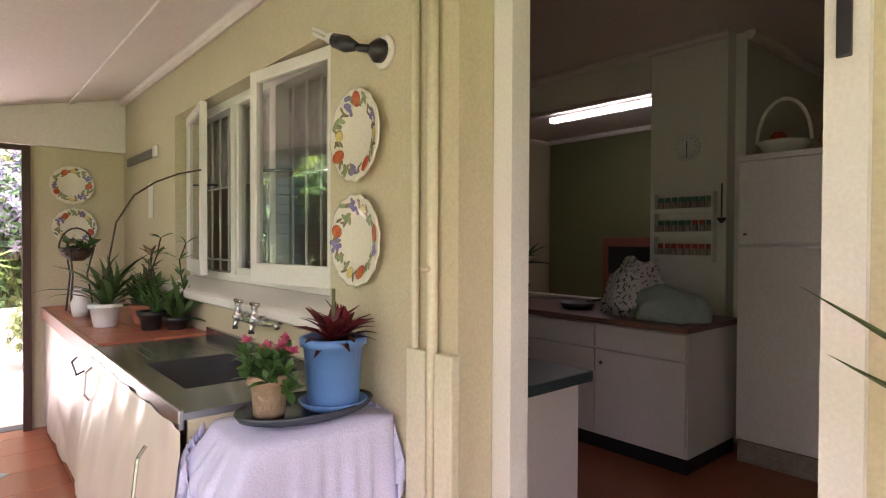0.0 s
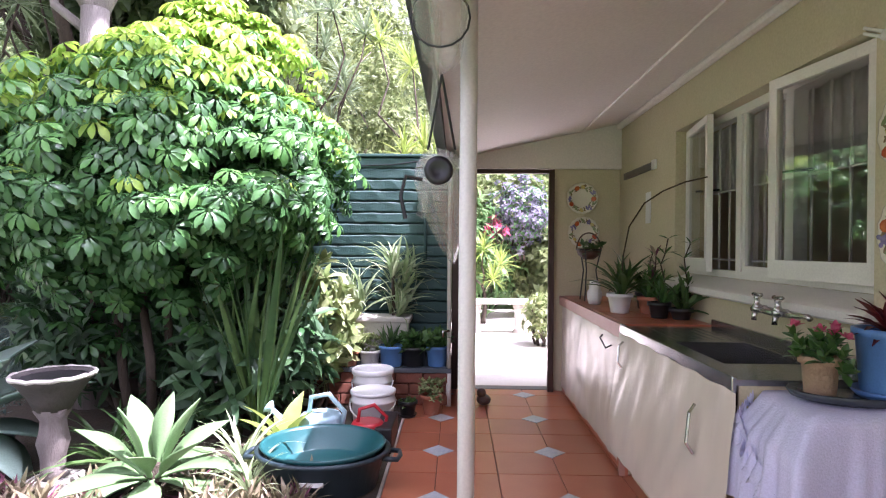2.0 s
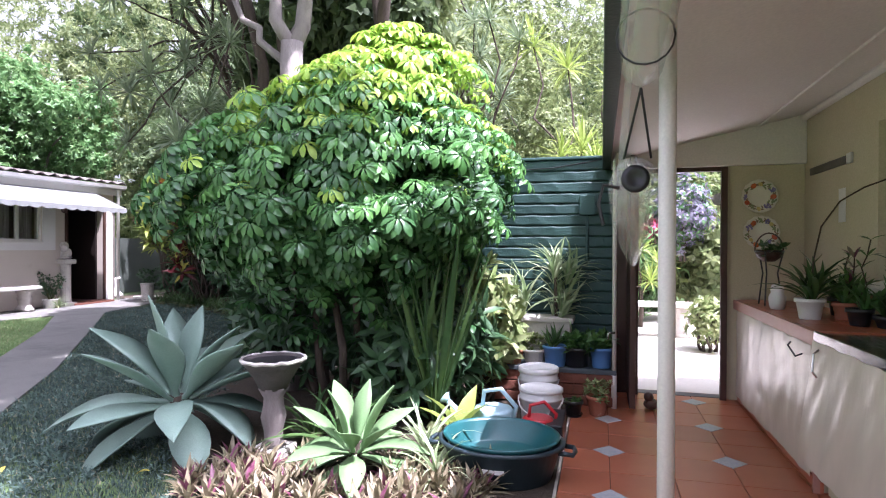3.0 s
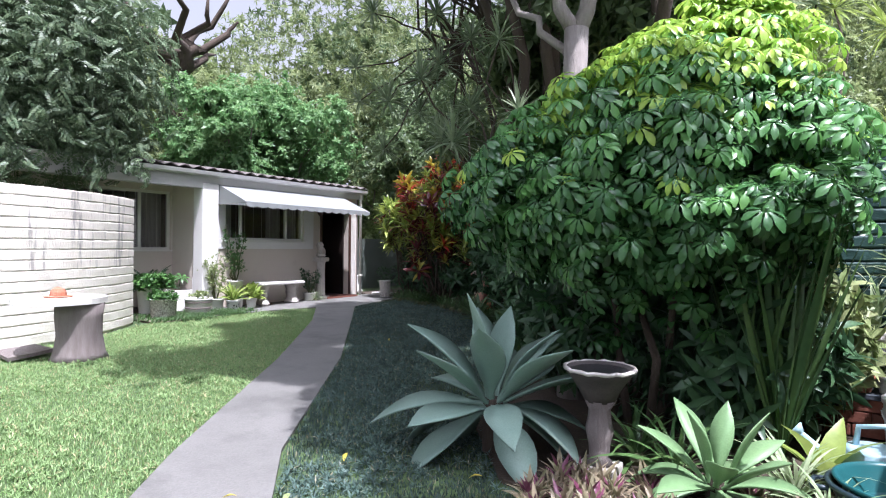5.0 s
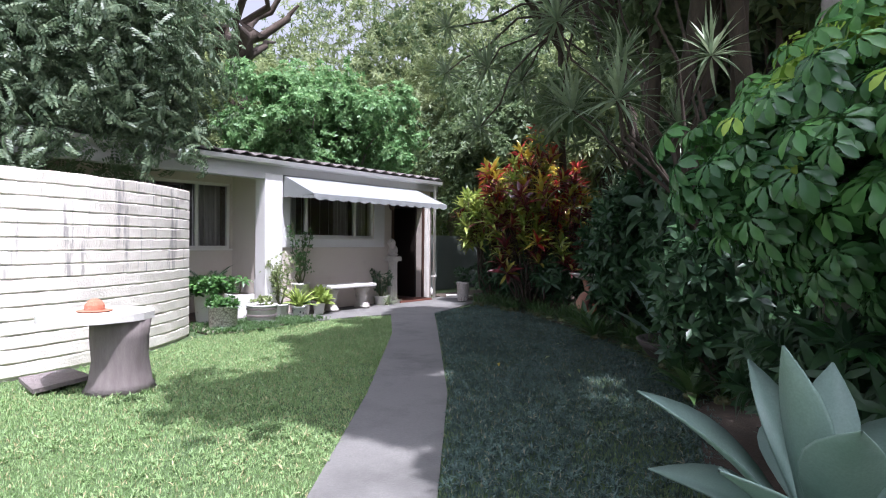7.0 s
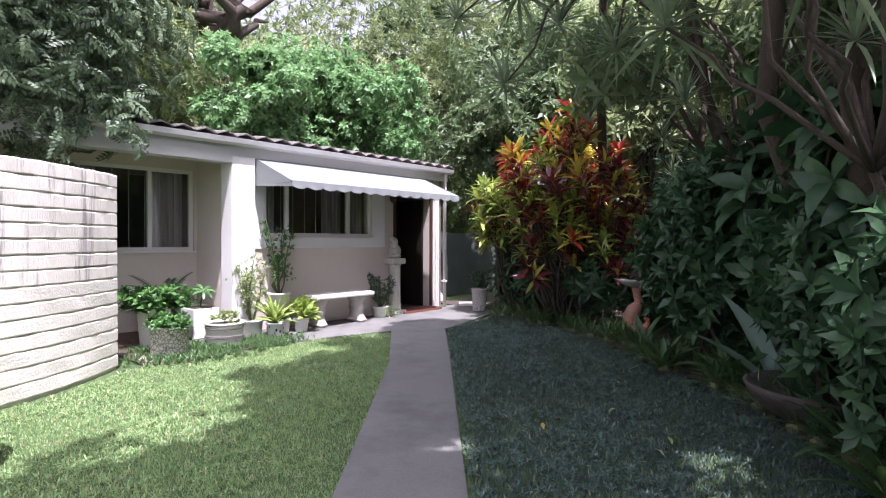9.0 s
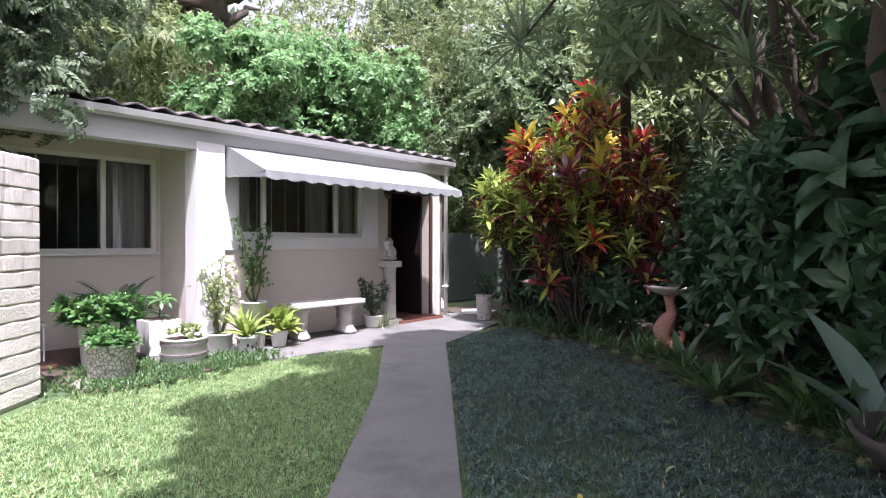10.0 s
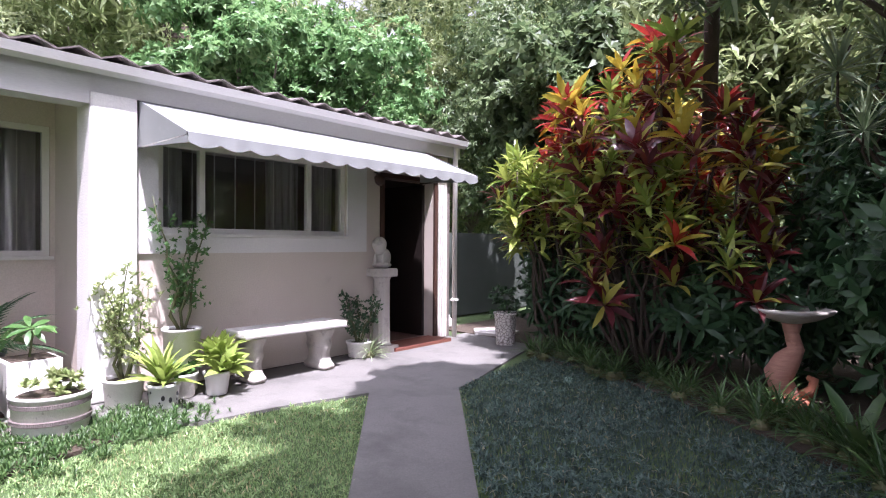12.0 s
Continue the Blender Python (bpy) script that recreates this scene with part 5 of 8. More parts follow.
conduit = thing("wall_pipe", (WX - 0.022, 1.19, 0), "cream painted water pipe running up the wall", "pipe")
part("pipe", tube([(0, 0, -0.01), (0, 0, 2.4)], 0.016, 10), CREAM_SHEEN, conduit, smooth=True)
part("pipe", tube([(0.006, 0.085, -0.01), (0.006, 0.085, 2.4)], 0.012, 10), CREAM_SHEEN, conduit, smooth=True)
part("stop_tap", tube([(-0.01, 0, 1.28), (-0.04, 0.0, 1.28)], 0.009, 8), CREAM_SHEEN, conduit, smooth=True)
structure("wall_boxing", box(WX - 0.035, 1.095, 0, WX - 0.002, 1.168, 1.05, bevel=0.006), CREAM_SHEEN, "cream boxed-in pipe casing", "casing")
structure("wall_boxing_slim", box(WX - 0.03, 1.212, 0, WX - 0.002, 1.3, 1.05, bevel=0.006), CREAM_SHEEN, "cream boxed-in pipe casing", "casing")
strip = thing("tool_rail", (WX, 4.0, 1.93), "dark metal tool rail with a white end on the wall", "rail")
part("rail", box(-0.018, 0.1, -0.028, -0.001, 0.82, 0.03, bevel=0.004), surface("dull_steel", (0.16, 0.15, 0.145), (0.22, 0.2, 0.19), 8, 80, 0.45, 0.1, 0.6), strip)
part("end_piece", box(-0.02, 0.02, -0.032, -0.001, 0.095, 0.04, bevel=0.004), WHITE_PLASTIC, strip, "white end piece")
note = thing("paper_note", (WX - 0.002, 4.2, 1.5), "small white paper note pinned to the wall", "paper")
part("sheet", box(-0.003, -0.06, 0, 0, 0.06, 0.24), WHITE_PLASTIC, note)

# ---- kitchen door frame ----
bm = box(1.2, 1.036, 0, 1.272, 1.105, 2.06)
box(1.225, 0.24, 0, 1.32, 0.307, 2.06, bm=bm)
box(1.2, 0.24, 2.062, 1.272, 1.105, 2.13, bm=bm)
structure("door_frame_kitchen", bm, WHITE, "white painted kitchen door frame", "door frame")
latch = thing("door_latch", (1.222, 0.275, 1.75), "black metal latch on the door frame", "latch")
part("plate", box(-0.008, -0.012, -0.07, 0.002, 0.012, 0.07, bevel=0.003), BLACK, latch)
kdoor = thing("door_2", (1.33, 1.1, 0), "white kitchen door standing open into the room", "door", "", "structure")
part("leaf", box(0.0, 0.02, 0.01, 0.035, 0.8, 2.03), WHITE, kdoor)
part("lock", box(-0.012, 0.002, 0.98, -0.002, 0.018, 1.16, bevel=0.003), BLACK, kdoor, "black lock plate")


# ---- sink and counters on the porch ----
def sheet_panel(name, y0, y1, z0, z1, x, seed, parent, slant=0.0):
    """A plastic sheet pinned along its top, buckled and loose below."""
    bm = bmesh.new()
    ny, nz = 34, 22
    rows = []
    for j in range(nz + 1):
        row = []
        for i in range(ny + 1):
            u, v = i / ny, j / nz
            y, z = y0 + (y1 - y0) * u, z1 + (z0 - z1) * v
            d = noise.noise(Vector((y * 2.1 + seed, z * 1.3, seed))) * 0.034 * (0.3 + v) + noise.noise(Vector((y * 9 + 3 * z, z * 3.5, seed + 4))) * 0.014
            row.append(bm.verts.new((x - abs(d) - slant * v, y, z + 0.004 * math.sin(y * 23) * (1 - v))))
        rows.append(row)
    for a, b in zip(rows, rows[1:]):
        for i in range(ny):
            bm.faces.new((a[i], b[i], b[i + 1], a[i + 1]))
    return part(name, bm, SHEET, parent, "crumpled white plastic sheet over the front", True)


counter = thing("tiled_counter", (0, 0, 0), "red tiled porch counter covered with white plastic sheet", "counter")
part("body", box(0.565, 3.05, 0, WX - 0.004, 4.97, 0.8), CREAM, counter)
part("front_edge", box(0.525, 3.03, 0.79, 0.553, 4.972, 0.868), surface("salmon_tile_edge", (0.5, 0.25, 0.18), (0.44, 0.2, 0.14), 6, 80, 0.4, 0.1), counter, "salmon tiled front edge")
for i in range(6):
    y0 = 3.035 + i * 0.323
    part("top_tile", box(0.556, y0, 0.8, 0.792, y0 + 0.318, 0.87, bevel=0.003), RED_TILE, counter)
    part("top_tile", box(0.797, y0, 0.8, WX - 0.005, y0 + 0.318, 0.87, bevel=0.003), RED_TILE, counter)
part("plinth", box(0.56, 3.03, 0, 0.58, 4.97, 0.06), RED_TILE, counter)
part("end_strip", box(0.53, 3.028, 0, 0.562, 3.052, 0.79), surface("salmon_paint", (0.5, 0.27, 0.2), (0.45, 0.22, 0.16), 6, 80, 0.6, 0.1), counter)
sheet_panel("plastic_sheet", 3.1, 4.9, 0.06, 0.78, 0.54, 3, counter)
part("wire_handle", tube([(0.525, 3.2, 0.72), (0.495, 3.22, 0.7), (0.495, 3.36, 0.74), (0.525, 3.42, 0.75)], 0.005, 6), BLACK, counter, "thin wire handle")

sink = thing("sink_unit", (0, 0, 0), "stainless steel sink on a cupboard hung with plastic sheet", "sink")
part("cupboard", box(0.6, 1.7, 0.0, WX - 0.004, 3.024, 0.66), CREAM, sink)
part("cupboard_end", box(0.55, 1.684, 0.0, WX - 0.004, 1.698, 0.84), CREAM, sink)
for b in ((0.535, 1.682, 0.625, 3.022), (0.955, 1.682, WX - 0.006, 3.022), (0.625, 1.682, 0.955, 1.96), (0.625, 2.47, 0.955, 3.022)):
    part("steel_strip", box(b[0], b[1], 0.842, b[2], b[3], 0.862), STEEL, sink)
bm = box(0.522, 1.68, 0.815, 0.54, 3.026, 0.874, bevel=0.005)
part("raised_edge", bm, STEEL, sink, "raised steel front edge")
part("upstand", box(WX - 0.03, 1.682, 0.862, WX - 0.006, 3.022, 0.905, bevel=0.004), STEEL, sink)
bm = bmesh.new()
for b in ((0.625, 1.96, 0.7, 0.955, 2.47, 0.708), (0.623, 1.96, 0.708, 0.628, 2.47, 0.85), (0.952, 1.96, 0.708, 0.957, 2.47, 0.85), (0.628, 1.958, 0.708, 0.952, 1.963, 0.85), (0.628, 2.467, 0.708, 0.952, 2.472, 0.85)):
    box(*b, bm=bm)
part("bowl", bm, STEEL, sink)
part("drain", lathe([(0.035, 0), (0.035, 0.004), (0.02, 0.003)], 16, None, (0.79, 2.2, 0.708)), CHROME, sink)
for i in range(7):
    part("drainer_rib", box(0.66 + i * 0.045, 2.55, 0.861, 0.664 + i * 0.045, 2.98, 0.8635), STEEL, sink)
sheet_panel("plastic_sheet", 1.64, 3.02, 0.2, 0.825, 0.522, 9, sink, 0.06)
part("wire_handle", tube([(0.51, 2.9, 0.79), (0.485, 2.895, 0.77), (0.475, 2.885, 0.68), (0.495, 2.88, 0.65)], 0.006, 6), CHROME, sink, "thin metal handle")
part("wire_handle", tube([(0.49, 1.9, 0.72), (0.465, 1.89, 0.69), (0.45, 1.88, 0.58), (0.475, 1.875, 0.54)], 0.006, 6), CHROME, sink, "thin metal handle")
taps = thing("wall_taps", (WX, 2.28, 1.035), "old chrome wall mixer tap with a swivel spout", "tap")
for y in (-0.085, 0.085):
    part("flange", shift(lathe([(0.03, 0), (0.026, 0.012)], 14), pose(-0.001, y, 0, 0, -90, 0)), CHROME, taps, smooth=True)
    body = part("body", tube([(-0.005, y, 0), (-0.06, y, 0), (-0.118, y, 0), (-0.132, y, -0.006)], [0.015, 0.016, 0.02, 0.014], 12), CHROME, taps, smooth=True)
    part("spindle", lathe([(0.019, -0.01), (0.019, 0.018), (0.013, 0.024), (0.011, 0.045), (0.015, 0.05), (0.012, 0.06)], 14, None, (-0.112, y, 0.0)), CHROME, body, smooth=True)
    part("cross_handle", tube([(-0.112, y - 0.034, 0.064), (-0.112, y - 0.012, 0.066), (-0.112, y + 0.012, 0.066), (-0.112, y + 0.034, 0.064)], [0.009, 0.006, 0.006, 0.009], 8), CHROME, body, smooth=True)
    part("nozzle", tube([(-0.116, y, -0.005), (-0.124, y, -0.03), (-0.126, y, -0.052)], [0.014, 0.011, 0.012], 10), CHROME, body, smooth=True)
part("bridge", tube([(-0.112, -0.1, -0.004), (-0.112, 0.12, -0.004)], 0.014, 10), CHROME, taps, smooth=True)
part("spout", tube([(-0.112, -0.08, -0.004), (-0.12, -0.2, 0.002), (-0.132, -0.33, 0.012), (-0.134, -0.345, 0.004)], [0.014, 0.012, 0.011, 0.011], 10), CHROME, taps, "long swivel spout", True)

# table with the draped cloth
table = thing("side_table", (0.83, 1.515, 0), "small side table under a lilac cloth", "table")
part("tabletop", box(-0.215, -0.145, 0.805, 0.215, 0.145, 0.83, bevel=0.006), WHITE, table)
for sx in (-1, 1):
    for sy in (-1, 1):
        part("leg", box(sx * 0.18 - 0.018, sy * 0.115 - 0.018, 0, sx * 0.18 + 0.018, sy * 0.115 + 0.018, 0.805), WHITE, table)
LILAC = surface("lilac_cotton", (0.6, 0.6, 0.8), (0.66, 0.66, 0.84), 4, 160, 0.85, 0.25)
cloth = thing("tablecloth", (0.83, 1.515, 0), "pale lilac tablecloth with frilled side hems", "tablecloth")
bm = bmesh.new()
N = 176
rings = []
for j in range(20):
    s = max(0, (j - 2) / 17)
    ring = []
    for i in range(N):
        a = math.tau * i / N
        c, d = math.cos(a), math.sin(a)
        k = 1 / max(abs(c) ** 9 + abs(d) ** 9, 1e-6) ** (1 / 9)
        flat = (j / 2) if j < 2 else 1.0
        fold = 0.5 + 0.5 * math.sin(13 * a + 1.6 * math.sin(2 * a) + 0.9 * s) + 0.35 * math.sin(29 * a + 2 + s)
        side = max(0.0, -c * k) ** 6
        out = 0.006 + 0.028 * s * fold + 0.012 * s + side * 0.075 * min(1.0, 3 * s) * (1 - 0.1 * s)
        drop = (0.44 - 0.1 * side) * s + 0.02 * s * math.sin(3 * a + 1)
        ring.append(bm.verts.new(((0.222 * flat + out * (j >= 2)) * c * k, (0.152 * flat + out * (j >= 2)) * d * k, 0.836 - 0.004 * (j >= 2) - drop)))
    rings.append(ring)
for a, b in zip(rings[1:], rings[2:]):
    for i in range(N):
        bm.faces.new((a[i], b[i], b[(i + 1) % N], a[(i + 1) % N]))
bm.faces.new(rings[1])
for v in rings[0]:
    bm.verts.remove(v)
part("cloth", bm, LILAC, cloth, smooth=True)


def frill(points, drop, lift):
    """A gathered strip hanging along a line of points."""
    bm = bmesh.new()
    n = 90
    rows = []
    for j in range(6):
        row = []
        for i in range(n + 1):
            q = i / n * (len(points) - 1)
            k = min(len(points) - 2, int(q))
            p = Vector(points[k]).lerp(Vector(points[k + 1]), q - k)
            w = (j / 5) * 0.024
            row.append(bm.verts.new(p + Vector((w * math.sin(i * 0.95 + 0.5 * j), w * math.cos(i * 0.8), lift * math.sin(math.pi * j / 8) - drop * j / 5 + 0.006 * math.sin(i * 1.7)))))
        rows.append(row)
    for a, b in zip(rows, rows[1:]):
        for i in range(n):
            bm.faces.new((a[i], b[i], b[i + 1], a[i + 1]))
    return part("frill", bm, LILAC, cloth, "gathered frilled hem", True)


frill([(-0.235, 0.165, 0.828), (-0.3, 0.14, 0.77), (-0.32, 0.03, 0.7), (-0.31, -0.08, 0.62), (-0.29, -0.15, 0.5)], 0.1, 0.02)
frill([(0.2, 0.1, 0.86), (0.222, 0.0, 0.845), (0.226, -0.13, 0.83), (0.226, -0.17, 0.73), (0.222, -0.178, 0.6)], 0.11, 0.02)
tray = thing("oval_tray", (0.845, 1.53, 0.838), "dark blue-grey oval tray on the table", "tray")
bm = lathe([(0.8, 0.0), (1.0, 0.012), (1.06, 0.03), (1.04, 0.034), (0.95, 0.016), (0.9, 0.012)], 40)
part("tray", shift(bm, Matrix.Diagonal((0.205, 0.125, 1, 1))), surface("dark_glazed_metal", (0.035, 0.042, 0.055), (0.05, 0.06, 0.075), 5, 120, 0.25, 0.05), tray, smooth=True)
ob, top, rng = potted("potted_bromeliad", (0.925, 1.515, 0.852), (0.078, 0.094, 0.2), BLUE, "maroon bromeliad in a bright blue pot", 5, "glossy blue plastic pot", "", BLUE)
tuft(ob, "leaves", spray(26, blade(0.17, 0.035, 4, 0.5, 0.35, 0.5, 0.15, 0.1), (10, 88)), 2, rng, (0, 0, top), (0.02, 0.01), MAROON_LEAF, (0.75, 0.9))
part("flower_stem", tube([(0, 0, top), (0.0, 0.0, top + 0.17)], 0.006, 6), STEM, ob)
ob, top, rng = potted("potted_begonia", (0.735, 1.55, 0.852), (0.045, 0.055, 0.12), surface("brown_paper_wrap", (0.42, 0.29, 0.18), (0.34, 0.22, 0.13), 9, 70, 0.8, 0.9), "pink begonia in a brown paper wrap", 6, "crumpled brown paper wrap")
tuft(ob, "leaves", spray(9, OVAL, (10, 95)), 18, rng, (0, 0, top + 0.03), (0.075, 0.05), POT_GREEN, (0.55, 0.8))
tuft(ob, "blossoms", spray(12, blade(0.022, 0.018, 2, 0.2, 0.2, 0.5, 0.2, 0.3), (0, 100)), 7, rng, (0.02, 0.0, top + 0.09), (0.09, 0.025), PINK_BLOOM, (0.9, 1.2))

# pots on the tiled counter
ob, top, rng = potted("potted_orchid", (0.69, 3.62, 0.87), (0.06, 0.08, 0.13), WHITE_PLASTIC, "orchid with broad leaves in a white pot", 7)
tuft(ob, "leaves", spray(14, blade(0.36, 0.035, 5, 0.75, 0.3, 0.45, 0.25, 0.06), (4, 72)), 3, rng, (0, 0, top), (0.03, 0.01), STRAP, (0.75, 1.05))
part("flower_spike", tube([(0, 0, top), (0.02, 0.0, 1.25 - 0.87), (0.05, -0.03, 1.45 - 0.87), (0.12, -0.12, 1.6 - 0.87), (0.2, -0.24, 1.67 - 0.87), (0.28, -0.38, 1.71 - 0.87), (0.34, -0.55, 1.72 - 0.87)], 0.005, 6), DARK_BARK, ob, "bare dark flower spike")
for k, (x, y, mat, h) in enumerate([(0.86, 3.35, BLACK, 0.1), (0.97, 3.28, BLACK, 0.07), (0.88, 3.62, TERRACOTTA, 0.11), (0.95, 3.9, BLACK, 0.12)]):
    ob, top, rng = potted("potted_succulent", (x, y, 0.87), (0.05, 0.065, h), mat, "small leafy pot plant on the tiled counter", 20 + k, "", "small pots on the counter")
    tuft(ob, "leaves", spray(9, blade(0.26, 0.035, 4, 0.5, 0.3, 0.45, 0.2, 0.08), (4, 62)), 4, rng, (0, 0, top), (0.03, 0.01), STRAP if k % 2 else POT_GREEN, (0.7, 1.0))
    stem = limb_path(rng, (0, 0, top), (0.04, -0.03, top + (0.42 if k < 2 else 0.3)), 0.1)
    part("tall_stem", tube(stem, 0.004, 5), DARK_BARK, ob)
    scatter("stem_leaves", blade(0.09, 0.02, 3, 0.3, 0.3, 0.5, 0.1, 0.1), [q for q in stem[1:] for _ in range(3)], rotations(rng, 15, None, (10, 60)), [rng.uniform(0.7, 1.2) for _ in range(15)], [RHOEO if k == 2 else STRAP], None, ob)
stand = thing("wire_plant_stand", (0.68, 4.5, 0.87), "black wrought-iron plant stand with a basket", "plant stand")
for a in (0, 2.1, 4.2):
    part("leg", tube([(0.1 * math.cos(a), 0.1 * math.sin(a), 0), (0.06 * math.cos(a), 0.06 * math.sin(a), 0.25), (0.1 * math.cos(a), 0.1 * math.sin(a), 0.42)], 0.006, 6), BLACK, stand)
part("hoop", tube([(0.1 * math.cos(i * math.tau / 20), 0.1 * math.sin(i * math.tau / 20), 0.42) for i in range(21)], 0.006, 6), BLACK, stand)
part("handle", tube([(0.1 * math.cos(i * math.pi / 12), 0.0, 0.42 + 0.14 * math.sin(i * math.pi / 12)) for i in range(13)], 0.006, 6), DARK_WOOD, stand, "arched cane handle")
part("bowl", lathe([(0.04, 0.34), (0.09, 0.38), (0.1, 0.43), (0.092, 0.43), (0.08, 0.385)], 20), DARK_WOOD, stand, smooth=True)
tuft(stand, "trailing_leaves", spray(6, OVAL, (20, 120)), 14, random.Random(4), (0, 0, 0.42), (0.1, 0.05), STRAP, (0.8, 1.1))
bird = thing("owl_ornament", (0.66, 4.2, 0.87), "small white ceramic owl ornament", "ornament")
part("figure", lathe([(0.045, 0), (0.055, 0.04), (0.058, 0.09), (0.042, 0.12), (0.046, 0.145), (0.036, 0.175), (0.015, 0.185)], 16), WHITE_PLASTIC, bird, smooth=True)

# ---- kitchen things ----
KIT_WHITE = surface("kitchen_cupboard_white", (0.74, 0.7, 0.64), (0.68, 0.64, 0.58), 2, 100, 0.45, 0.05)
unit = thing("kitchen_cupboard", (0, 0, 0), "white kitchen cupboard unit with flush doors", "cupboard", "kitchen cupboards")
part("body", box(3.24, 1.54, 0.1, 3.898, 3.4, 0.83), KIT_WHITE, unit)
part("plinth", box(3.27, 1.56, -0.002, 3.898, 3.4, 0.1), BLACK, unit)
for y in (1.545, 2.16, 2.78):
    door = part("door", box(3.215, y, 0.11, 3.236, y + 0.605, 0.66, bevel=0.004), KIT_WHITE, unit)
    part("drawer", box(3.215, y, 0.675, 3.236, y + 0.605, 0.82, bevel=0.004), KIT_WHITE, unit)
    part("knob", lathe([(0.006, 0), (0.013, 0.012), (0.012, 0.02)], 10, None, (0, 0, 0)), CHROME, door, "small chrome knob").matrix_basis = pose(3.214, y + 0.55, 0.58, 0, -90, 0)
whole("worktop", box(3.19, 1.52, 0.832, 3.898, 3.42, 0.868, bevel=0.006), surface("brown_laminate", (0.2, 0.1, 0.07), (0.16, 0.08, 0.055), 4, 80, 0.4, 0.05), "red-brown laminate kitchen worktop", "worktop")
unit = thing("kitchen_cupboard", (0, 0, 0), "white kitchen cupboard unit beneath the window", "cupboard", "kitchen cupboards")
part("body", box(1.5, 1.36, 0.0, 1.92, 3.3, 0.8), KIT_WHITE, unit)
part("end_panel", box(1.5, 1.34, 0.0, 1.925, 1.358, 0.8), KIT_WHITE, unit)
whole("worktop", box(1.47, 1.3, 0.802, 1.97, 3.32, 0.845, bevel=0.006), surface("dark_green_laminate", (0.03, 0.05, 0.05), (0.045, 0.07, 0.07), 4, 80, 0.35, 0.05), "dark green laminate kitchen worktop", "worktop")
FRIDGE = surface("white_enamel", (0.84, 0.83, 0.86), (0.8, 0.79, 0.82), 1.5, 60, 0.35, 0.02)
fridge = thing("fridge", (3.75, 0.74, 0), "tall white two-door fridge in its alcove", "fridge")
part("body", box(0.03, 0.0, 0.06, 0.6, 0.74, 1.85, bevel=0.01), FRIDGE, fridge)
part("freezer_door", box(-0.03, 0.005, 1.345, 0.026, 0.735, 1.85, bevel=0.012), FRIDGE, fridge)
part("door", box(-0.03, 0.005, 0.14, 0.026, 0.735, 1.332, bevel=0.012), FRIDGE, fridge)
part("kick_grille", box(-0.01, 0.01, 0.0, 0.03, 0.73, 0.13), surface("dusty_grille", (0.25, 0.22, 0.19), (0.4, 0.37, 0.33), 30, 90, 0.8, 0.5), fridge, "dusty grille")
part("top_lid", box(-0.035, -0.003, 1.85, 0.6, 0.743, 1.885, bevel=0.006), FRIDGE, fridge)
part("badge", box(-0.034, 0.68, 1.395, -0.03, 0.7, 1.41), CHROME, fridge)
basket = thing("wicker_basket", (3.86, 1.27, 1.886), "white wicker basket with fruit on the fridge", "basket")
part("bowl", lathe([(0.09, 0), (0.13, 0.05), (0.15, 0.075), (0.14, 0.078), (0.11, 0.03)], 24, flutes=16, depth=0.08), WHITE, basket, smooth=True)
part("handle", tube([(0.0, 0.15 * math.cos(a), 0.075 + 0.26 * math.sin(a)) for a in [math.pi * i / 14 for i in range(15)]], 0.012, 8), WHITE, basket, smooth=True)
bm = bmesh.new()
bmesh.ops.create_uvsphere(bm, u_segments=10, v_segments=8, radius=0.05, matrix=Matrix.Translation((0, 0.03, 0.09)))
part("fruit", bm, FRUIT_RED, basket, smooth=True)
pump = thing("pumpkin", (3.85, 0.98, 1.886), "small orange pumpkin on the fridge", "pumpkin")
part("shell", lathe([(0.03, 0), (0.08, 0.015), (0.1, 0.06), (0.085, 0.105), (0.03, 0.12)], 32, flutes=9, depth=0.12), surface("orange_rind", (0.5, 0.24, 0.08), (0.42, 0.18, 0.06), 6, 60, 0.6, 0.2), pump, smooth=True)
part("stalk", tube([(0, 0, 0.11), (0.01, 0, 0.14)], 0.012, 6), STEM, pump)
clock = thing("wall_clock", (3.897, 1.88, 2.0), "round white wall clock with dark hands", "clock")
dial = part("case", shift(lathe([(0.085, 0), (0.09, 0.015), (0.085, 0.022), (0.08, 0.018)], 32), pose(0, 0, 0, 0, -90, 0)), WHITE_PLASTIC, clock, smooth=True)
part("hour_pointer", box(-0.024, -0.003, 0.0, -0.021, 0.003, 0.045), BLACK, dial)
part("minute_pointer", box(-0.024, -0.0025, -0.062, -0.021, 0.0025, 0.0), BLACK, dial)
for i in range(12):
    a = math.tau * i / 12
    part("hour_mark", box(-0.021, 0.066 * math.cos(a) - 0.003, 0.066 * math.sin(a) - 0.003, -0.0185, 0.066 * math.cos(a) + 0.003, 0.066 * math.sin(a) + 0.003), BLACK, dial)
rack = thing("spice_rack", (3.897, 1.69, 1.23), "white three-shelf spice rack on the wall", "rack")
for k in range(3):
    part("shelf", box(-0.06, 0, 0.16 * k, -0.001, 0.4, 0.16 * k + 0.012), WHITE, rack)
    part("rail", box(-0.064, 0, 0.16 * k + 0.012, -0.058, 0.4, 0.16 * k + 0.035), WHITE, rack)
for y in (-0.012, 0.4):
    part("side", box(-0.064, y, -0.01, -0.001, y + 0.012, 0.46), WHITE, rack)
GREEN_LID = surface("green_lid", (0.03, 0.13, 0.08), (0.04, 0.16, 0.1), 9, 60, 0.4, 0.05)
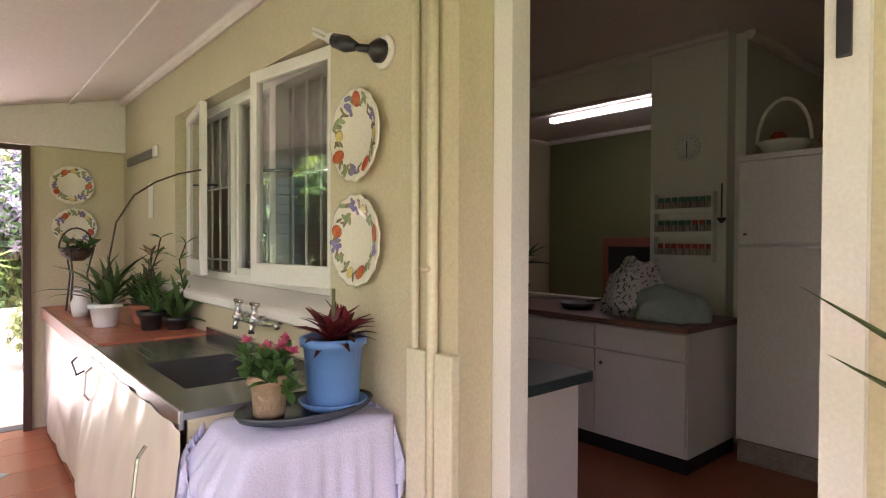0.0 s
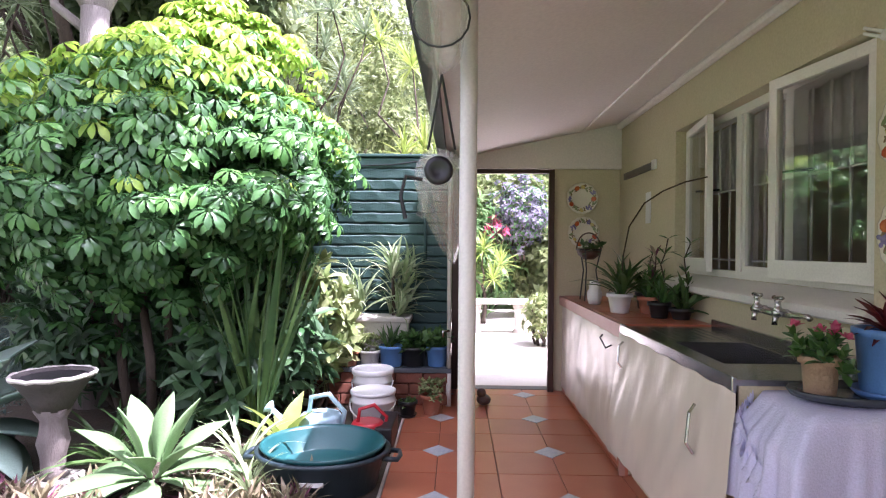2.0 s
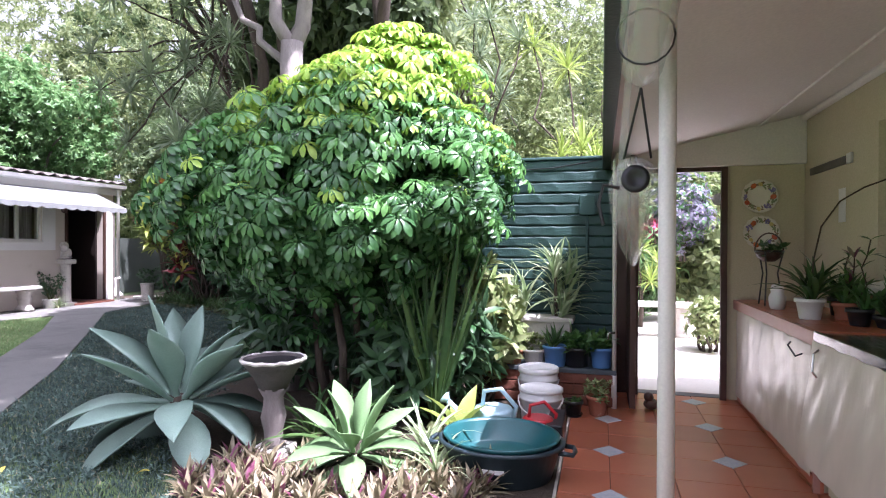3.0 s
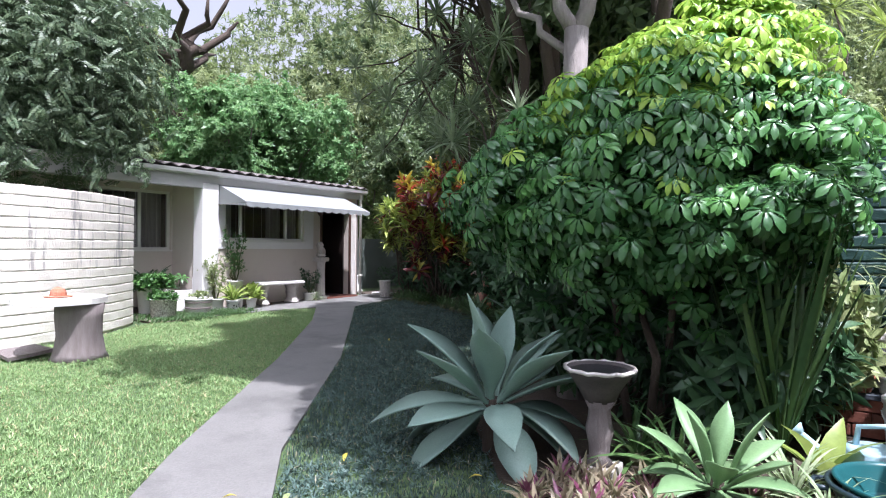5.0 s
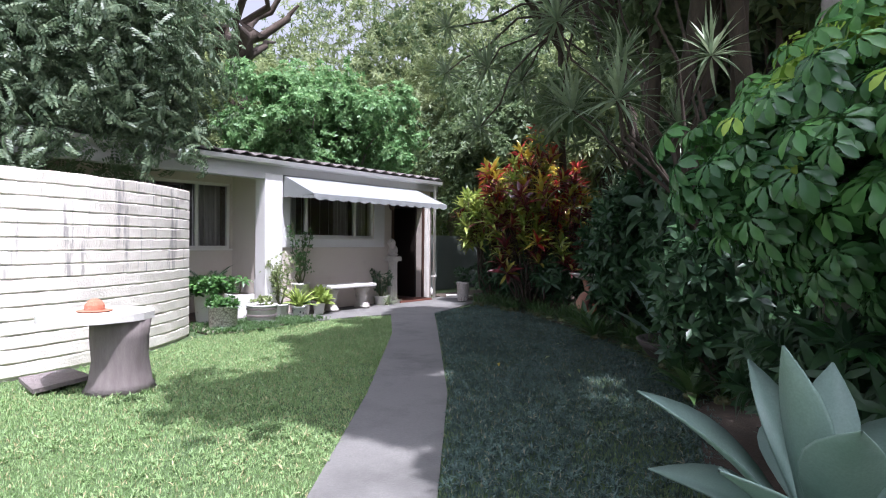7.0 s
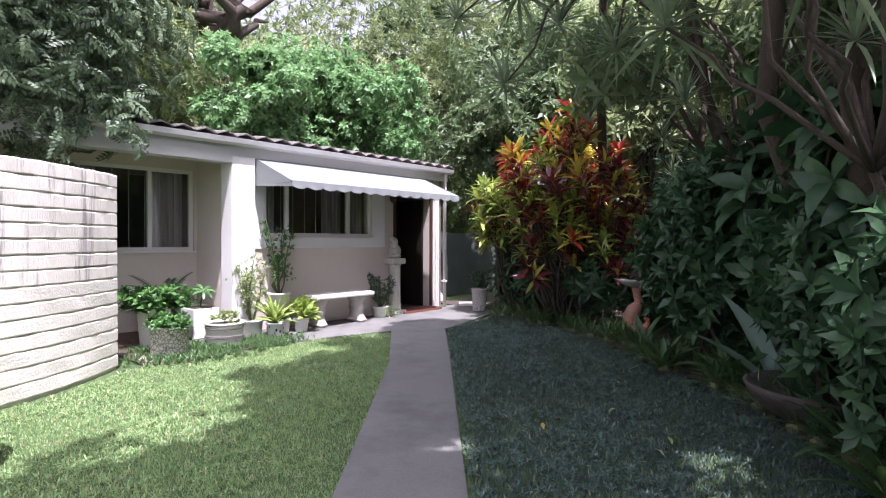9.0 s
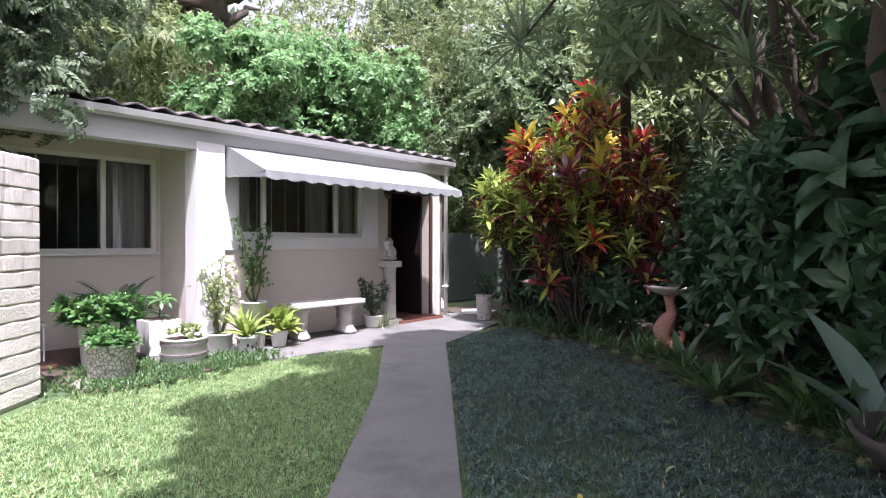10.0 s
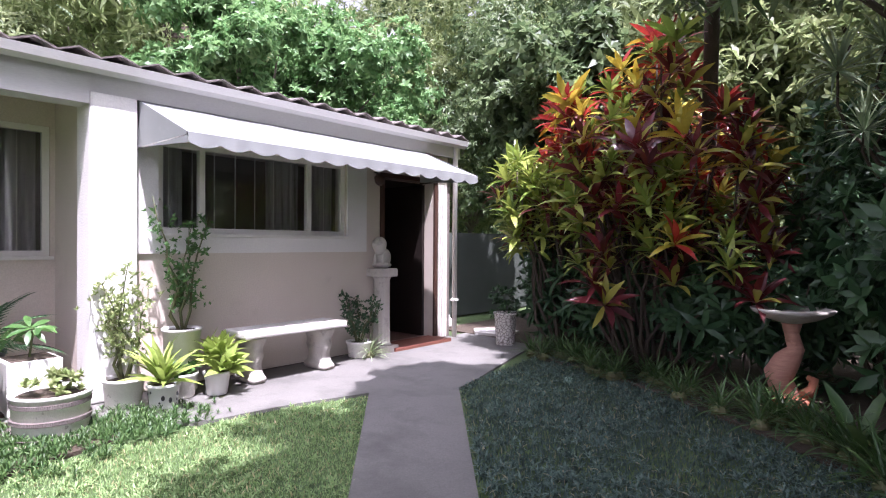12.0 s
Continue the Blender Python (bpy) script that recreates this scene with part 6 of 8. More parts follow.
RED_LID = surface("red_lid", (0.4, 0.03, 0.02), (0.45, 0.05, 0.03), 9, 60, 0.4, 0.05)
JAR = surface("spice_glass", (0.35, 0.29, 0.22), (0.5, 0.42, 0.32), 14, 60, 0.15, 0.02)
for k in range(3):
    for i in range(8):
        jar = thing("spice_jar", (3.865, 1.715 + i * 0.049, 1.242 + 0.16 * k), "small glass spice jar with a coloured lid", "jar", "spice jars on the rack")
        glass = part("glass", lathe([(0.017, 0), (0.019, 0.005), (0.019, 0.06), (0.014, 0.068)], 10), JAR, jar, smooth=True)
        part("lid", lathe([(0.018, 0.068), (0.018, 0.098), (0.016, 0.1)], 10), RED_LID if k == 0 or (k == 1 and i in (1, 2)) else GREEN_LID, glass)
ladle = thing("ladle", (3.885, 1.645, 1.5), "black ladle hanging on the wall", "ladle")
part("handle", tube([(0, 0, 0.02), (0, 0, 0.24)], 0.005, 6), BLACK, ladle)
part("bowl", lathe([(0.008, -0.02), (0.025, 0.0), (0.028, 0.015), (0.022, 0.015)], 12), BLACK, ladle, smooth=True)


def draped_mound(name, place, size, material, label, seed):
    bm = bmesh.new()
    bmesh.ops.create_icosphere(bm, subdivisions=4, radius=1)
    for v in bm.verts:
        a = math.atan2(v.co.y, v.co.x)
        low = 1 - max(0, v.co.z)
        fold = 1 + 0.2 * noise.noise(v.co * 1.8 + Vector((seed, 0, 0))) + low * 0.11 * math.sin(7 * a + 3 * noise.noise(v.co * 2 + Vector((seed, 5, 0)))) + 0.05 * noise.noise(v.co * 7)
        v.co = Vector((v.co.x * size[0], v.co.y * size[1], max(0, v.co.z) ** 0.8 * size[2])) * fold
        v.co.z = max(v.co.z, 0.0)
    ob = thing(name, place, label, "cloth")
    part("cloth", bm, material, ob, smooth=True)


draped_mound("draped_cover", (3.55, 2.06, 0.868), (0.18, 0.2, 0.36), surface("floral_cotton", (0.7, 0.67, 0.61), (0.62, 0.59, 0.54), 8, 120, 0.9, 0.3, stain=(0.12, 0.09, 0.1), stain_at=(0.53, 0.57), stain_scale=42), "floral cloth draped over an appliance", 1)
draped_mound("dish_cloth", (3.5, 1.8, 0.868), (0.2, 0.24, 0.2), surface("checked_green_cotton", (0.42, 0.52, 0.45), (0.33, 0.42, 0.37), 24, 120, 0.9, 0.3), "crumpled green checked dish cloth", 4)
kp = thing("frying_pan", (3.5, 2.5, 0.868), "black frying pan on the worktop", "pan")
part("pan", lathe([(0.1, 0), (0.13, 0.045), (0.126, 0.045), (0.1, 0.008)], 24), BLACK, kp, smooth=True)
part("handle", tube([(0.12, 0, 0.04), (0.28, -0.08, 0.06)], 0.01, 6), BLACK, kp)
hp = thing("kitchen_palm", (3.4, 3.0, 0.868), "dark palm-leaved pot plant in the kitchen", "potted plant")
part("pot", pot_mesh(0.08, 0.1, 0.16), BLACK, hp, smooth=True)
tuft(hp, "fronds", spray(10, SWORD, (5, 90)), 4, random.Random(3), (0, 0, 0.35), (0.05, 0.1), SHRUB_DARK, (0.8, 1.0))
cab = thing("glass_fronted_oven", (5.6, 3.2, 0.0), "brown glass-fronted wall oven beyond the opening", "oven")
part("case", box(0, -0.5, 0, 0.3, 0.5, 1.4, bevel=0.01), SOCLE, cab)
part("glass", box(-0.01, -0.42, 1.0, -0.002, 0.42, 1.3), BLACK, cab)
whole("strip_light", box(4.96, 2.7, 2.63, 5.04, 3.95, 2.68, bevel=0.005), light_material("fluorescent_glow", (1.0, 0.96, 0.86), 1.2), "lit fluorescent strip light on the ceiling", "lamp")

ob = thing("tall_pot_plant", (1.02, -0.12, 0), "tall pot plant with long pointed green leaves", "potted plant")
part("pot", pot_mesh(0.1, 0.13, 0.24), TERRACOTTA, ob, smooth=True)
part("stem", tube([(0, 0, 0.2), (0.01, 0.02, 1.05)], 0.012, 6), STEM, ob, smooth=True)
tuft(ob, "leaves", spray(14, blade(0.4, 0.04, 5, 0.25, 0.3, 0.4, 0.1, 0.03), (25, 85)), 2, random.Random(5), (0.0, 0.02, 1.05), (0.01, 0.04), STRAP, (0.8, 1.0))
for foot, tip in (((0.0, 0.0, 1.02), (-0.076, 0.361, 1.312)), ((0.0, 0.02, 1.0), (-0.055, 0.335, 1.215))):
    along = (Vector(tip) - Vector(foot)).normalized()
    side = along.cross(Vector((0, 0, 1))).normalized()
    up = side.cross(along)
    turn = np.array([[side.x, along.x, up.x], [side.y, along.y, up.y], [side.z, along.z, up.z]])
    scatter("long_leaf", blade((Vector(tip) - Vector(foot)).length, 0.05, 6, 0.06, 0.5, 0.4, 0.0, 0.02), [foot], [turn], [1.0], [STRAP], None, ob)


# ---- green wall corner ----
planter = thing("brick_planter", (0, 0, 0), "low red brick ledge holding pot plants", "planter")
part("core", box(-1.58, 4.46, -0.02, -0.46, 4.97, 0.27), SOCLE, planter)
part("slab", box(-1.6, 4.39, 0.272, -0.45, 4.972, 0.31, bevel=0.006), surface("slate_slab", (0.06, 0.075, 0.09), (0.09, 0.1, 0.115), 5, 60, 0.6, 0.3), planter, "dark slate slab on top")
mesh = None
for r in range(3):
    for i in range(5 if r % 2 == 0 else 4):
        x = -1.47 + i * 0.226 + (0.113 if r % 2 else 0)
        if mesh is None:
            b = to_object("brick", box(-0.108, -0.03, -0.04, 0.108, 0.03, 0.04, bevel=0.005), SOCLE)
            mesh = b.data
        else:
            b = new("brick", mesh)
        b.location, b.parent = (x, 4.432, 0.05 + r * 0.089), planter

meter = thing("meter_box", (-0.7, 4.965, 1.7), "small green-painted electrical box on the wall", "box")
part("case", box(-0.07, -0.05, -0.09, 0.07, 0.0, 0.09, bevel=0.008), GREEN_BRICK, meter)
part("conduit", tube([(0.0, -0.02, -0.09), (0.0, -0.02, -0.5), (-0.02, -0.02, -0.55)], 0.014, 8), GREEN_JOINT, meter, smooth=True)
wire = thing("wall_cable", (-1.6, 4.95, 2.08), "thin dark cable slung along the wall", "cable")
part("cable", tube([(0, 0, 0), (0.3, 0, -0.04), (0.6, 0, -0.03), (0.95, 0, 0.02), (1.1, 0, 0.06)], 0.005, 6), BLACK, wire)

trough = thing("stone_trough", (-1.1, 4.74, 0.31), "weathered stone trough of spider plants", "trough")
part("leg", box(-0.12, -0.08, 0, 0.12, 0.08, 0.2, bevel=0.01), STONE, trough)
part("basin", box(-0.27, -0.13, 0.2, 0.27, 0.13, 0.36, bevel=0.02), STONE, trough)
part("rim", box(-0.3, -0.155, 0.345, 0.3, 0.155, 0.39, bevel=0.015), STONE, trough)
tuft(trough, "spider_leaves", spray(16, ARCH, (5, 80)), 9, random.Random(2), (-0.06, 0, 0.41), (0.24, 0.05), SPIDER, (0.8, 1.3))
tuft(trough, "tall_leaves", spray(16, blade(0.5, 0.03, 5, 1.0, 0.3, 0.35, 0.4, 0.05), (5, 80)), 4, random.Random(7), (0.14, 0, 0.74), (0.12, 0.08), SPIDER, (0.85, 1.15))
part("stem", tube([(0.14, 0, 0.36), (0.13, 0, 0.75)], 0.016, 6), DARK_BARK, trough)

for k, (x, y, z, dims, mat, leafset, n, sp, lab) in enumerate([
        (-0.95, 4.5, 0.31, (0.085, 0.1, 0.17), BLUE, (spray(12, SWORD, (5, 70)), STRAP, (0.6, 0.9)), 2, 0.03, "aloe in a blue pot on the ledge"),
        (-0.77, 4.52, 0.31, (0.09, 0.105, 0.16), BLACK, (spray(9, OVAL, (10, 95)), POT_GREEN, (0.9, 1.3)), 22, 0.11, "leafy herb in a black pot on the ledge"),
        (-0.57, 4.52, 0.31, (0.075, 0.095, 0.17), BLUE, (spray(9, OVAL, (10, 100)), POT_GREEN, (0.9, 1.4)), 22, 0.12, "trailing plant in a blue pot on the ledge"),
        (-1.13, 4.5, 0.31, (0.07, 0.085, 0.13), PAINTED_POT, (spray(10, OVAL, (10, 100)), VARIEGATED, (0.6, 0.9)), 22, 0.08, "cream-leaved plant in a pale pot"),
        (-1.32, 4.5, 0.31, (0.08, 0.1, 0.12), TERRACOTTA, (spray(9, blade(0.12, 0.035, 3, 0.4, 0.2, 0.45, 0.2, 0.08), (10, 100)), VARIEGATED, (0.9, 1.3)), 16, 0.1, "leafy flowering plant in a terracotta pot"),
        (-0.6, 4.2, 0.0, (0.06, 0.08, 0.15), TERRACOTTA, (spray(10, OVAL, (10, 100)), VARIEGATED, (0.5, 0.8)), 26, 0.1, "pale flowering plant in a terracotta pot"),
        (-0.78, 4.12, 0.0, (0.055, 0.07, 0.11), BLACK, (spray(8, OVAL, (10, 90)), POT_GREEN, (0.5, 0.8)), 10, 0.05, "small plant in a black pot and saucer")]):
    ob, top, rng = potted("potted_plant", (x, y, z), dims, mat, lab, 40 + k, "", "pots on and by the brick ledge", BLACK if k == 6 else None)
    tuft(ob, "leaves", leafset[0], n, rng, (0, 0, top + (0.06 if sp > 0.05 else 0.0)), (sp, 0.07 if sp > 0.05 else 0.01), leafset[1], leafset[2])
    if k == 4:
        tuft(ob, "blossoms", spray(12, blade(0.03, 0.022, 2, 0.2, 0.2, 0.5, 0.2, 0.3), (0, 100)), 5, rng, (0, 0, top + 0.2), (0.09, 0.03), ORANGE_BLOOM)


def bucket(place, r, h, label, lid):
    ob = thing("bucket", place, label, "bucket", "white plastic buckets")
    body = [(r * 0.86, 0), (r * 0.88, 0.01), (r * 0.97, h * 0.72), (r * 1.03, h * 0.73), (r * 1.03, h * 0.79), (r * 0.99, h * 0.8), (r, h)]
    part("body", lathe(body + [(r * 0.96, h), (r * 0.9, h * 0.9)], 32), WHITE_PLASTIC, ob, smooth=True)
    if lid:
        part("lid", lathe([(r * 1.06, h - 0.03), (r * 1.07, h + 0.004), (r * 0.98, h + 0.012), (r * 0.96, h + 0.004), (r * 0.5, h + 0.005)], 32), WHITE_PLASTIC, ob, smooth=True)
    else:
        part("lid", lathe([(r * 1.04, h - 0.02), (r * 1.05, h), (r * 0.97, h + 0.004), (r * 0.94, h - 0.006)], 32), WHITE_PLASTIC, ob, smooth=True)
    pts = [(r * 1.05 * math.cos(a), r * 1.05 * math.sin(a) - 0.02 * math.sin(2 * a), h * 0.76 - 0.1 * abs(math.sin(a))) for a in [math.pi + math.pi * i / 12 for i in range(13)]]
    part("handle", tube(pts, 0.006, 6), WHITE_PLASTIC, ob, smooth=True)
    return ob


bucket((-1.05, 4.12, 0), 0.15, 0.36, "white plastic bucket with a lid", True)
bucket((-1.0, 3.8, 0), 0.155, 0.28, "white plastic bucket with a wire handle", False)
tubs = thing("washing_tub", (-1.13, 2.83, -0.006), "large oval dark teal plastic tub", "tub")


def oval(profile, sx, sy, steps=40):
    return shift(lathe(profile, steps), Matrix.Diagonal((sx, sy, 1, 1)))


DARK_TUB = surface("dark_tub_plastic", (0.02, 0.035, 0.045), (0.03, 0.05, 0.06), 4, 120, 0.4, 0.05)
part("outer_tub", oval([(0.78, 0), (0.82, 0.01), (0.97, 0.19), (1.04, 0.195), (1.05, 0.215), (0.98, 0.217), (0.95, 0.2), (0.8, 0.03)], 0.35, 0.29), DARK_TUB, tubs, "dark outer tub", True)
part("inner_tub", shift(oval([(0.7, 0.09), (0.9, 0.2), (0.97, 0.218), (1.0, 0.235), (0.96, 0.24), (0.92, 0.22), (0.72, 0.12), (0.7, 0.115)], 0.34, 0.28), pose(0, 0.0, 0.01, 2, 0, 0)), TEAL, tubs, "teal inner tub", True)
for s in (-1, 1):
    part("handle", tube([(s * 0.33, -0.07, 0.18), (s * 0.41, -0.065, 0.175), (s * 0.42, 0.0, 0.175), (s * 0.41, 0.065, 0.175), (s * 0.33, 0.07, 0.18)], 0.014, 8), DARK_TUB, tubs, smooth=True)
part("maker_label", box(-0.06, -0.268, 0.1, 0.06, -0.256, 0.122), WHITE_PLASTIC, tubs, "small white label strip")


def watering_can(place, turn, material, label, size):
    ob = thing("watering_can", place, label, "watering can", "", "", turn)
    s = size
    part("body", lathe([(0.1 * s, 0), (0.105 * s, 0.01), (0.1 * s, 0.15 * s), (0.09 * s, 0.165 * s), (0.07 * s, 0.165 * s)], 24), material, ob, smooth=True)
    part("spout", tube([(0.09 * s, 0, 0.04 * s), (0.17 * s, 0, 0.1 * s), (0.26 * s, 0, 0.17 * s)], [0.025 * s, 0.018 * s, 0.013 * s], 10), material, ob, smooth=True)
    part("rose", shift(lathe([(0.012 * s, 0), (0.035 * s, 0.03 * s), (0.03 * s, 0.034 * s)], 14), pose(0.25 * s, 0, 0.165 * s, 0, 55, 0)), material, ob, smooth=True)
    part("handle", tube([(0.06 * s, 0, 0.16 * s), (0.05 * s, 0, 0.24 * s), (-0.04 * s, 0, 0.26 * s), (-0.12 * s, 0, 0.18 * s), (-0.1 * s, 0, 0.08 * s)], 0.012 * s, 8), material, ob, smooth=True)
    return ob


watering_can((-0.98, 3.42, 0), 200, surface("red_plastic", (0.5, 0.02, 0.03), (0.45, 0.03, 0.035), 5, 90, 0.3, 0.03), "small red plastic watering can", 1.05)
watering_can((-1.28, 3.4, 0), 170, surface("pale_blue_plastic", (0.35, 0.5, 0.56), (0.3, 0.45, 0.52), 5, 90, 0.35, 0.03), "pale blue plastic watering can", 1.35)
basin = thing("black_crate", (-0.86, 3.5, 0), "black plastic crate beside the buckets", "crate")
bm = box(-0.06, -0.2, 0, 0.05, 0.2, 0.16, bevel=0.01)
part("crate", bm, BLACK, basin)

# ---- planting round the schefflera ----
def strap_clump(name, place, n, length, width, material, label, seed, spread=(4, 40), bend=0.35):
    ob = plant(name, place, label, "plant")
    rng = random.Random(seed)
    template = spray(n, blade(length, width, 6, bend, 0.3, 0.45, 0.1, 0.04), spread, rng)
    scatter("leaves", template, [(0, 0, 0)], rotations(rng, 1, None, (0, 1), (0, 1)), [1.0], [material], None, ob)
    part("base", lathe([(0.06, -0.02), (0.07, 0.02), (0.04, 0.06)], 10), STEM, ob)
    return ob


strap_clump("flax_clump", (-1.72, 3.5, 0), 30, 1.45, 0.045, STRAP, "tall clump of stiff strap leaves", 3, (2, 20), 0.12)
strap_clump("flax_clump", (-1.95, 3.65, 0), 24, 1.3, 0.045, STRAP, "tall clump of stiff strap leaves", 4, (2, 24), 0.15)
strap_clump("lime_anthurium", (-1.5, 3.3, 0), 11, 0.4, 0.12, LIME, "lime plant with broad sunlit leaves", 5, (15, 70), 0.5)
strap_clump("spider_clump", (-1.62, 2.95, 0), 60, 0.42, 0.02, SPIDER, "clump of pale arching grass leaves", 6, (5, 85), 0.8)
strap_clump("spider_clump", (-1.45, 2.6, 0), 50, 0.36, 0.02, SPIDER, "clump of pale arching grass leaves", 7, (5, 88), 0.8)
strap_clump("strap_lily", (-2.2, 2.95, 0), 30, 0.55, 0.03, STRAP, "dark arching strap-leaved lily", 8, (8, 85), 0.7)
strap_clump("strap_lily", (-2.45, 3.05, 0), 30, 0.5, 0.03, STRAP, "dark arching strap-leaved lily", 9, (8, 85), 0.7)
shrub((-1.55, 4.3, 0), "variegated shrub against the green wall", (0.35, 0.3, 1.3), 120, blade(0.16, 0.06, 3, 0.4, 0.2, 0.45, 0.1, 0.1), VARIEGATED, 93, "variegated_shrub")
rng = random.Random(12)
spots = []
while len(spots) < 190:
    x, y = rng.uniform(-2.75, -1.15), rng.uniform(1.98, 2.75)
    if (x + 1.93) ** 2 + (y - 2.56) ** 2 < 0.03 or (x < -2.3 and y > 2.6):
        continue
    spots.append((x, y, 0.0))
ob = scatter("bedding_plants", spray(13, blade(0.17, 0.035, 3, 0.3, 0.4, 0.4, 0.15, 0.06), (10, 82)), spots, rotations(rng, len(spots), None, (-8, 8), (-8, 8)), [rng.uniform(0.6, 1.1) for _ in spots], [RHOEO])
tagged(ob, "low purple and cream striped bedding plants", "plants", "", "stuff")

# bird bath among the agaves
bath = thing("bird_bath", (-2.58, 2.76, 0), "weathered stone bird bath on a figured stem", "bird bath")
part("foot", box(-0.11, -0.11, -0.02, 0.11, 0.11, 0.05, bevel=0.015), STONE, bath)
part("stem", lathe([(0.085, 0.05), (0.06, 0.09), (0.065, 0.16), (0.085, 0.24), (0.07, 0.31), (0.065, 0.36), (0.1, 0.42)], 20, flutes=7, depth=0.16), GREY_TRUNK, bath, smooth=True)
# Bowl stone is stained, and darkened further for shade under the bush.
part("bowl", lathe([(0.085, 0.41), (0.12, 0.48), (0.17, 0.555), (0.2, 0.585), (0.2, 0.605), (0.18, 0.607), (0.15, 0.58), (0.05, 0.57)], 32), surface("shade_darkened_stone", (0.1, 0.085, 0.08), (0.045, 0.04, 0.036), 6, 60, 0.9, 0.6), bath, smooth=True)
# Thin dark disc that covers the floor of the bowl.
part("water", lathe([(0.165, 0.585), (0.165, 0.59)], 24), BLACK, bath, "dark disc in the bowl")
part("pale_rim", tube([(0.197 * math.cos(math.tau * i / 32), 0.197 * math.sin(math.tau * i / 32), 0.6 + 0.004 * math.sin(i * 2.3)) for i in range(33)], 0.012, 8), STONE, bath, "pale worn rim", True)

# ---- the white curved wall and the cement table ----
def brick_run(parent, along, courses, length, height, depth, material, other=None, other_z=99, seed=0, first=None):
    """Rough bricks as pieces; along(s) gives place and turn at s metres of the run."""
    rng = random.Random(seed)
    meshes = []
    for v in range(4):
        bm = bmesh.new()
        shape = [(0, 0.003), (depth - 0.008, 0.003), (depth, 0.014), (depth, height - 0.016), (depth - 0.008, height - 0.004), (0, height - 0.004)]
        rings = [[bm.verts.new((-length / 2 + length * i / 4, y, z)) for y, z in shape] for i in range(5)]
        for a, b in zip(rings, rings[1:]):
            for i in range(6):
                bm.faces.new((a[i], a[(i + 1) % 6], b[(i + 1) % 6], b[i]))
        bm.faces.new(rings[0][::-1])
        bm.faces.new(rings[-1])
        bmesh.ops.recalc_face_normals(bm, faces=bm.faces)
        for q in bm.verts:
            fade = 1 - (2 * abs(q.co.x) / length) ** 4
            q.co.y += fade * noise.noise(q.co * 9 + Vector((v * 5, seed, 0))) * 0.009
            q.co.z += fade * noise.noise(q.co * 6 + Vector((v * 3, seed, 9))) * 0.011
        meshes.append(bm)
    data = [[], []]
    for bm in meshes:
        for k, mat in enumerate((material, other or material)):
            me = bpy.data.meshes.new("brick")
            bm.to_mesh(me)
            me.materials.append(mat)
            data[k].append(me)
        bm.free()
    total = along(None)
    for c in range(courses):
        s, wide = (0.25 * length, 0.5) if c % 2 else (0.5 * length, 1.0)
        while s < total:
            (x, y), turn = along(s)
            b = new("brick", data[1 if c * height > other_z else 0][rng.randrange(4)])
            b.matrix_basis = pose(x, y, c * height, 0, 0, turn) @ Matrix.Diagonal((wide, 1, 1, 1))
            b.parent = parent
            s, wide = s + length * (0.5 + wide / 2), 1.0
    return parent


CC, CR = (-13.7, 1.35), 4.15
A0, A1 = math.radians(-38), math.radians(47)


def arc(s):
    if s is None:
        return CR * (A1 - A0)
    a = A1 - s / CR
    return (CC[0] + (CR - 0.05) * math.cos(a), CC[1] + (CR - 0.05) * math.sin(a)), math.degrees(a) - 90


bm = bmesh.new()
n = 40
inner = [[bm.verts.new((CC[0] + r * math.cos(A0 + (A1 - A0) * i / n), CC[1] + r * math.sin(A0 + (A1 - A0) * i / n), z)) for r, z in ((CR - 0.2, -0.05), (CR - 0.02, -0.05), (CR - 0.02, 1.99), (CR - 0.2, 1.99))] for i in range(n + 1)]
for a, b in zip(inner, inner[1:]):
    for k in range(4):
        bm.faces.new((a[k], a[(k + 1) % 4], b[(k + 1) % 4], b[k]))
bm.faces.new(inner[0])
bm.faces.new(inner[-1])
curved = structure("wall_curved", bm, WHITE_JOINT, "curved whitewashed rough brick garden wall", "wall")
brick_run(curved, arc, 15, 0.32, 0.1333, 0.05, WHITE_BRICK, STREAKY, 0.85, 5)

stone_table = thing("cement_table", (-8.55, 2.58, 0), "cement trunk table with a broken white slab top", "table")
bm = lathe([(0.3, -0.02), (0.26, 0.05), (0.235, 0.25), (0.24, 0.45), (0.255, 0.61)], 24)
for v in bm.verts:
    v.co.x += 0.02 * noise.noise(v.co * 4)
    v.co.y += 0.02 * noise.noise(v.co * 4 + Vector((7, 0, 0)))
part("trunk", bm, GREY_TRUNK, stone_table, "grey cement tree-trunk base", True)
rng = random.Random(3)
outline = [((0.42 + rng.uniform(-0.03, 0.03)) * math.cos(a) - 0.12, (0.46 + rng.uniform(-0.04, 0.04)) * math.sin(a) - 0.13) for a in [math.tau * i / 22 for i in range(22)]]
part("slab", slab(outline, 0.61, 0.675), BENCH_TOP, stone_table, "pale broken slab top")
lantern = thing("clay_house_ornament", (-8.7, 2.42, 0.675), "small red clay house ornament on a dish", "ornament")
part("dish", lathe([(0.13, 0), (0.15, 0.012), (0.14, 0.016)], 20), TERRACOTTA, lantern)
part("house", lathe([(0.085, 0.014), (0.08, 0.06), (0.06, 0.095), (0.02, 0.115)], 12), TERRACOTTA, lantern)
lean = thing("fallen_slab", (-9.05, 2.2, 0), "dark flat slab lying in the grass", "slab")
part("slab", shift(slab([(0.25, -0.22), (0.2, 0.25), (-0.2, 0.2), (-0.22, -0.2)], 0.0, 0.04), pose(0, 0, 0.03, 4, 3, 0)), GREY_TRUNK, lean)

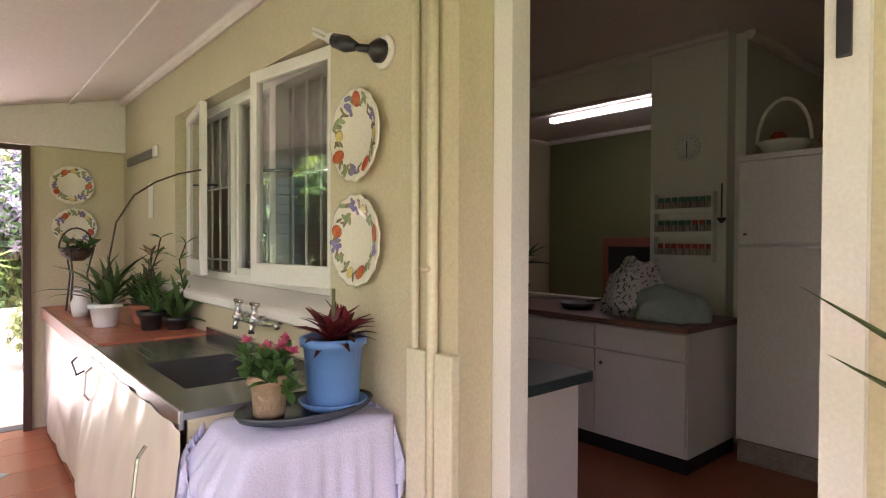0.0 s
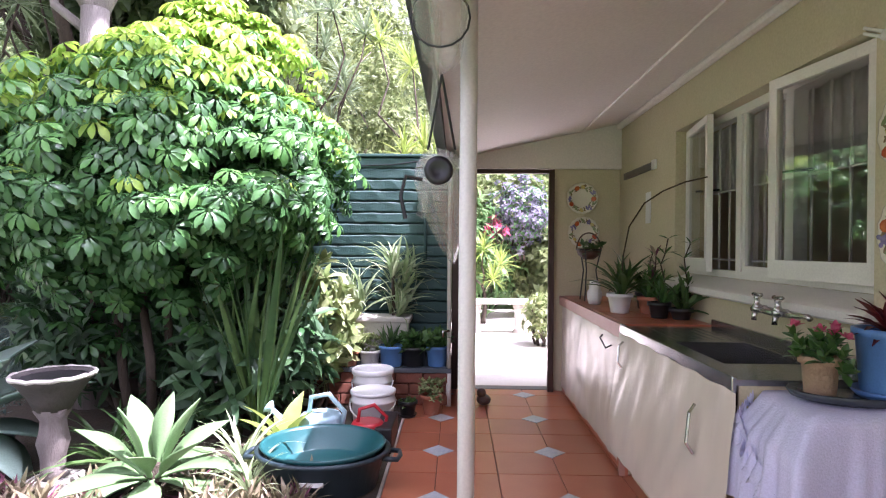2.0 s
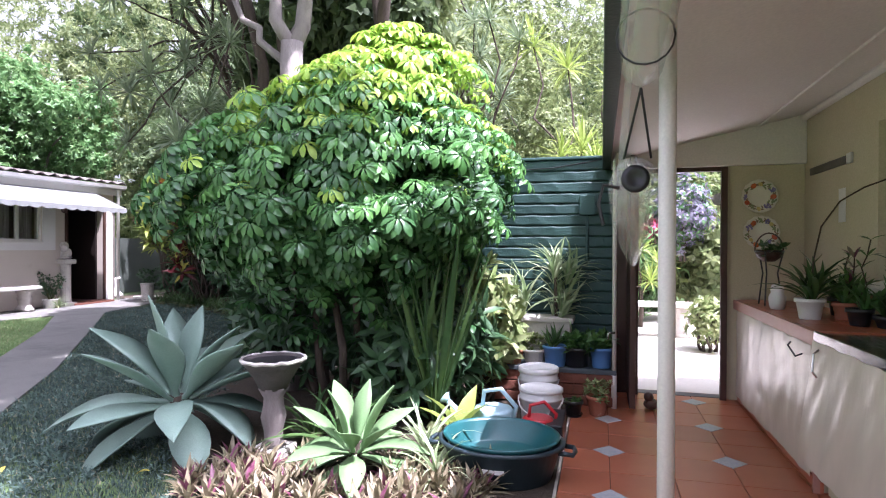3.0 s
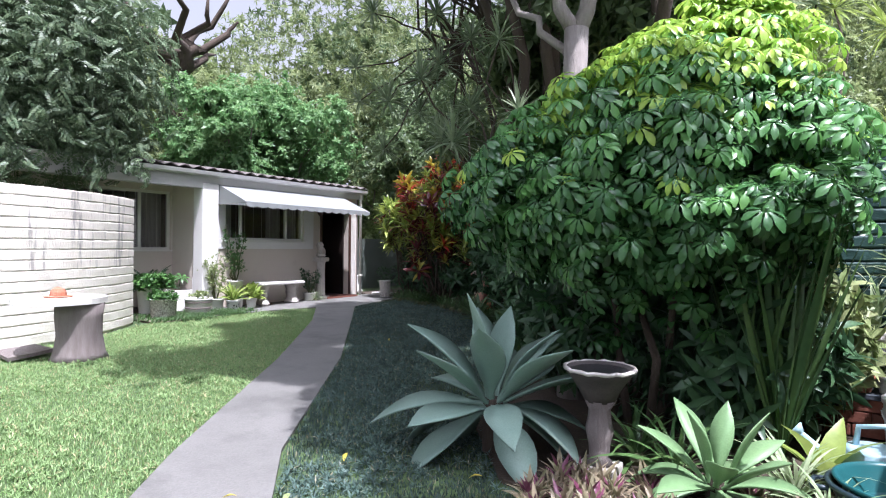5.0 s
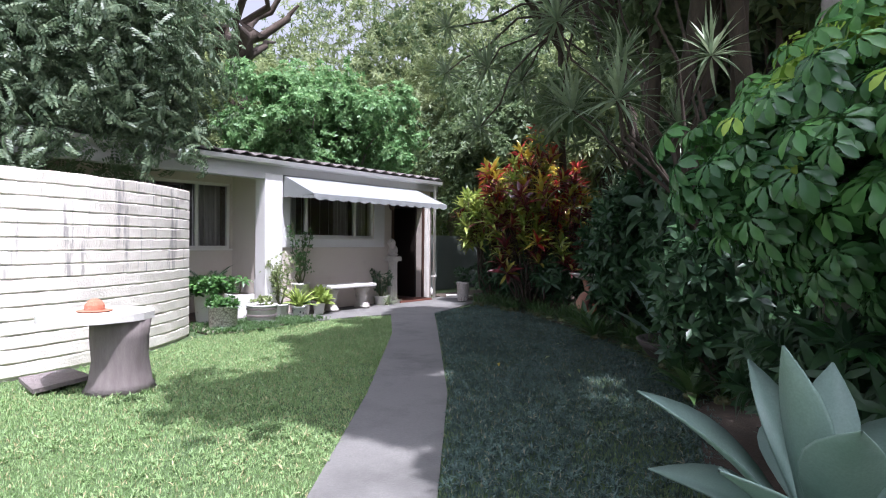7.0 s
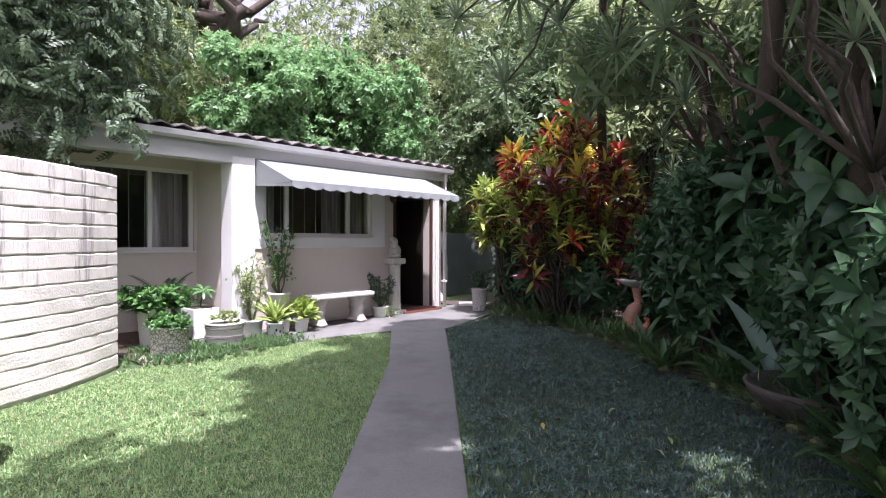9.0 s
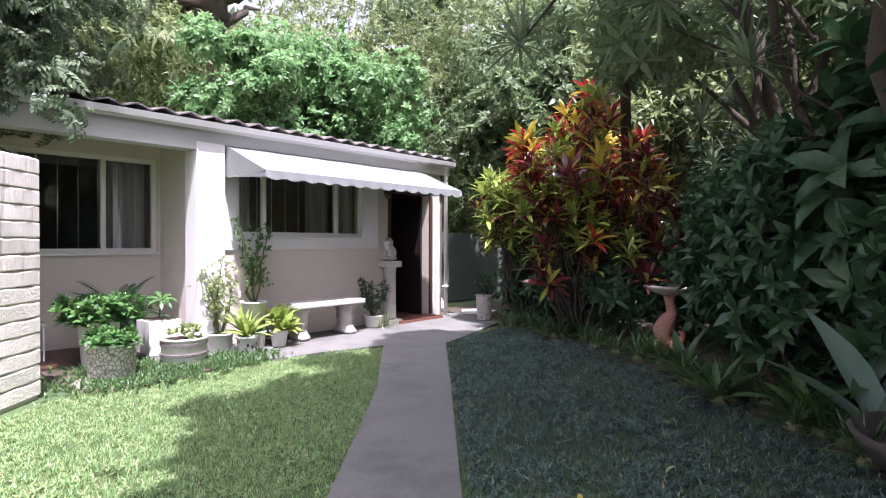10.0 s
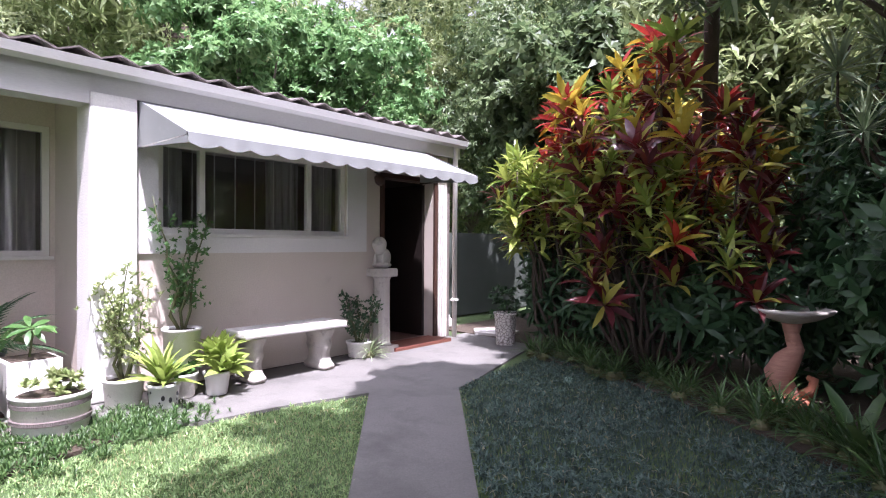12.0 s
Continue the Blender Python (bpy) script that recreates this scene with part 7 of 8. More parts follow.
# ---- cottage front ----
def cottage_window(name, x, y0, y1, z0, z1, mullions, label, group=""):
    ob = thing(name, (x, 0, 0), label, "window", group, "structure")
    w = 0.055
    bm = bmesh.new()
    for b in ((y0, y0 + w, z0, z1), (y1 - w, y1, z0, z1), (y0 + w, y1 - w, z0, z0 + w), (y0 + w, y1 - w, z1 - w, z1)):
        box(-0.09, b[0], b[2], -0.03, b[1], b[3], bm=bm)
    part("window_frame", bm, WHITE, ob)
    cuts = [y0 + w, *mullions, y1 - w]
    for c in mullions:
        part("mullion", box(-0.088, c - 0.028, z0 + w, -0.028, c + 0.028, z1 - w), WHITE, ob)
    for a, b in zip(cuts, cuts[1:]):
        pane = part("pane", box(-0.066, a + (0.028 if a in mullions else 0), z0 + w, -0.062, b - (0.028 if b in mullions else 0), z1 - w), WINDOW_GLASS, ob)
        pane.visible_shadow = False
    part("window_sill", box(-0.03, y0 - 0.02, z0 - 0.03, 0.05, y1 + 0.02, z0, bevel=0.006), WHITE, ob)
    for i in range(int((y1 - y0) / 0.22)):
        y = y0 + 0.15 + i * 0.22
        part("burglar_bar", tube([(-0.13, y, z0), (-0.13, y, z1)], 0.005, 6), WHITE, ob)
    return ob


cottage_window("window_2", CX, 6.78, 8.92, 1.38, 2.22, [7.2, 8.42], "white-framed cottage window with drawn-back curtains")
cottage_window("window_3", -13.003, 3.9, 6.26, 1.16, 2.38, [4.7, 5.62], "white-framed cottage window in the recess")
CURTAIN = surface("grey_striped_curtain", (0.55, 0.52, 0.5), (0.36, 0.33, 0.32), 3, 60, 0.9, 0.1, stretch=(1, 9, 0.2))
drape = thing("curtain", (CX - 0.24, 0, 0), "pale striped curtain drawn aside in the cottage", "curtain", "cottage curtains")
hanging_cloth("cloth", 8.0, 8.42, 1.25, 2.25, 0, 5, 0.025, CURTAIN, drape)
hanging_cloth("cloth", 8.5, 8.9, 1.25, 2.25, 0, 5, 0.025, CURTAIN, drape)
hanging_cloth("cloth", 6.8, 7.1, 1.25, 2.25, 0, 4, 0.025, CURTAIN, drape)
drape = thing("curtain", (-13.3, 0, 0), "pale striped curtain drawn aside in the cottage", "curtain", "cottage curtains")
hanging_cloth("cloth", 5.75, 6.22, 1.1, 2.38, 0, 5, 0.025, CURTAIN, drape)
hanging_cloth("cloth", 4.75, 5.0, 1.1, 2.38, 0, 4, 0.025, CURTAIN, drape)

awning = thing("awning", (CX, 0, 0), "pale grey canvas awning with a scalloped valance", "awning")
bm = bmesh.new()
y0, y1 = 6.58, 10.15
n = 24
X0, Z0, X1, Z1 = 0.03, 2.53, 0.98, 2.13
tops = [[bm.verts.new((X0 + (X1 - X0) * s, y0 + (y1 - y0) * i / n, Z0 + (Z1 - Z0) * s - 0.018 * math.sin(math.pi * s) * (1 + 0.4 * math.sin(i * 1.3)))) for i in range(n + 1)] for s in (0, 0.25, 0.5, 0.75, 1)]
for a, b in zip(tops, tops[1:]):
    for i in range(n):
        bm.faces.new((a[i], a[i + 1], b[i + 1], b[i]))
part("canopy", bm, CANVAS, awning, smooth=True)
bm = bmesh.new()
m = 168
up = [bm.verts.new((X1 + 0.004, y0 + (y1 - y0) * i / m, Z1)) for i in range(m + 1)]
dn = [bm.verts.new((X1 + 0.01 + 0.005 * math.sin(i * 0.5), y0 + (y1 - y0) * i / m, Z1 - 0.075 - 0.035 * abs(math.sin(math.pi * i / 12)))) for i in range(m + 1)]
for i in range(m):
    bm.faces.new((up[i], up[i + 1], dn[i + 1], dn[i]))
part("valance", bm, CANVAS, awning, "scalloped edge", True)
for y in (y0, y1):
    bm = bmesh.new()
    bm.faces.new([bm.verts.new(p) for p in ((X0, y, Z0), (X1, y, Z1), (X1, y, Z1 - 0.08), (X0, y, Z1 - 0.02))])
    part("side_flap", bm, CANVAS, awning)
    part("arm", tube([(0.02, y + 0.01, 2.1), (X1 - 0.02, y + 0.01, Z1 - 0.02)], 0.012, 6), CHROME, awning)
part("front_bar", tube([(X1 - 0.01, y0, Z1 - 0.01), (X1 - 0.01, y1, Z1 - 0.01)], 0.014, 8), CHROME, awning)

structure("cottage_step", box(CX - 0.1, 9.45, -0.05, CX + 0.3, 10.5, 0.035, bevel=0.01), SOCLE, "worn red brick doorstep", "step")
bm = box(CX - 0.14, 9.455, 0.036, CX + 0.03, 9.508, 2.18)
box(CX - 0.14, 10.452, 0.036, CX + 0.03, 10.51, 2.18, bm=bm)
box(CX - 0.14, 9.509, 2.125, CX + 0.03, 10.451, 2.18, bm=bm)
structure("door_frame_cottage", bm, DARK_WOOD, "dark cottage door frame", "door frame")
cdoor = thing("door_3", (CX - 0.15, 10.44, 0.03), "dark cottage door standing open inwards", "door", "", "structure")
# Leaf wood is coloured near black to carry the doorway's shade.
part("leaf", box(-0.8, -0.045, 0, 0, 0, 2.08, bevel=0.005), surface("shade_blackened_wood", (0.014, 0.008, 0.006), (0.02, 0.011, 0.008), 3, 70, 0.6, 0.3, stretch=(6, 6, 0.6)), cdoor)
screen = thing("door_4", (CX + 0.03, 10.52, 0.03), "white slatted security gate folded open", "door", "", "structure")
for i in range(4):
    part("slat", box(0.0 + i * 0.02, i * 0.022, 0.0, 0.016 + i * 0.02, 0.018 + i * 0.022, 2.08), WHITE, screen)
pipe = thing("downpipe", (CX + 0.1, 10.8, 0), "white downpipe at the cottage corner", "pipe")
part("pipe", tube([(0, 0, -0.01), (0, 0, 2.55), (0.03, -0.02, 2.66)], 0.035, 12), WHITE, pipe, smooth=True)
part("bracket", box(-0.05, -0.04, 0.5, 0.04, 0.04, 0.53), WHITE, pipe)
sconce = thing("wall_basket", (CX + 0.02, 9.35, 2.05), "dark hanging lamp by the cottage door", "lamp")
part("shade", lathe([(0.02, 0.0), (0.06, 0.04), (0.07, 0.1), (0.04, 0.14)], 12, None, (0.09, 0, -0.05)), DARK_WOOD, sconce, smooth=True)
part("arm", tube([(0, 0, 0.12), (0.09, 0, 0.09)], 0.01, 6), BLACK, sconce)
bell = thing("wall_pipework", (CX - 0.28, 6.292, 0), "old pipes rising on the recess wall", "pipe")
part("pipe", tube([(0, -0.02, -0.01), (0, -0.02, 0.62)], 0.02, 8), COTTAGE_BAND, bell, smooth=True)
part("pipe", tube([(0.1, -0.02, 0.3), (0.1, -0.02, 0.62)], 0.02, 8), COTTAGE_BAND, bell, smooth=True)

bench = thing("stone_bench", (-11.62, 7.88, 0), "pale cast-stone garden bench with curled legs", "bench")
bm = box(-0.2, -0.58, 0.43, 0.2, 0.58, 0.495, bevel=0.018)
for v in bm.verts:
    v.co.x += 0.1 * (v.co.y / 0.58) ** 2
part("seat", bm, BENCH_TOP, bench, smooth=False)
for sy in (-1, 1):
    prof = [(0.17, 0), (0.18, 0.05), (0.13, 0.08), (0.1, 0.16), (0.14, 0.24), (0.12, 0.31), (0.17, 0.38), (0.18, 0.43)]
    bm = bmesh.new()
    rings = [[bm.verts.new((sx * w + 0.06, sy * 0.4 + k * 0.075 * (0.7 + w * 1.6), z)) for sx, k in ((-1, -1), (1, -1), (1, 1), (-1, 1))] for w, z in prof]
    for a, b in zip(rings, rings[1:]):
        for i in range(4):
            bm.faces.new((a[i], a[(i + 1) % 4], b[(i + 1) % 4], b[i]))
    bm.faces.new(rings[0][::-1])
    bm.faces.new(rings[-1])
    bmesh.ops.bevel(bm, geom=bm.edges[:], offset=0.012, segments=2, affect="EDGES")
    part("leg", bm, STONE, bench, smooth=True)

column = thing("pedestal", (-11.78, 9.38, 0), "fluted cast-stone pedestal beside the door", "pedestal")
part("base", box(-0.15, -0.15, -0.01, 0.15, 0.15, 0.07, bevel=0.012), STONE, column)
part("shaft", lathe([(0.125, 0.07), (0.105, 0.11), (0.1, 0.5), (0.1, 0.86), (0.12, 0.9)], 48, flutes=14, depth=0.1), STONE, column, smooth=True)
part("capital", box(-0.14, -0.14, 0.9, 0.14, 0.14, 1.0, bevel=0.015), STONE, column)
lion = bmesh.new()
for c, r, s in (((0, 0, 0.04), 0.12, (1, 1, 0.35)), ((-0.02, 0.02, 0.13), 0.09, (0.9, 1, 1.3)), ((0.02, -0.02, 0.24), 0.075, (1, 1, 1.15)), ((0.04, -0.03, 0.32), 0.065, (1, 0.95, 1)),
                ((0.09, -0.04, 0.31), 0.035, (1.1, 0.9, 0.8)), ((0.07, -0.07, 0.1), 0.03, (0.8, 0.8, 2.6)), ((0.07, 0.03, 0.1), 0.03, (0.8, 0.8, 2.6)), ((0.0, -0.03, 0.29), 0.085, (0.8, 1.05, 1.1))):
    bmesh.ops.create_icosphere(lion, subdivisions=3, radius=r, matrix=Matrix.Translation(c) @ Matrix.Diagonal((*s, 1)))
ob = whole("lion_statue", lion, STONE, "cast-stone seated lion statue on the pedestal", "statue", smooth=True)
ob.matrix_basis = pose(-11.78, 9.38, 1.0, 0, 0, -50)

# pots along the cottage
PEBBLE = pebble_material("pebble_dash")
FLAGSTONE = surface("tan_flagstone", (0.36, 0.31, 0.25), (0.29, 0.25, 0.2), 4, 60, 0.9, 0.5)


def cottage_pot(place, dims, mat, label, template, n, spread, material, scale, seed, saucer=None, lift=0.05, pot_label=""):
    ob, top, rng = potted("potted_plant", place, dims, mat, label, seed, pot_label, "pots along the cottage", saucer)
    tuft(ob, "leaves", template, n, rng, (0, 0, top + lift), spread, material, scale)
    return ob, top


BUSHY = spray(10, OVAL, (10, 100))
cottage_pot((-11.08, 5.02, 0), (0.2, 0.215, 0.34), PEBBLE, "bushy herb in a pebble-dash pot", BUSHY, 70, (0.24, 0.06), POT_GREEN, (0.9, 1.3), 61, None, 0.05, "pebble-dash pot")
cottage_pot((-11.8, 5.15, 0), (0.16, 0.2, 0.5), PAINTED_POT, "spreading leafy shrub in a pale pot", BUSHY, 130, (0.42, 0.12), POT_GREEN, (1.1, 1.6), 62, None, 0.1)
barrel, top = cottage_pot((-11.26, 5.8, 0), (0.22, 0.24, 0.27), PAINTED_POT, "sparse plant in a banded white barrel pot", BUSHY, 26, (0.17, 0.06), VARIEGATED, (0.7, 1.1), 63, GREY_TRUNK, 0.06, "white barrel pot with dark hoops")
for x, y in ((-11.2, 5.78), (-11.02, 5.0)):
    rng = random.Random(int(-x * 100))
    outline = [((0.36 + rng.uniform(-0.05, 0.05)) * math.cos(a), (0.34 + rng.uniform(-0.05, 0.05)) * math.sin(a)) for a in [math.tau * i / 9 for i in range(9)]]
    ob = thing("pot_slab", (x, y, 0), "pale flat paving slab under the pots", "slab")
    part("slab", slab(outline, -0.02, 0.0), FLAGSTONE, ob)
for z in (0.09, 0.2):
    part("hoop", lathe([(0.231, z), (0.239, z + 0.004), (0.241, z + 0.03), (0.235, z + 0.034)], 28), GREY_TRUNK, barrel, "dark iron hoop")
ob = thing("square_planter", (-12.0, 5.85, 0), "square white planter with a papaya seedling", "planter")
part("box", box(-0.18, -0.18, 0, 0.18, 0.18, 0.4, bevel=0.012), PAINTED_POT, ob)
part("soil", box(-0.15, -0.15, 0.4, 0.15, 0.15, 0.405), SOIL, ob)
part("stem", tube([(0, 0, 0.39), (0.02, 0.02, 0.6)], 0.01, 6), STEM, ob)
tuft(ob, "leaves", whorl(7, blade(0.14, 0.045, 3, 0.4, 0.2, 0.5, 0.1, 0.1), -8, 8, random.Random(6), 0.02), 5, random.Random(5), (0.02, 0.02, 0.6), (0.14, 0.05), POT_GREEN, (0.9, 1.2))
ob, top = cottage_pot((-11.3, 6.57, 0), (0.1, 0.12, 0.19), WHITE_PLASTIC, "fern-like cycad in a spotted white pot", spray(22, blade(0.34, 0.045, 5, 0.5, 0.3, 0.4, 0.3, 0.05), (10, 75)), 2, (0.02, 0.01), LIME, (1.0, 1.3), 64, None, 0.0, "white pot with dark spots")
rng = random.Random(19)
for k in range(26):
    a, z = rng.uniform(0, math.tau), rng.uniform(0.025, 0.14)
    bm = bmesh.new()
    bmesh.ops.create_uvsphere(bm, u_segments=8, v_segments=5, radius=rng.uniform(0.008, 0.018), matrix=pose(0, 0, 0, 0, 0, math.degrees(a)) @ Matrix.Translation((0.1008 + z * 0.12, 0, z)) @ Matrix.Diagonal((0.12, 1, rng.uniform(0.7, 1.6), 1)))
    part("painted_spot", bm, BLACK, ob, smooth=True)
ob, top = cottage_pot((-11.36, 7.05, 0), (0.085, 0.11, 0.2), WHITE_PLASTIC, "yellow-green leafy plant in a white pot", spray(20, blade(0.26, 0.085, 4, 0.7, 0.25, 0.45, 0.4, 0.06), (5, 80)), 4, (0.06, 0.06), LIME, (1.0, 1.4), 65, None, 0.02)
cottage_pot((-11.5, 6.8, 0), (0.11, 0.13, 0.2), PAINTED_POT, "dark little plant in a pale pot", BUSHY, 20, (0.14, 0.06), POT_GREEN, (0.8, 1.1), 69, None, 0.05)


def tall_shrub_pot(place, dims, mat, height, label, seed, material, spread=0.22):
    ob, top, rng = potted("potted_shrub", place, dims, mat, label, seed, "", "pots along the cottage")
    places, normals = [], []
    for k in range(5):
        a = math.tau * k / 5
        end = Vector((spread * math.cos(a) * rng.uniform(0.4, 1), spread * math.sin(a) * rng.uniform(0.4, 1), top + height * rng.uniform(0.7, 1)))
        pts = limb_path(rng, (0.02 * math.cos(a), 0.02 * math.sin(a), top), end, 0.12, 6)
        part("branch", tube(pts, [0.014, 0.013, 0.011, 0.009, 0.007, 0.005, 0.003], 6), STEM, ob, smooth=True)
        for i in range(46):
            s = rng.uniform(0.2, 1.0) * 6
            j = min(5, int(s))
            p = pts[j].lerp(pts[j + 1], s - j) + Vector((rng.gauss(0, 0.05), rng.gauss(0, 0.05), rng.gauss(0, 0.03)))
            places.append(p)
            normals.append(Vector((rng.gauss(0, 1), rng.gauss(0, 1), 0.8)).normalized())
    scatter("leaves", spray(5, blade(0.045, 0.022, 2, 0.3, 0.2, 0.5, 0.1, 0.2), (20, 90)), places, aim(normals, rng), [rng.uniform(0.7, 1.2) for _ in places], [material], None, ob)
    return ob


tall_shrub_pot((-11.7, 6.9, 0), (0.13, 0.16, 0.55), PAINTED_POT, 1.2, "tall spindly shrub in a pale urn", 66, POT_GREEN, 0.3)
tall_shrub_pot((-11.58, 6.38, 0), (0.13, 0.15, 0.22), PAINTED_POT, 0.95, "upright variegated shrub in a white pot", 67, VARIEGATED, 0.2)
tall_shrub_pot((-11.7, 8.95, 0), (0.12, 0.14, 0.18), PAINTED_POT, 0.6, "dark leggy shrub by the bench", 68, SHRUB_DARK, 0.32)
strap_clump("spider_pot", (-11.6, 9.02, 0), 60, 0.36, 0.016, SPIDER, "tufted spider plant by the bench end", 70, (5, 88), 0.7)
ob, top, rng = potted("potted_palm", (-12.55, 5.6, 0), (0.18, 0.22, 0.4), DARK_TUB, "dark feathery palm in a grey pot", 71, "", "pots along the cottage")
PALM = frond(16, blade(0.2, 0.018, 2, 0.4, 0.1, 0.4, 0, 0.1), 0.6, 0.7, 55)
scatter("fronds", PALM, [(0, 0, top)] * 16, [np.array(pose(0, 0, 0, 0, 0, 137.5 * i).to_3x3() @ pose(0, 0, 0, 80 - 4.2 * i, 0, 0).to_3x3()) for i in range(16)], [1.0] * 16, [SHRUB_DARK], None, ob)
chair = thing("wire_chair", (-12.55, 4.6, 0), "white wire garden chair in the recess", "chair")
part("seat", box(-0.2, -0.22, 0.4, 0.22, 0.22, 0.425, bevel=0.008), WHITE, chair)
for k in range(9):
    y = -0.22 + k * 0.055
    part("back_wire", tube([(-0.2, y, 0.42), (-0.24, y, 0.85)], 0.006, 6), WHITE, chair)
part("back_frame", tube([(-0.2, -0.25, 0.42), (-0.245, -0.25, 0.87), (-0.245, 0.25, 0.87), (-0.2, 0.25, 0.42)], 0.012, 8), WHITE, chair)
for sx in (-0.18, 0.2):
    for sy in (-0.2, 0.2):
        part("leg", tube([(sx, sy, 0), (sx, sy, 0.4)], 0.011, 8), WHITE, chair)
ob, top, rng = potted("potted_plant", (-10.9, 10.75, 0), (0.12, 0.15, 0.42), PEBBLE, "patterned tall pot with a leafy plant", 72, "black and white patterned pot", "pots along the cottage")
tuft(ob, "leaves", BUSHY, 40, rng, (0, 0, top + 0.15), (0.22, 0.2), SHRUB_DARK, (0.9, 1.3))
swan = thing("white_garden_ornament", (-12.6, 11.5, 0), "white flared plaster ornament by the path", "ornament")
part("figure", lathe([(0.2, 0), (0.19, 0.05), (0.12, 0.12), (0.07, 0.22), (0.055, 0.36), (0.06, 0.44), (0.03, 0.48)], 20), WHITE_PLASTIC, swan, smooth=True)
flag = thing("stepping_stone", (-11.6, 11.45, 0), "pale broken stepping stone", "stone")
part("stone", slab([(0.35, -0.2), (0.3, 0.25), (-0.1, 0.3), (-0.35, 0.0), (-0.1, -0.3)], -0.02, 0.03), BENCH_TOP, flag)

# bird bath on a sea-horse stem in the shrub border
bath = thing("bird_bath", (-7.56, 10.02, 0), "terracotta bird bath on a sea-horse stem", "bird bath")
part("foot", lathe([(0.14, -0.02), (0.14, 0.04), (0.1, 0.07)], 20), TERRACOTTA, bath, smooth=True)
pts = [(0.02, 0, 0.05), (-0.07, 0, 0.14), (-0.09, 0, 0.24), (-0.03, 0, 0.36), (0.03, 0, 0.46), (0.0, 0, 0.58), (0.0, 0, 0.68)]
bm = tube(pts, [0.07, 0.1, 0.115, 0.1, 0.065, 0.055, 0.08], 16)
part("sea_horse_stem", bm, surface("pinkish_terracotta", (0.5, 0.27, 0.2), (0.42, 0.2, 0.15), 30, 60, 0.85, 0.8, stretch=(0.2, 0.2, 1)), bath, "ribbed sea-horse stem", True)
part("tail", tube([(0.08, 0, 0.08), (0.15, 0, 0.14), (0.16, 0, 0.22), (0.11, 0, 0.24)], [0.05, 0.045, 0.035, 0.02], 10), TERRACOTTA, bath, smooth=True)
part("bowl", lathe([(0.08, 0.67), (0.18, 0.7), (0.29, 0.755), (0.31, 0.785), (0.295, 0.79), (0.24, 0.765), (0.06, 0.75)], 32), STONE, bath, smooth=True)
dish = thing("large_bowl_planter", (-4.95, 7.05, 0), "wide grey bowl planter with red bromeliads", "planter")
# Bowl colour is darkened to hold the deep shade of the border.
part("bowl", lathe([(0.25, -0.02), (0.42, 0.08), (0.52, 0.2), (0.55, 0.26), (0.52, 0.265), (0.45, 0.18)], 36), surface("shade_darkened_bowl", (0.055, 0.047, 0.04), (0.09, 0.075, 0.062), 5, 60, 0.85, 0.6), dish, smooth=True)
tuft(dish, "foliage", spray(16, blade(0.28, 0.05, 4, 0.4, 0.35, 0.4, 0.2, 0.06), (10, 80)), 5, random.Random(3), (0, 0, 0.2), (0.28, 0.03), [SHRUB_DARK, MAROON_LEAF], (0.8, 1.1), 0.3, [0, 0, 1])

# ---- beyond the gate ----
obench = thing("stone_bench", (0.25, 8.6, 0), "pale stone bench on the sunlit paving", "bench")
part("seat", box(-0.6, -0.18, 0.44, 0.55, 0.18, 0.5, bevel=0.012), BENCH_TOP, obench)
for x in (-0.38, 0.32):
    part("leg", lathe([(0.13, 0), (0.09, 0.06), (0.085, 0.3), (0.12, 0.44)], 16, None, (x, 0, 0)), STONE, obench, smooth=True)
for k, (x, y, size, mat, leafm, cnt) in enumerate([(-0.2, 10.4, (1.1, 0.7, 2.1), TREE_BRIGHT, LONG, 500), (1.3, 10.8, (0.9, 0.7, 1.9), TREE_OLIVE, BROAD, 450), (-1.5, 10.2, (0.9, 0.7, 2.4), TREE_BRIGHT, BROAD, 450),
                                                   (0.75, 7.5, (0.3, 0.4, 0.7), VARIEGATED, SMALL, 140), (2.6, 9.4, (0.9, 1.0, 2.8), TREE_DARK, BROAD, 500), (0.3, 12.2, (2.4, 0.8, 3.2), TREE_OLIVE, BROAD, 800)]):
    shrub((x, y, 0), "sunlit green shrub beyond the gate", size, cnt, leafm, mat, 120 + k, "garden_shrub")
lilac = shrub((0.75, 10.3, 1.1), "flowering shrub thick with lilac blossom", (0.7, 0.5, 1.6), 420, SMALL, PURPLE_BLOOM, 131, "lilac_bush")
shrub((0.3, 10.0, 1.4), "spray of pink blossom in the shrubs", (0.2, 0.16, 0.5), 14, SMALL, PINK_BLOOM, 132, "pink_flower_spray")
dracaena((0.05, 9.6, 0), [(0, 0, 1.25), (0.3, 0.1, 1.0), (-0.35, 0.1, 1.1), (0.15, -0.2, 0.75)], "yellow-green dracaena beside the bench", 133, LIME)
cornice_house = thing("garden_shed", (2.6, 13.5, 0), "pale neighbouring outbuilding among the shrubs", "building")
part("wall", box(-1.2, -0.8, 0, 1.2, 0.8, 2.2), CREAM, cornice_house)
bm = bmesh.new()
vs = [bm.verts.new(p) for p in ((-1.4, -1, 2.2), (1.4, -1, 2.2), (1.4, 1, 2.2), (-1.4, 1, 2.2), (0, -1, 2.8), (0, 1, 2.8))]
for f in ((0, 1, 4), (2, 3, 5), (1, 2, 5, 4), (3, 0, 4, 5), (3, 2, 1, 0)):
    bm.faces.new([vs[i] for i in f])
part("roof", bm, ROOF, cornice_house)


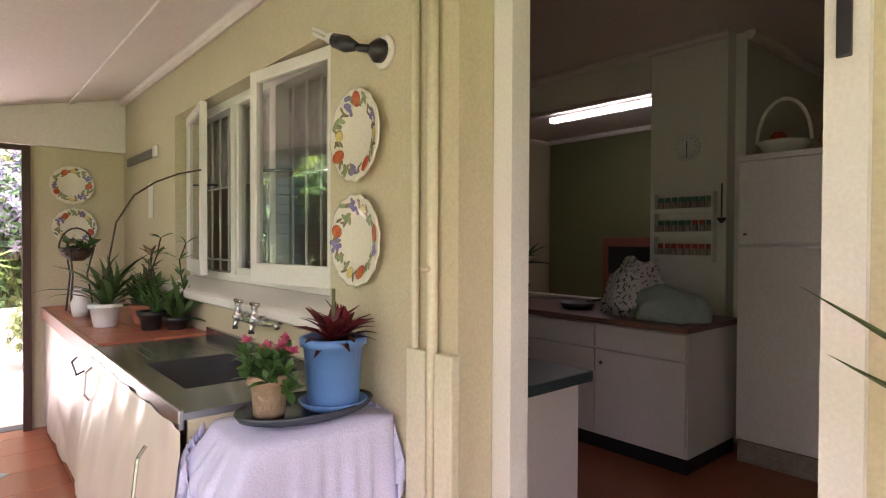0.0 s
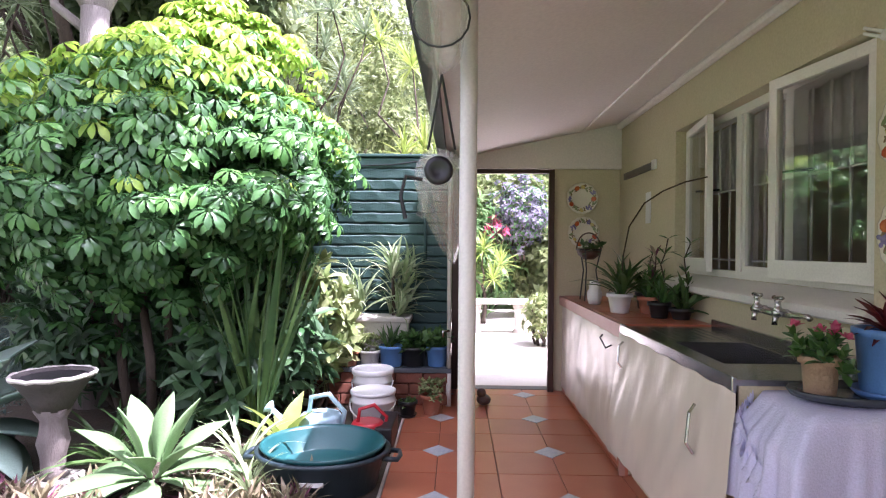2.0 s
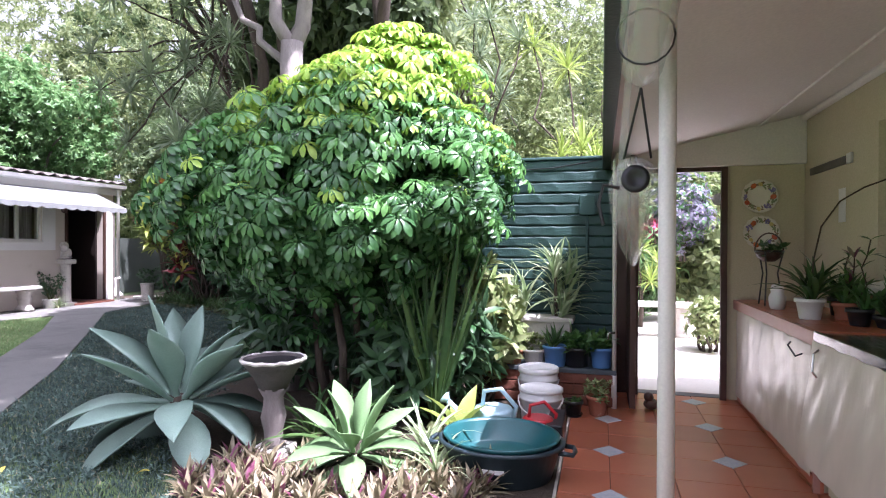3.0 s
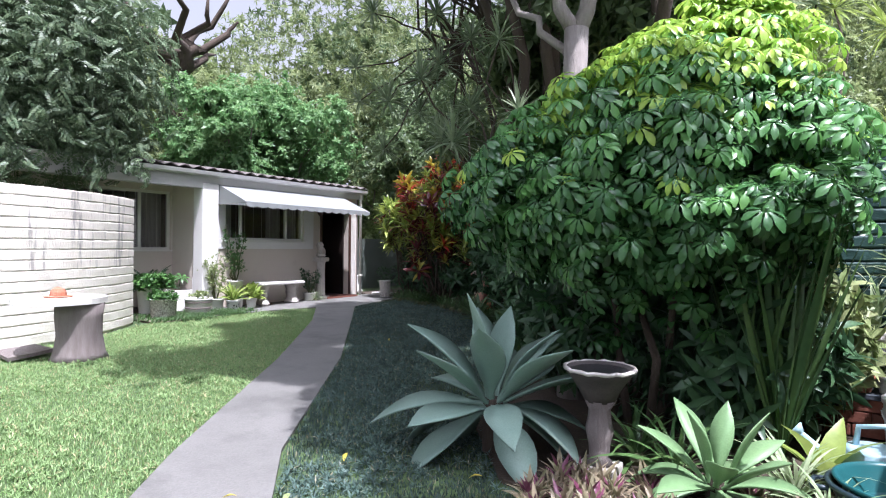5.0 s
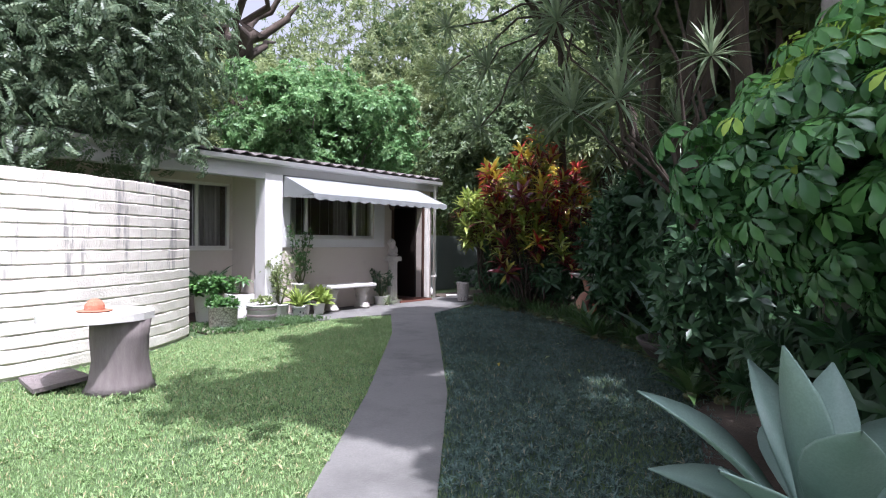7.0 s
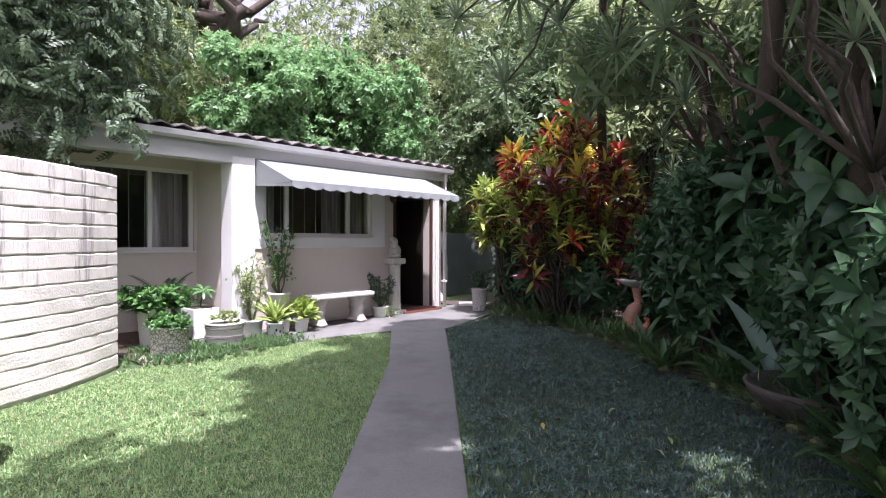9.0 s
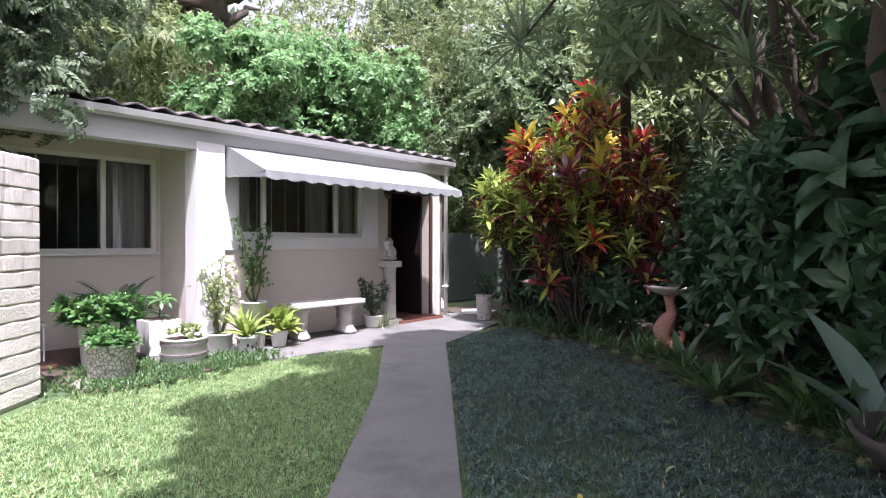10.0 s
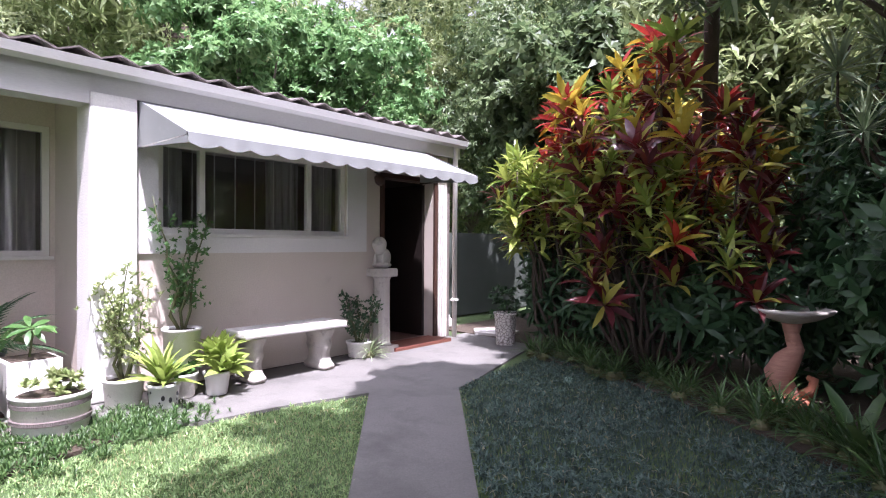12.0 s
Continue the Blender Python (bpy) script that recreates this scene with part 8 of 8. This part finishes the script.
# ---- woods at the back ----
rng = random.Random(77)
spots, normals = [], []
for i in range(31000):
    a = rng.uniform(math.radians(20), math.radians(215))
    r = rng.uniform(19, 27)
    spots.append((-6 + r * math.cos(a) * 1.15, 4 + r * math.sin(a), rng.uniform(0.1, 17.0) * (0.8 + 0.2 * math.sin(a * 9))))
    normals.append(Vector((-math.cos(a) + rng.gauss(0, 0.6), -math.sin(a) + rng.gauss(0, 0.6), 0.5 + rng.gauss(0, 0.4))).normalized())
ob = scatter("far_woods", spray(10, kite(0.24, 0.075, 0.4), (20, 110)), spots, aim(normals, rng, 2), [rng.uniform(0.7, 1.5) for _ in spots], [TREE_DARK, TREE_OLIVE], [0 if noise.noise(Vector(p) * 0.25) > 0.22 else 1 for p in spots])
tagged(ob, "dense leafy woods around the garden", "woods", "", "stuff")
spots, normals = [], []
for i in range(7000):
    a = rng.uniform(math.radians(20), math.radians(215))
    r = rng.uniform(29, 34)
    top = 15.0 + 2.5 * math.sin(a * 7) + 1.5 * math.sin(a * 17 + 1)
    spots.append((-6 + r * math.cos(a) * 1.15, 4 + r * math.sin(a), rng.uniform(0.2, top)))
    normals.append(Vector((-math.cos(a) + rng.gauss(0, 0.6), -math.sin(a) + rng.gauss(0, 0.6), 0.4 + rng.gauss(0, 0.4))).normalized())
ob = scatter("far_woods_behind", spray(9, kite(0.8, 0.4), (20, 110)), spots, aim(normals, rng, 2), [rng.uniform(0.7, 1.5) for _ in spots], [TREE_DARK])
tagged(ob, "darker trees deeper in the woods", "woods", "", "stuff")

# ---- low planting along the lawn ----
edge = [(-10.45, 10.45), (-9.6, 10.3), (-9.05, 10.05), (-8.2, 9.6), (-7.5, 9.1), (-6.9, 8.55), (-6.25, 7.98), (-5.7, 7.45), (-5.3, 7.1), (-4.8, 6.4), (-4.4, 5.6)]
for k in range(len(edge) - 1):
    for j in range(8):
        s = (j + rng.random() * 0.5) / 8
        x = edge[k][0] + (edge[k + 1][0] - edge[k][0]) * s + rng.uniform(0, 0.25)
        y = edge[k][1] + (edge[k + 1][1] - edge[k][1]) * s + rng.uniform(-0.2, 0.25)
        strap_clump("lily_turf", (x, y, 0), 34, rng.uniform(0.26, 0.42), 0.016, STRAP, "tuft of dark grassy border plant", 300 + 10 * k + j, (5, 80), 0.6)
for k, (x, y) in enumerate([(-6.45, 7.95), (-7.0, 8.85), (-5.75, 7.7), (-4.75, 6.35), (-4.5, 5.6)]):
    strap_clump("broad_lily", (x, y, 0), 14, 0.55, 0.085, STRAP, "broad dark green lily leaves at the border", 400 + k, (20, 75), 0.5)
strap_clump("banana_leaf_plant", (-5.35, 7.55, 0), 7, 1.0, 0.3, AGAVE, "broad grey-green upright leaf plant", 410, (8, 50), 0.3)
for k, (x, y, n) in enumerate([(-11.2, 5.75, 260), (-10.85, 4.95, 240), (-11.0, 6.1, 220), (-10.78, 5.5, 200), (-11.5, 5.2, 260), (-11.0, 6.45, 120)]):
    spots = [(x + rng.gauss(0, 0.2), y + rng.gauss(0, 0.22), 0) for _ in range(n)]
    ob = scatter("ground_cover", spray(10, blade(0.09, 0.014, 3, 0.5, 0.2, 0.4, 0.2, 0.1), (10, 85)), spots, rotations(rng, n, None, (-5, 5), (-5, 5)), [rng.uniform(0.5, 0.85) for _ in spots], [STRAP])
    tagged(ob, "dark low ground cover by the pots", "plants", "", "stuff")


# ---- grass ----
def inside(points, poly):
    x, y = points[:, 0], points[:, 1]
    res = np.zeros(len(points), bool)
    for (x0, y0), (x1, y1) in zip(poly, poly[1:] + poly[:1]):
        cross = ((y0 > y) != (y1 > y)) & (x < (x1 - x0) * (y - y0) / (y1 - y0 + 1e-12) + x0)
        res ^= cross
    return res


def lawn(name, poly, per_metre, height, material, label, seed):
    gen = np.random.default_rng(seed)
    lo, hi = np.min(poly, 0), np.max(poly, 0)
    n = int((hi - lo).prod() * per_metre)
    pts = gen.uniform(lo, hi, (n, 2))
    pts = pts[inside(pts, poly)]
    pts = pts + gen.normal(0, 0.022, pts.shape)
    n = len(pts)
    yaw, lean = gen.uniform(0, math.tau, n), gen.uniform(0.0, 0.9, n)
    h = height * gen.uniform(0.55, 1.25, n) * (0.85 + 0.3 * np.sin(pts[:, 0] * 2.1 + 1.3 * np.sin(pts[:, 1] * 1.7)) * 0.5)
    w = gen.uniform(0.002, 0.0046, n)
    side = np.stack([np.cos(yaw), np.sin(yaw), 0 * yaw], 1)
    tip = np.stack([-np.sin(yaw) * lean * h, np.cos(yaw) * lean * h, h], 1)
    base = np.concatenate([pts, np.full((n, 1), -0.032)], 1)
    verts = np.stack([base - side * w[:, None], base + side * w[:, None], base + tip * 0.6 + side * w[:, None] * 0.8, base + tip], 1)
    me = bpy.data.meshes.new(name)
    me.vertices.add(n * 4)
    me.vertices.foreach_set("co", verts.reshape(-1).astype(np.float32))
    me.loops.add(n * 4)
    me.loops.foreach_set("vertex_index", np.arange(n * 4, dtype=np.int32))
    me.polygons.add(n)
    me.polygons.foreach_set("loop_start", np.arange(0, n * 4, 4, dtype=np.int32))
    me.update(calc_edges=True)
    me.materials.append(material)
    return tagged(new(name, me), label, "grass", "", "stuff")


LEFT = [(-3.6, 0.1), (-4.0, 0.55), (-4.85, 1.5), (-6.72, 3.88), (-8.92, 6.45), (-10.4, 7.92), (-10.6, 7.25), (-10.68, 6.5), (-10.6, 5.4), (-10.75, 4.6), (-10.1, 3.6), (-9.7, 2.7), (-9.55, 1.6), (-9.6, 0.9), (-6.5, 0.2)]
RIGHT = [(-1.0, 0.35), (-1.75, -0.25), (-2.7, 0.46), (-3.6, 1.26), (-4.36, 1.99), (-6.2, 4.4), (-8.45, 6.97), (-9.95, 8.65), (-10.08, 9.1), (-10.2, 10.5), (-9.0, 10.25), (-7.3, 9.2), (-6.0, 8.05), (-5.1, 7.1), (-4.4, 6.0), (-4.0, 4.6), (-3.6, 3.2), (-3.0, 2.3), (-1.2, 1.9)]
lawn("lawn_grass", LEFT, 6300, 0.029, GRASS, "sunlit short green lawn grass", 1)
lawn("shaded_grass", RIGHT, 5600, 0.037, GRASS_COOL, "lawn grass coloured dark blue-green for shade", 2)



def clumps(name, poly, count, leaf, material, label, seed):
    gen, rng = np.random.default_rng(seed), random.Random(seed)
    pts = gen.uniform(np.min(poly, 0), np.max(poly, 0), (count * 3, 2))
    pts = pts[inside(pts, poly)][:count]
    keep = [q for q in pts if noise.noise(Vector((q[0] * 1.7, q[1] * 1.7, seed))) + rng.gauss(0, 0.25) > -0.05]
    spots = [(q[0], q[1], -0.02) for q in keep]
    ob = scatter(name, spray(8, leaf, (8, 78), rng), spots, rotations(rng, len(spots), None, (-12, 12), (-12, 12)), [rng.uniform(0.6, 1.2) for _ in spots], [material])
    return tagged(ob, label, "grass", "", "stuff")


# Cool like GRASS_COOL, so these clumps carry the lawn's shade in their colour.
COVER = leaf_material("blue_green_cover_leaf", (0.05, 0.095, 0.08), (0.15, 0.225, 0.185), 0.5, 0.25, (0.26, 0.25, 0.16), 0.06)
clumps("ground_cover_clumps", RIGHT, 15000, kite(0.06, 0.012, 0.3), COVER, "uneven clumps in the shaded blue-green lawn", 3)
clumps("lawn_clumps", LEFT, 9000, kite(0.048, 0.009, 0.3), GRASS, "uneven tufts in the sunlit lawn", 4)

# fallen leaves on the grass
for k in range(9):
    x, y = rng.choice([(-3.4, 1.9), (-6.0, 5.8), (-7.0, 7.2)])
    v, f = blade(0.08, 0.03, 4, 0.5, 0.5, 0.5, 0.1, 0.1)
    ob = scatter("fallen_leaf", (v, f), [(0, 0, 0)], rotations(rng, 1, None, (-10, 10)), [1.0], [CROTON_GOLD if k % 2 else VARIEGATED])
    ob.location = (x + rng.uniform(-0.6, 0.6), y + rng.uniform(-0.6, 0.6), 0.03)
    tagged(ob, "dry yellow fallen leaf on the grass", "leaf", "fallen leaves")

# ---- bricks of the green wall, last ----
structure("gate_post", box(-0.455, 4.98, -0.03, -0.322, 5.11, 2.015, bevel=0.005), DARK_WOOD, "dark brown timber gate post", "post")
green = structure("wall_green", box(-2.6, 5.0, -0.05, -0.46, 5.1, 2.12), GREEN_JOINT, "dark green painted brick garden wall", "wall")


def straight(s):
    if s is None:
        return 1.98
    return (-0.46 - s, 5.001), 180.0


brick_run(green, straight, 21, 0.32, 0.101, 0.045, GREEN_BRICK, None, 99, 8)
structure("green_coping", box(-2.6, 4.94, 2.122, -0.46, 5.12, 2.15, bevel=0.008), GREEN_BRICK, "green painted wall coping", "coping")
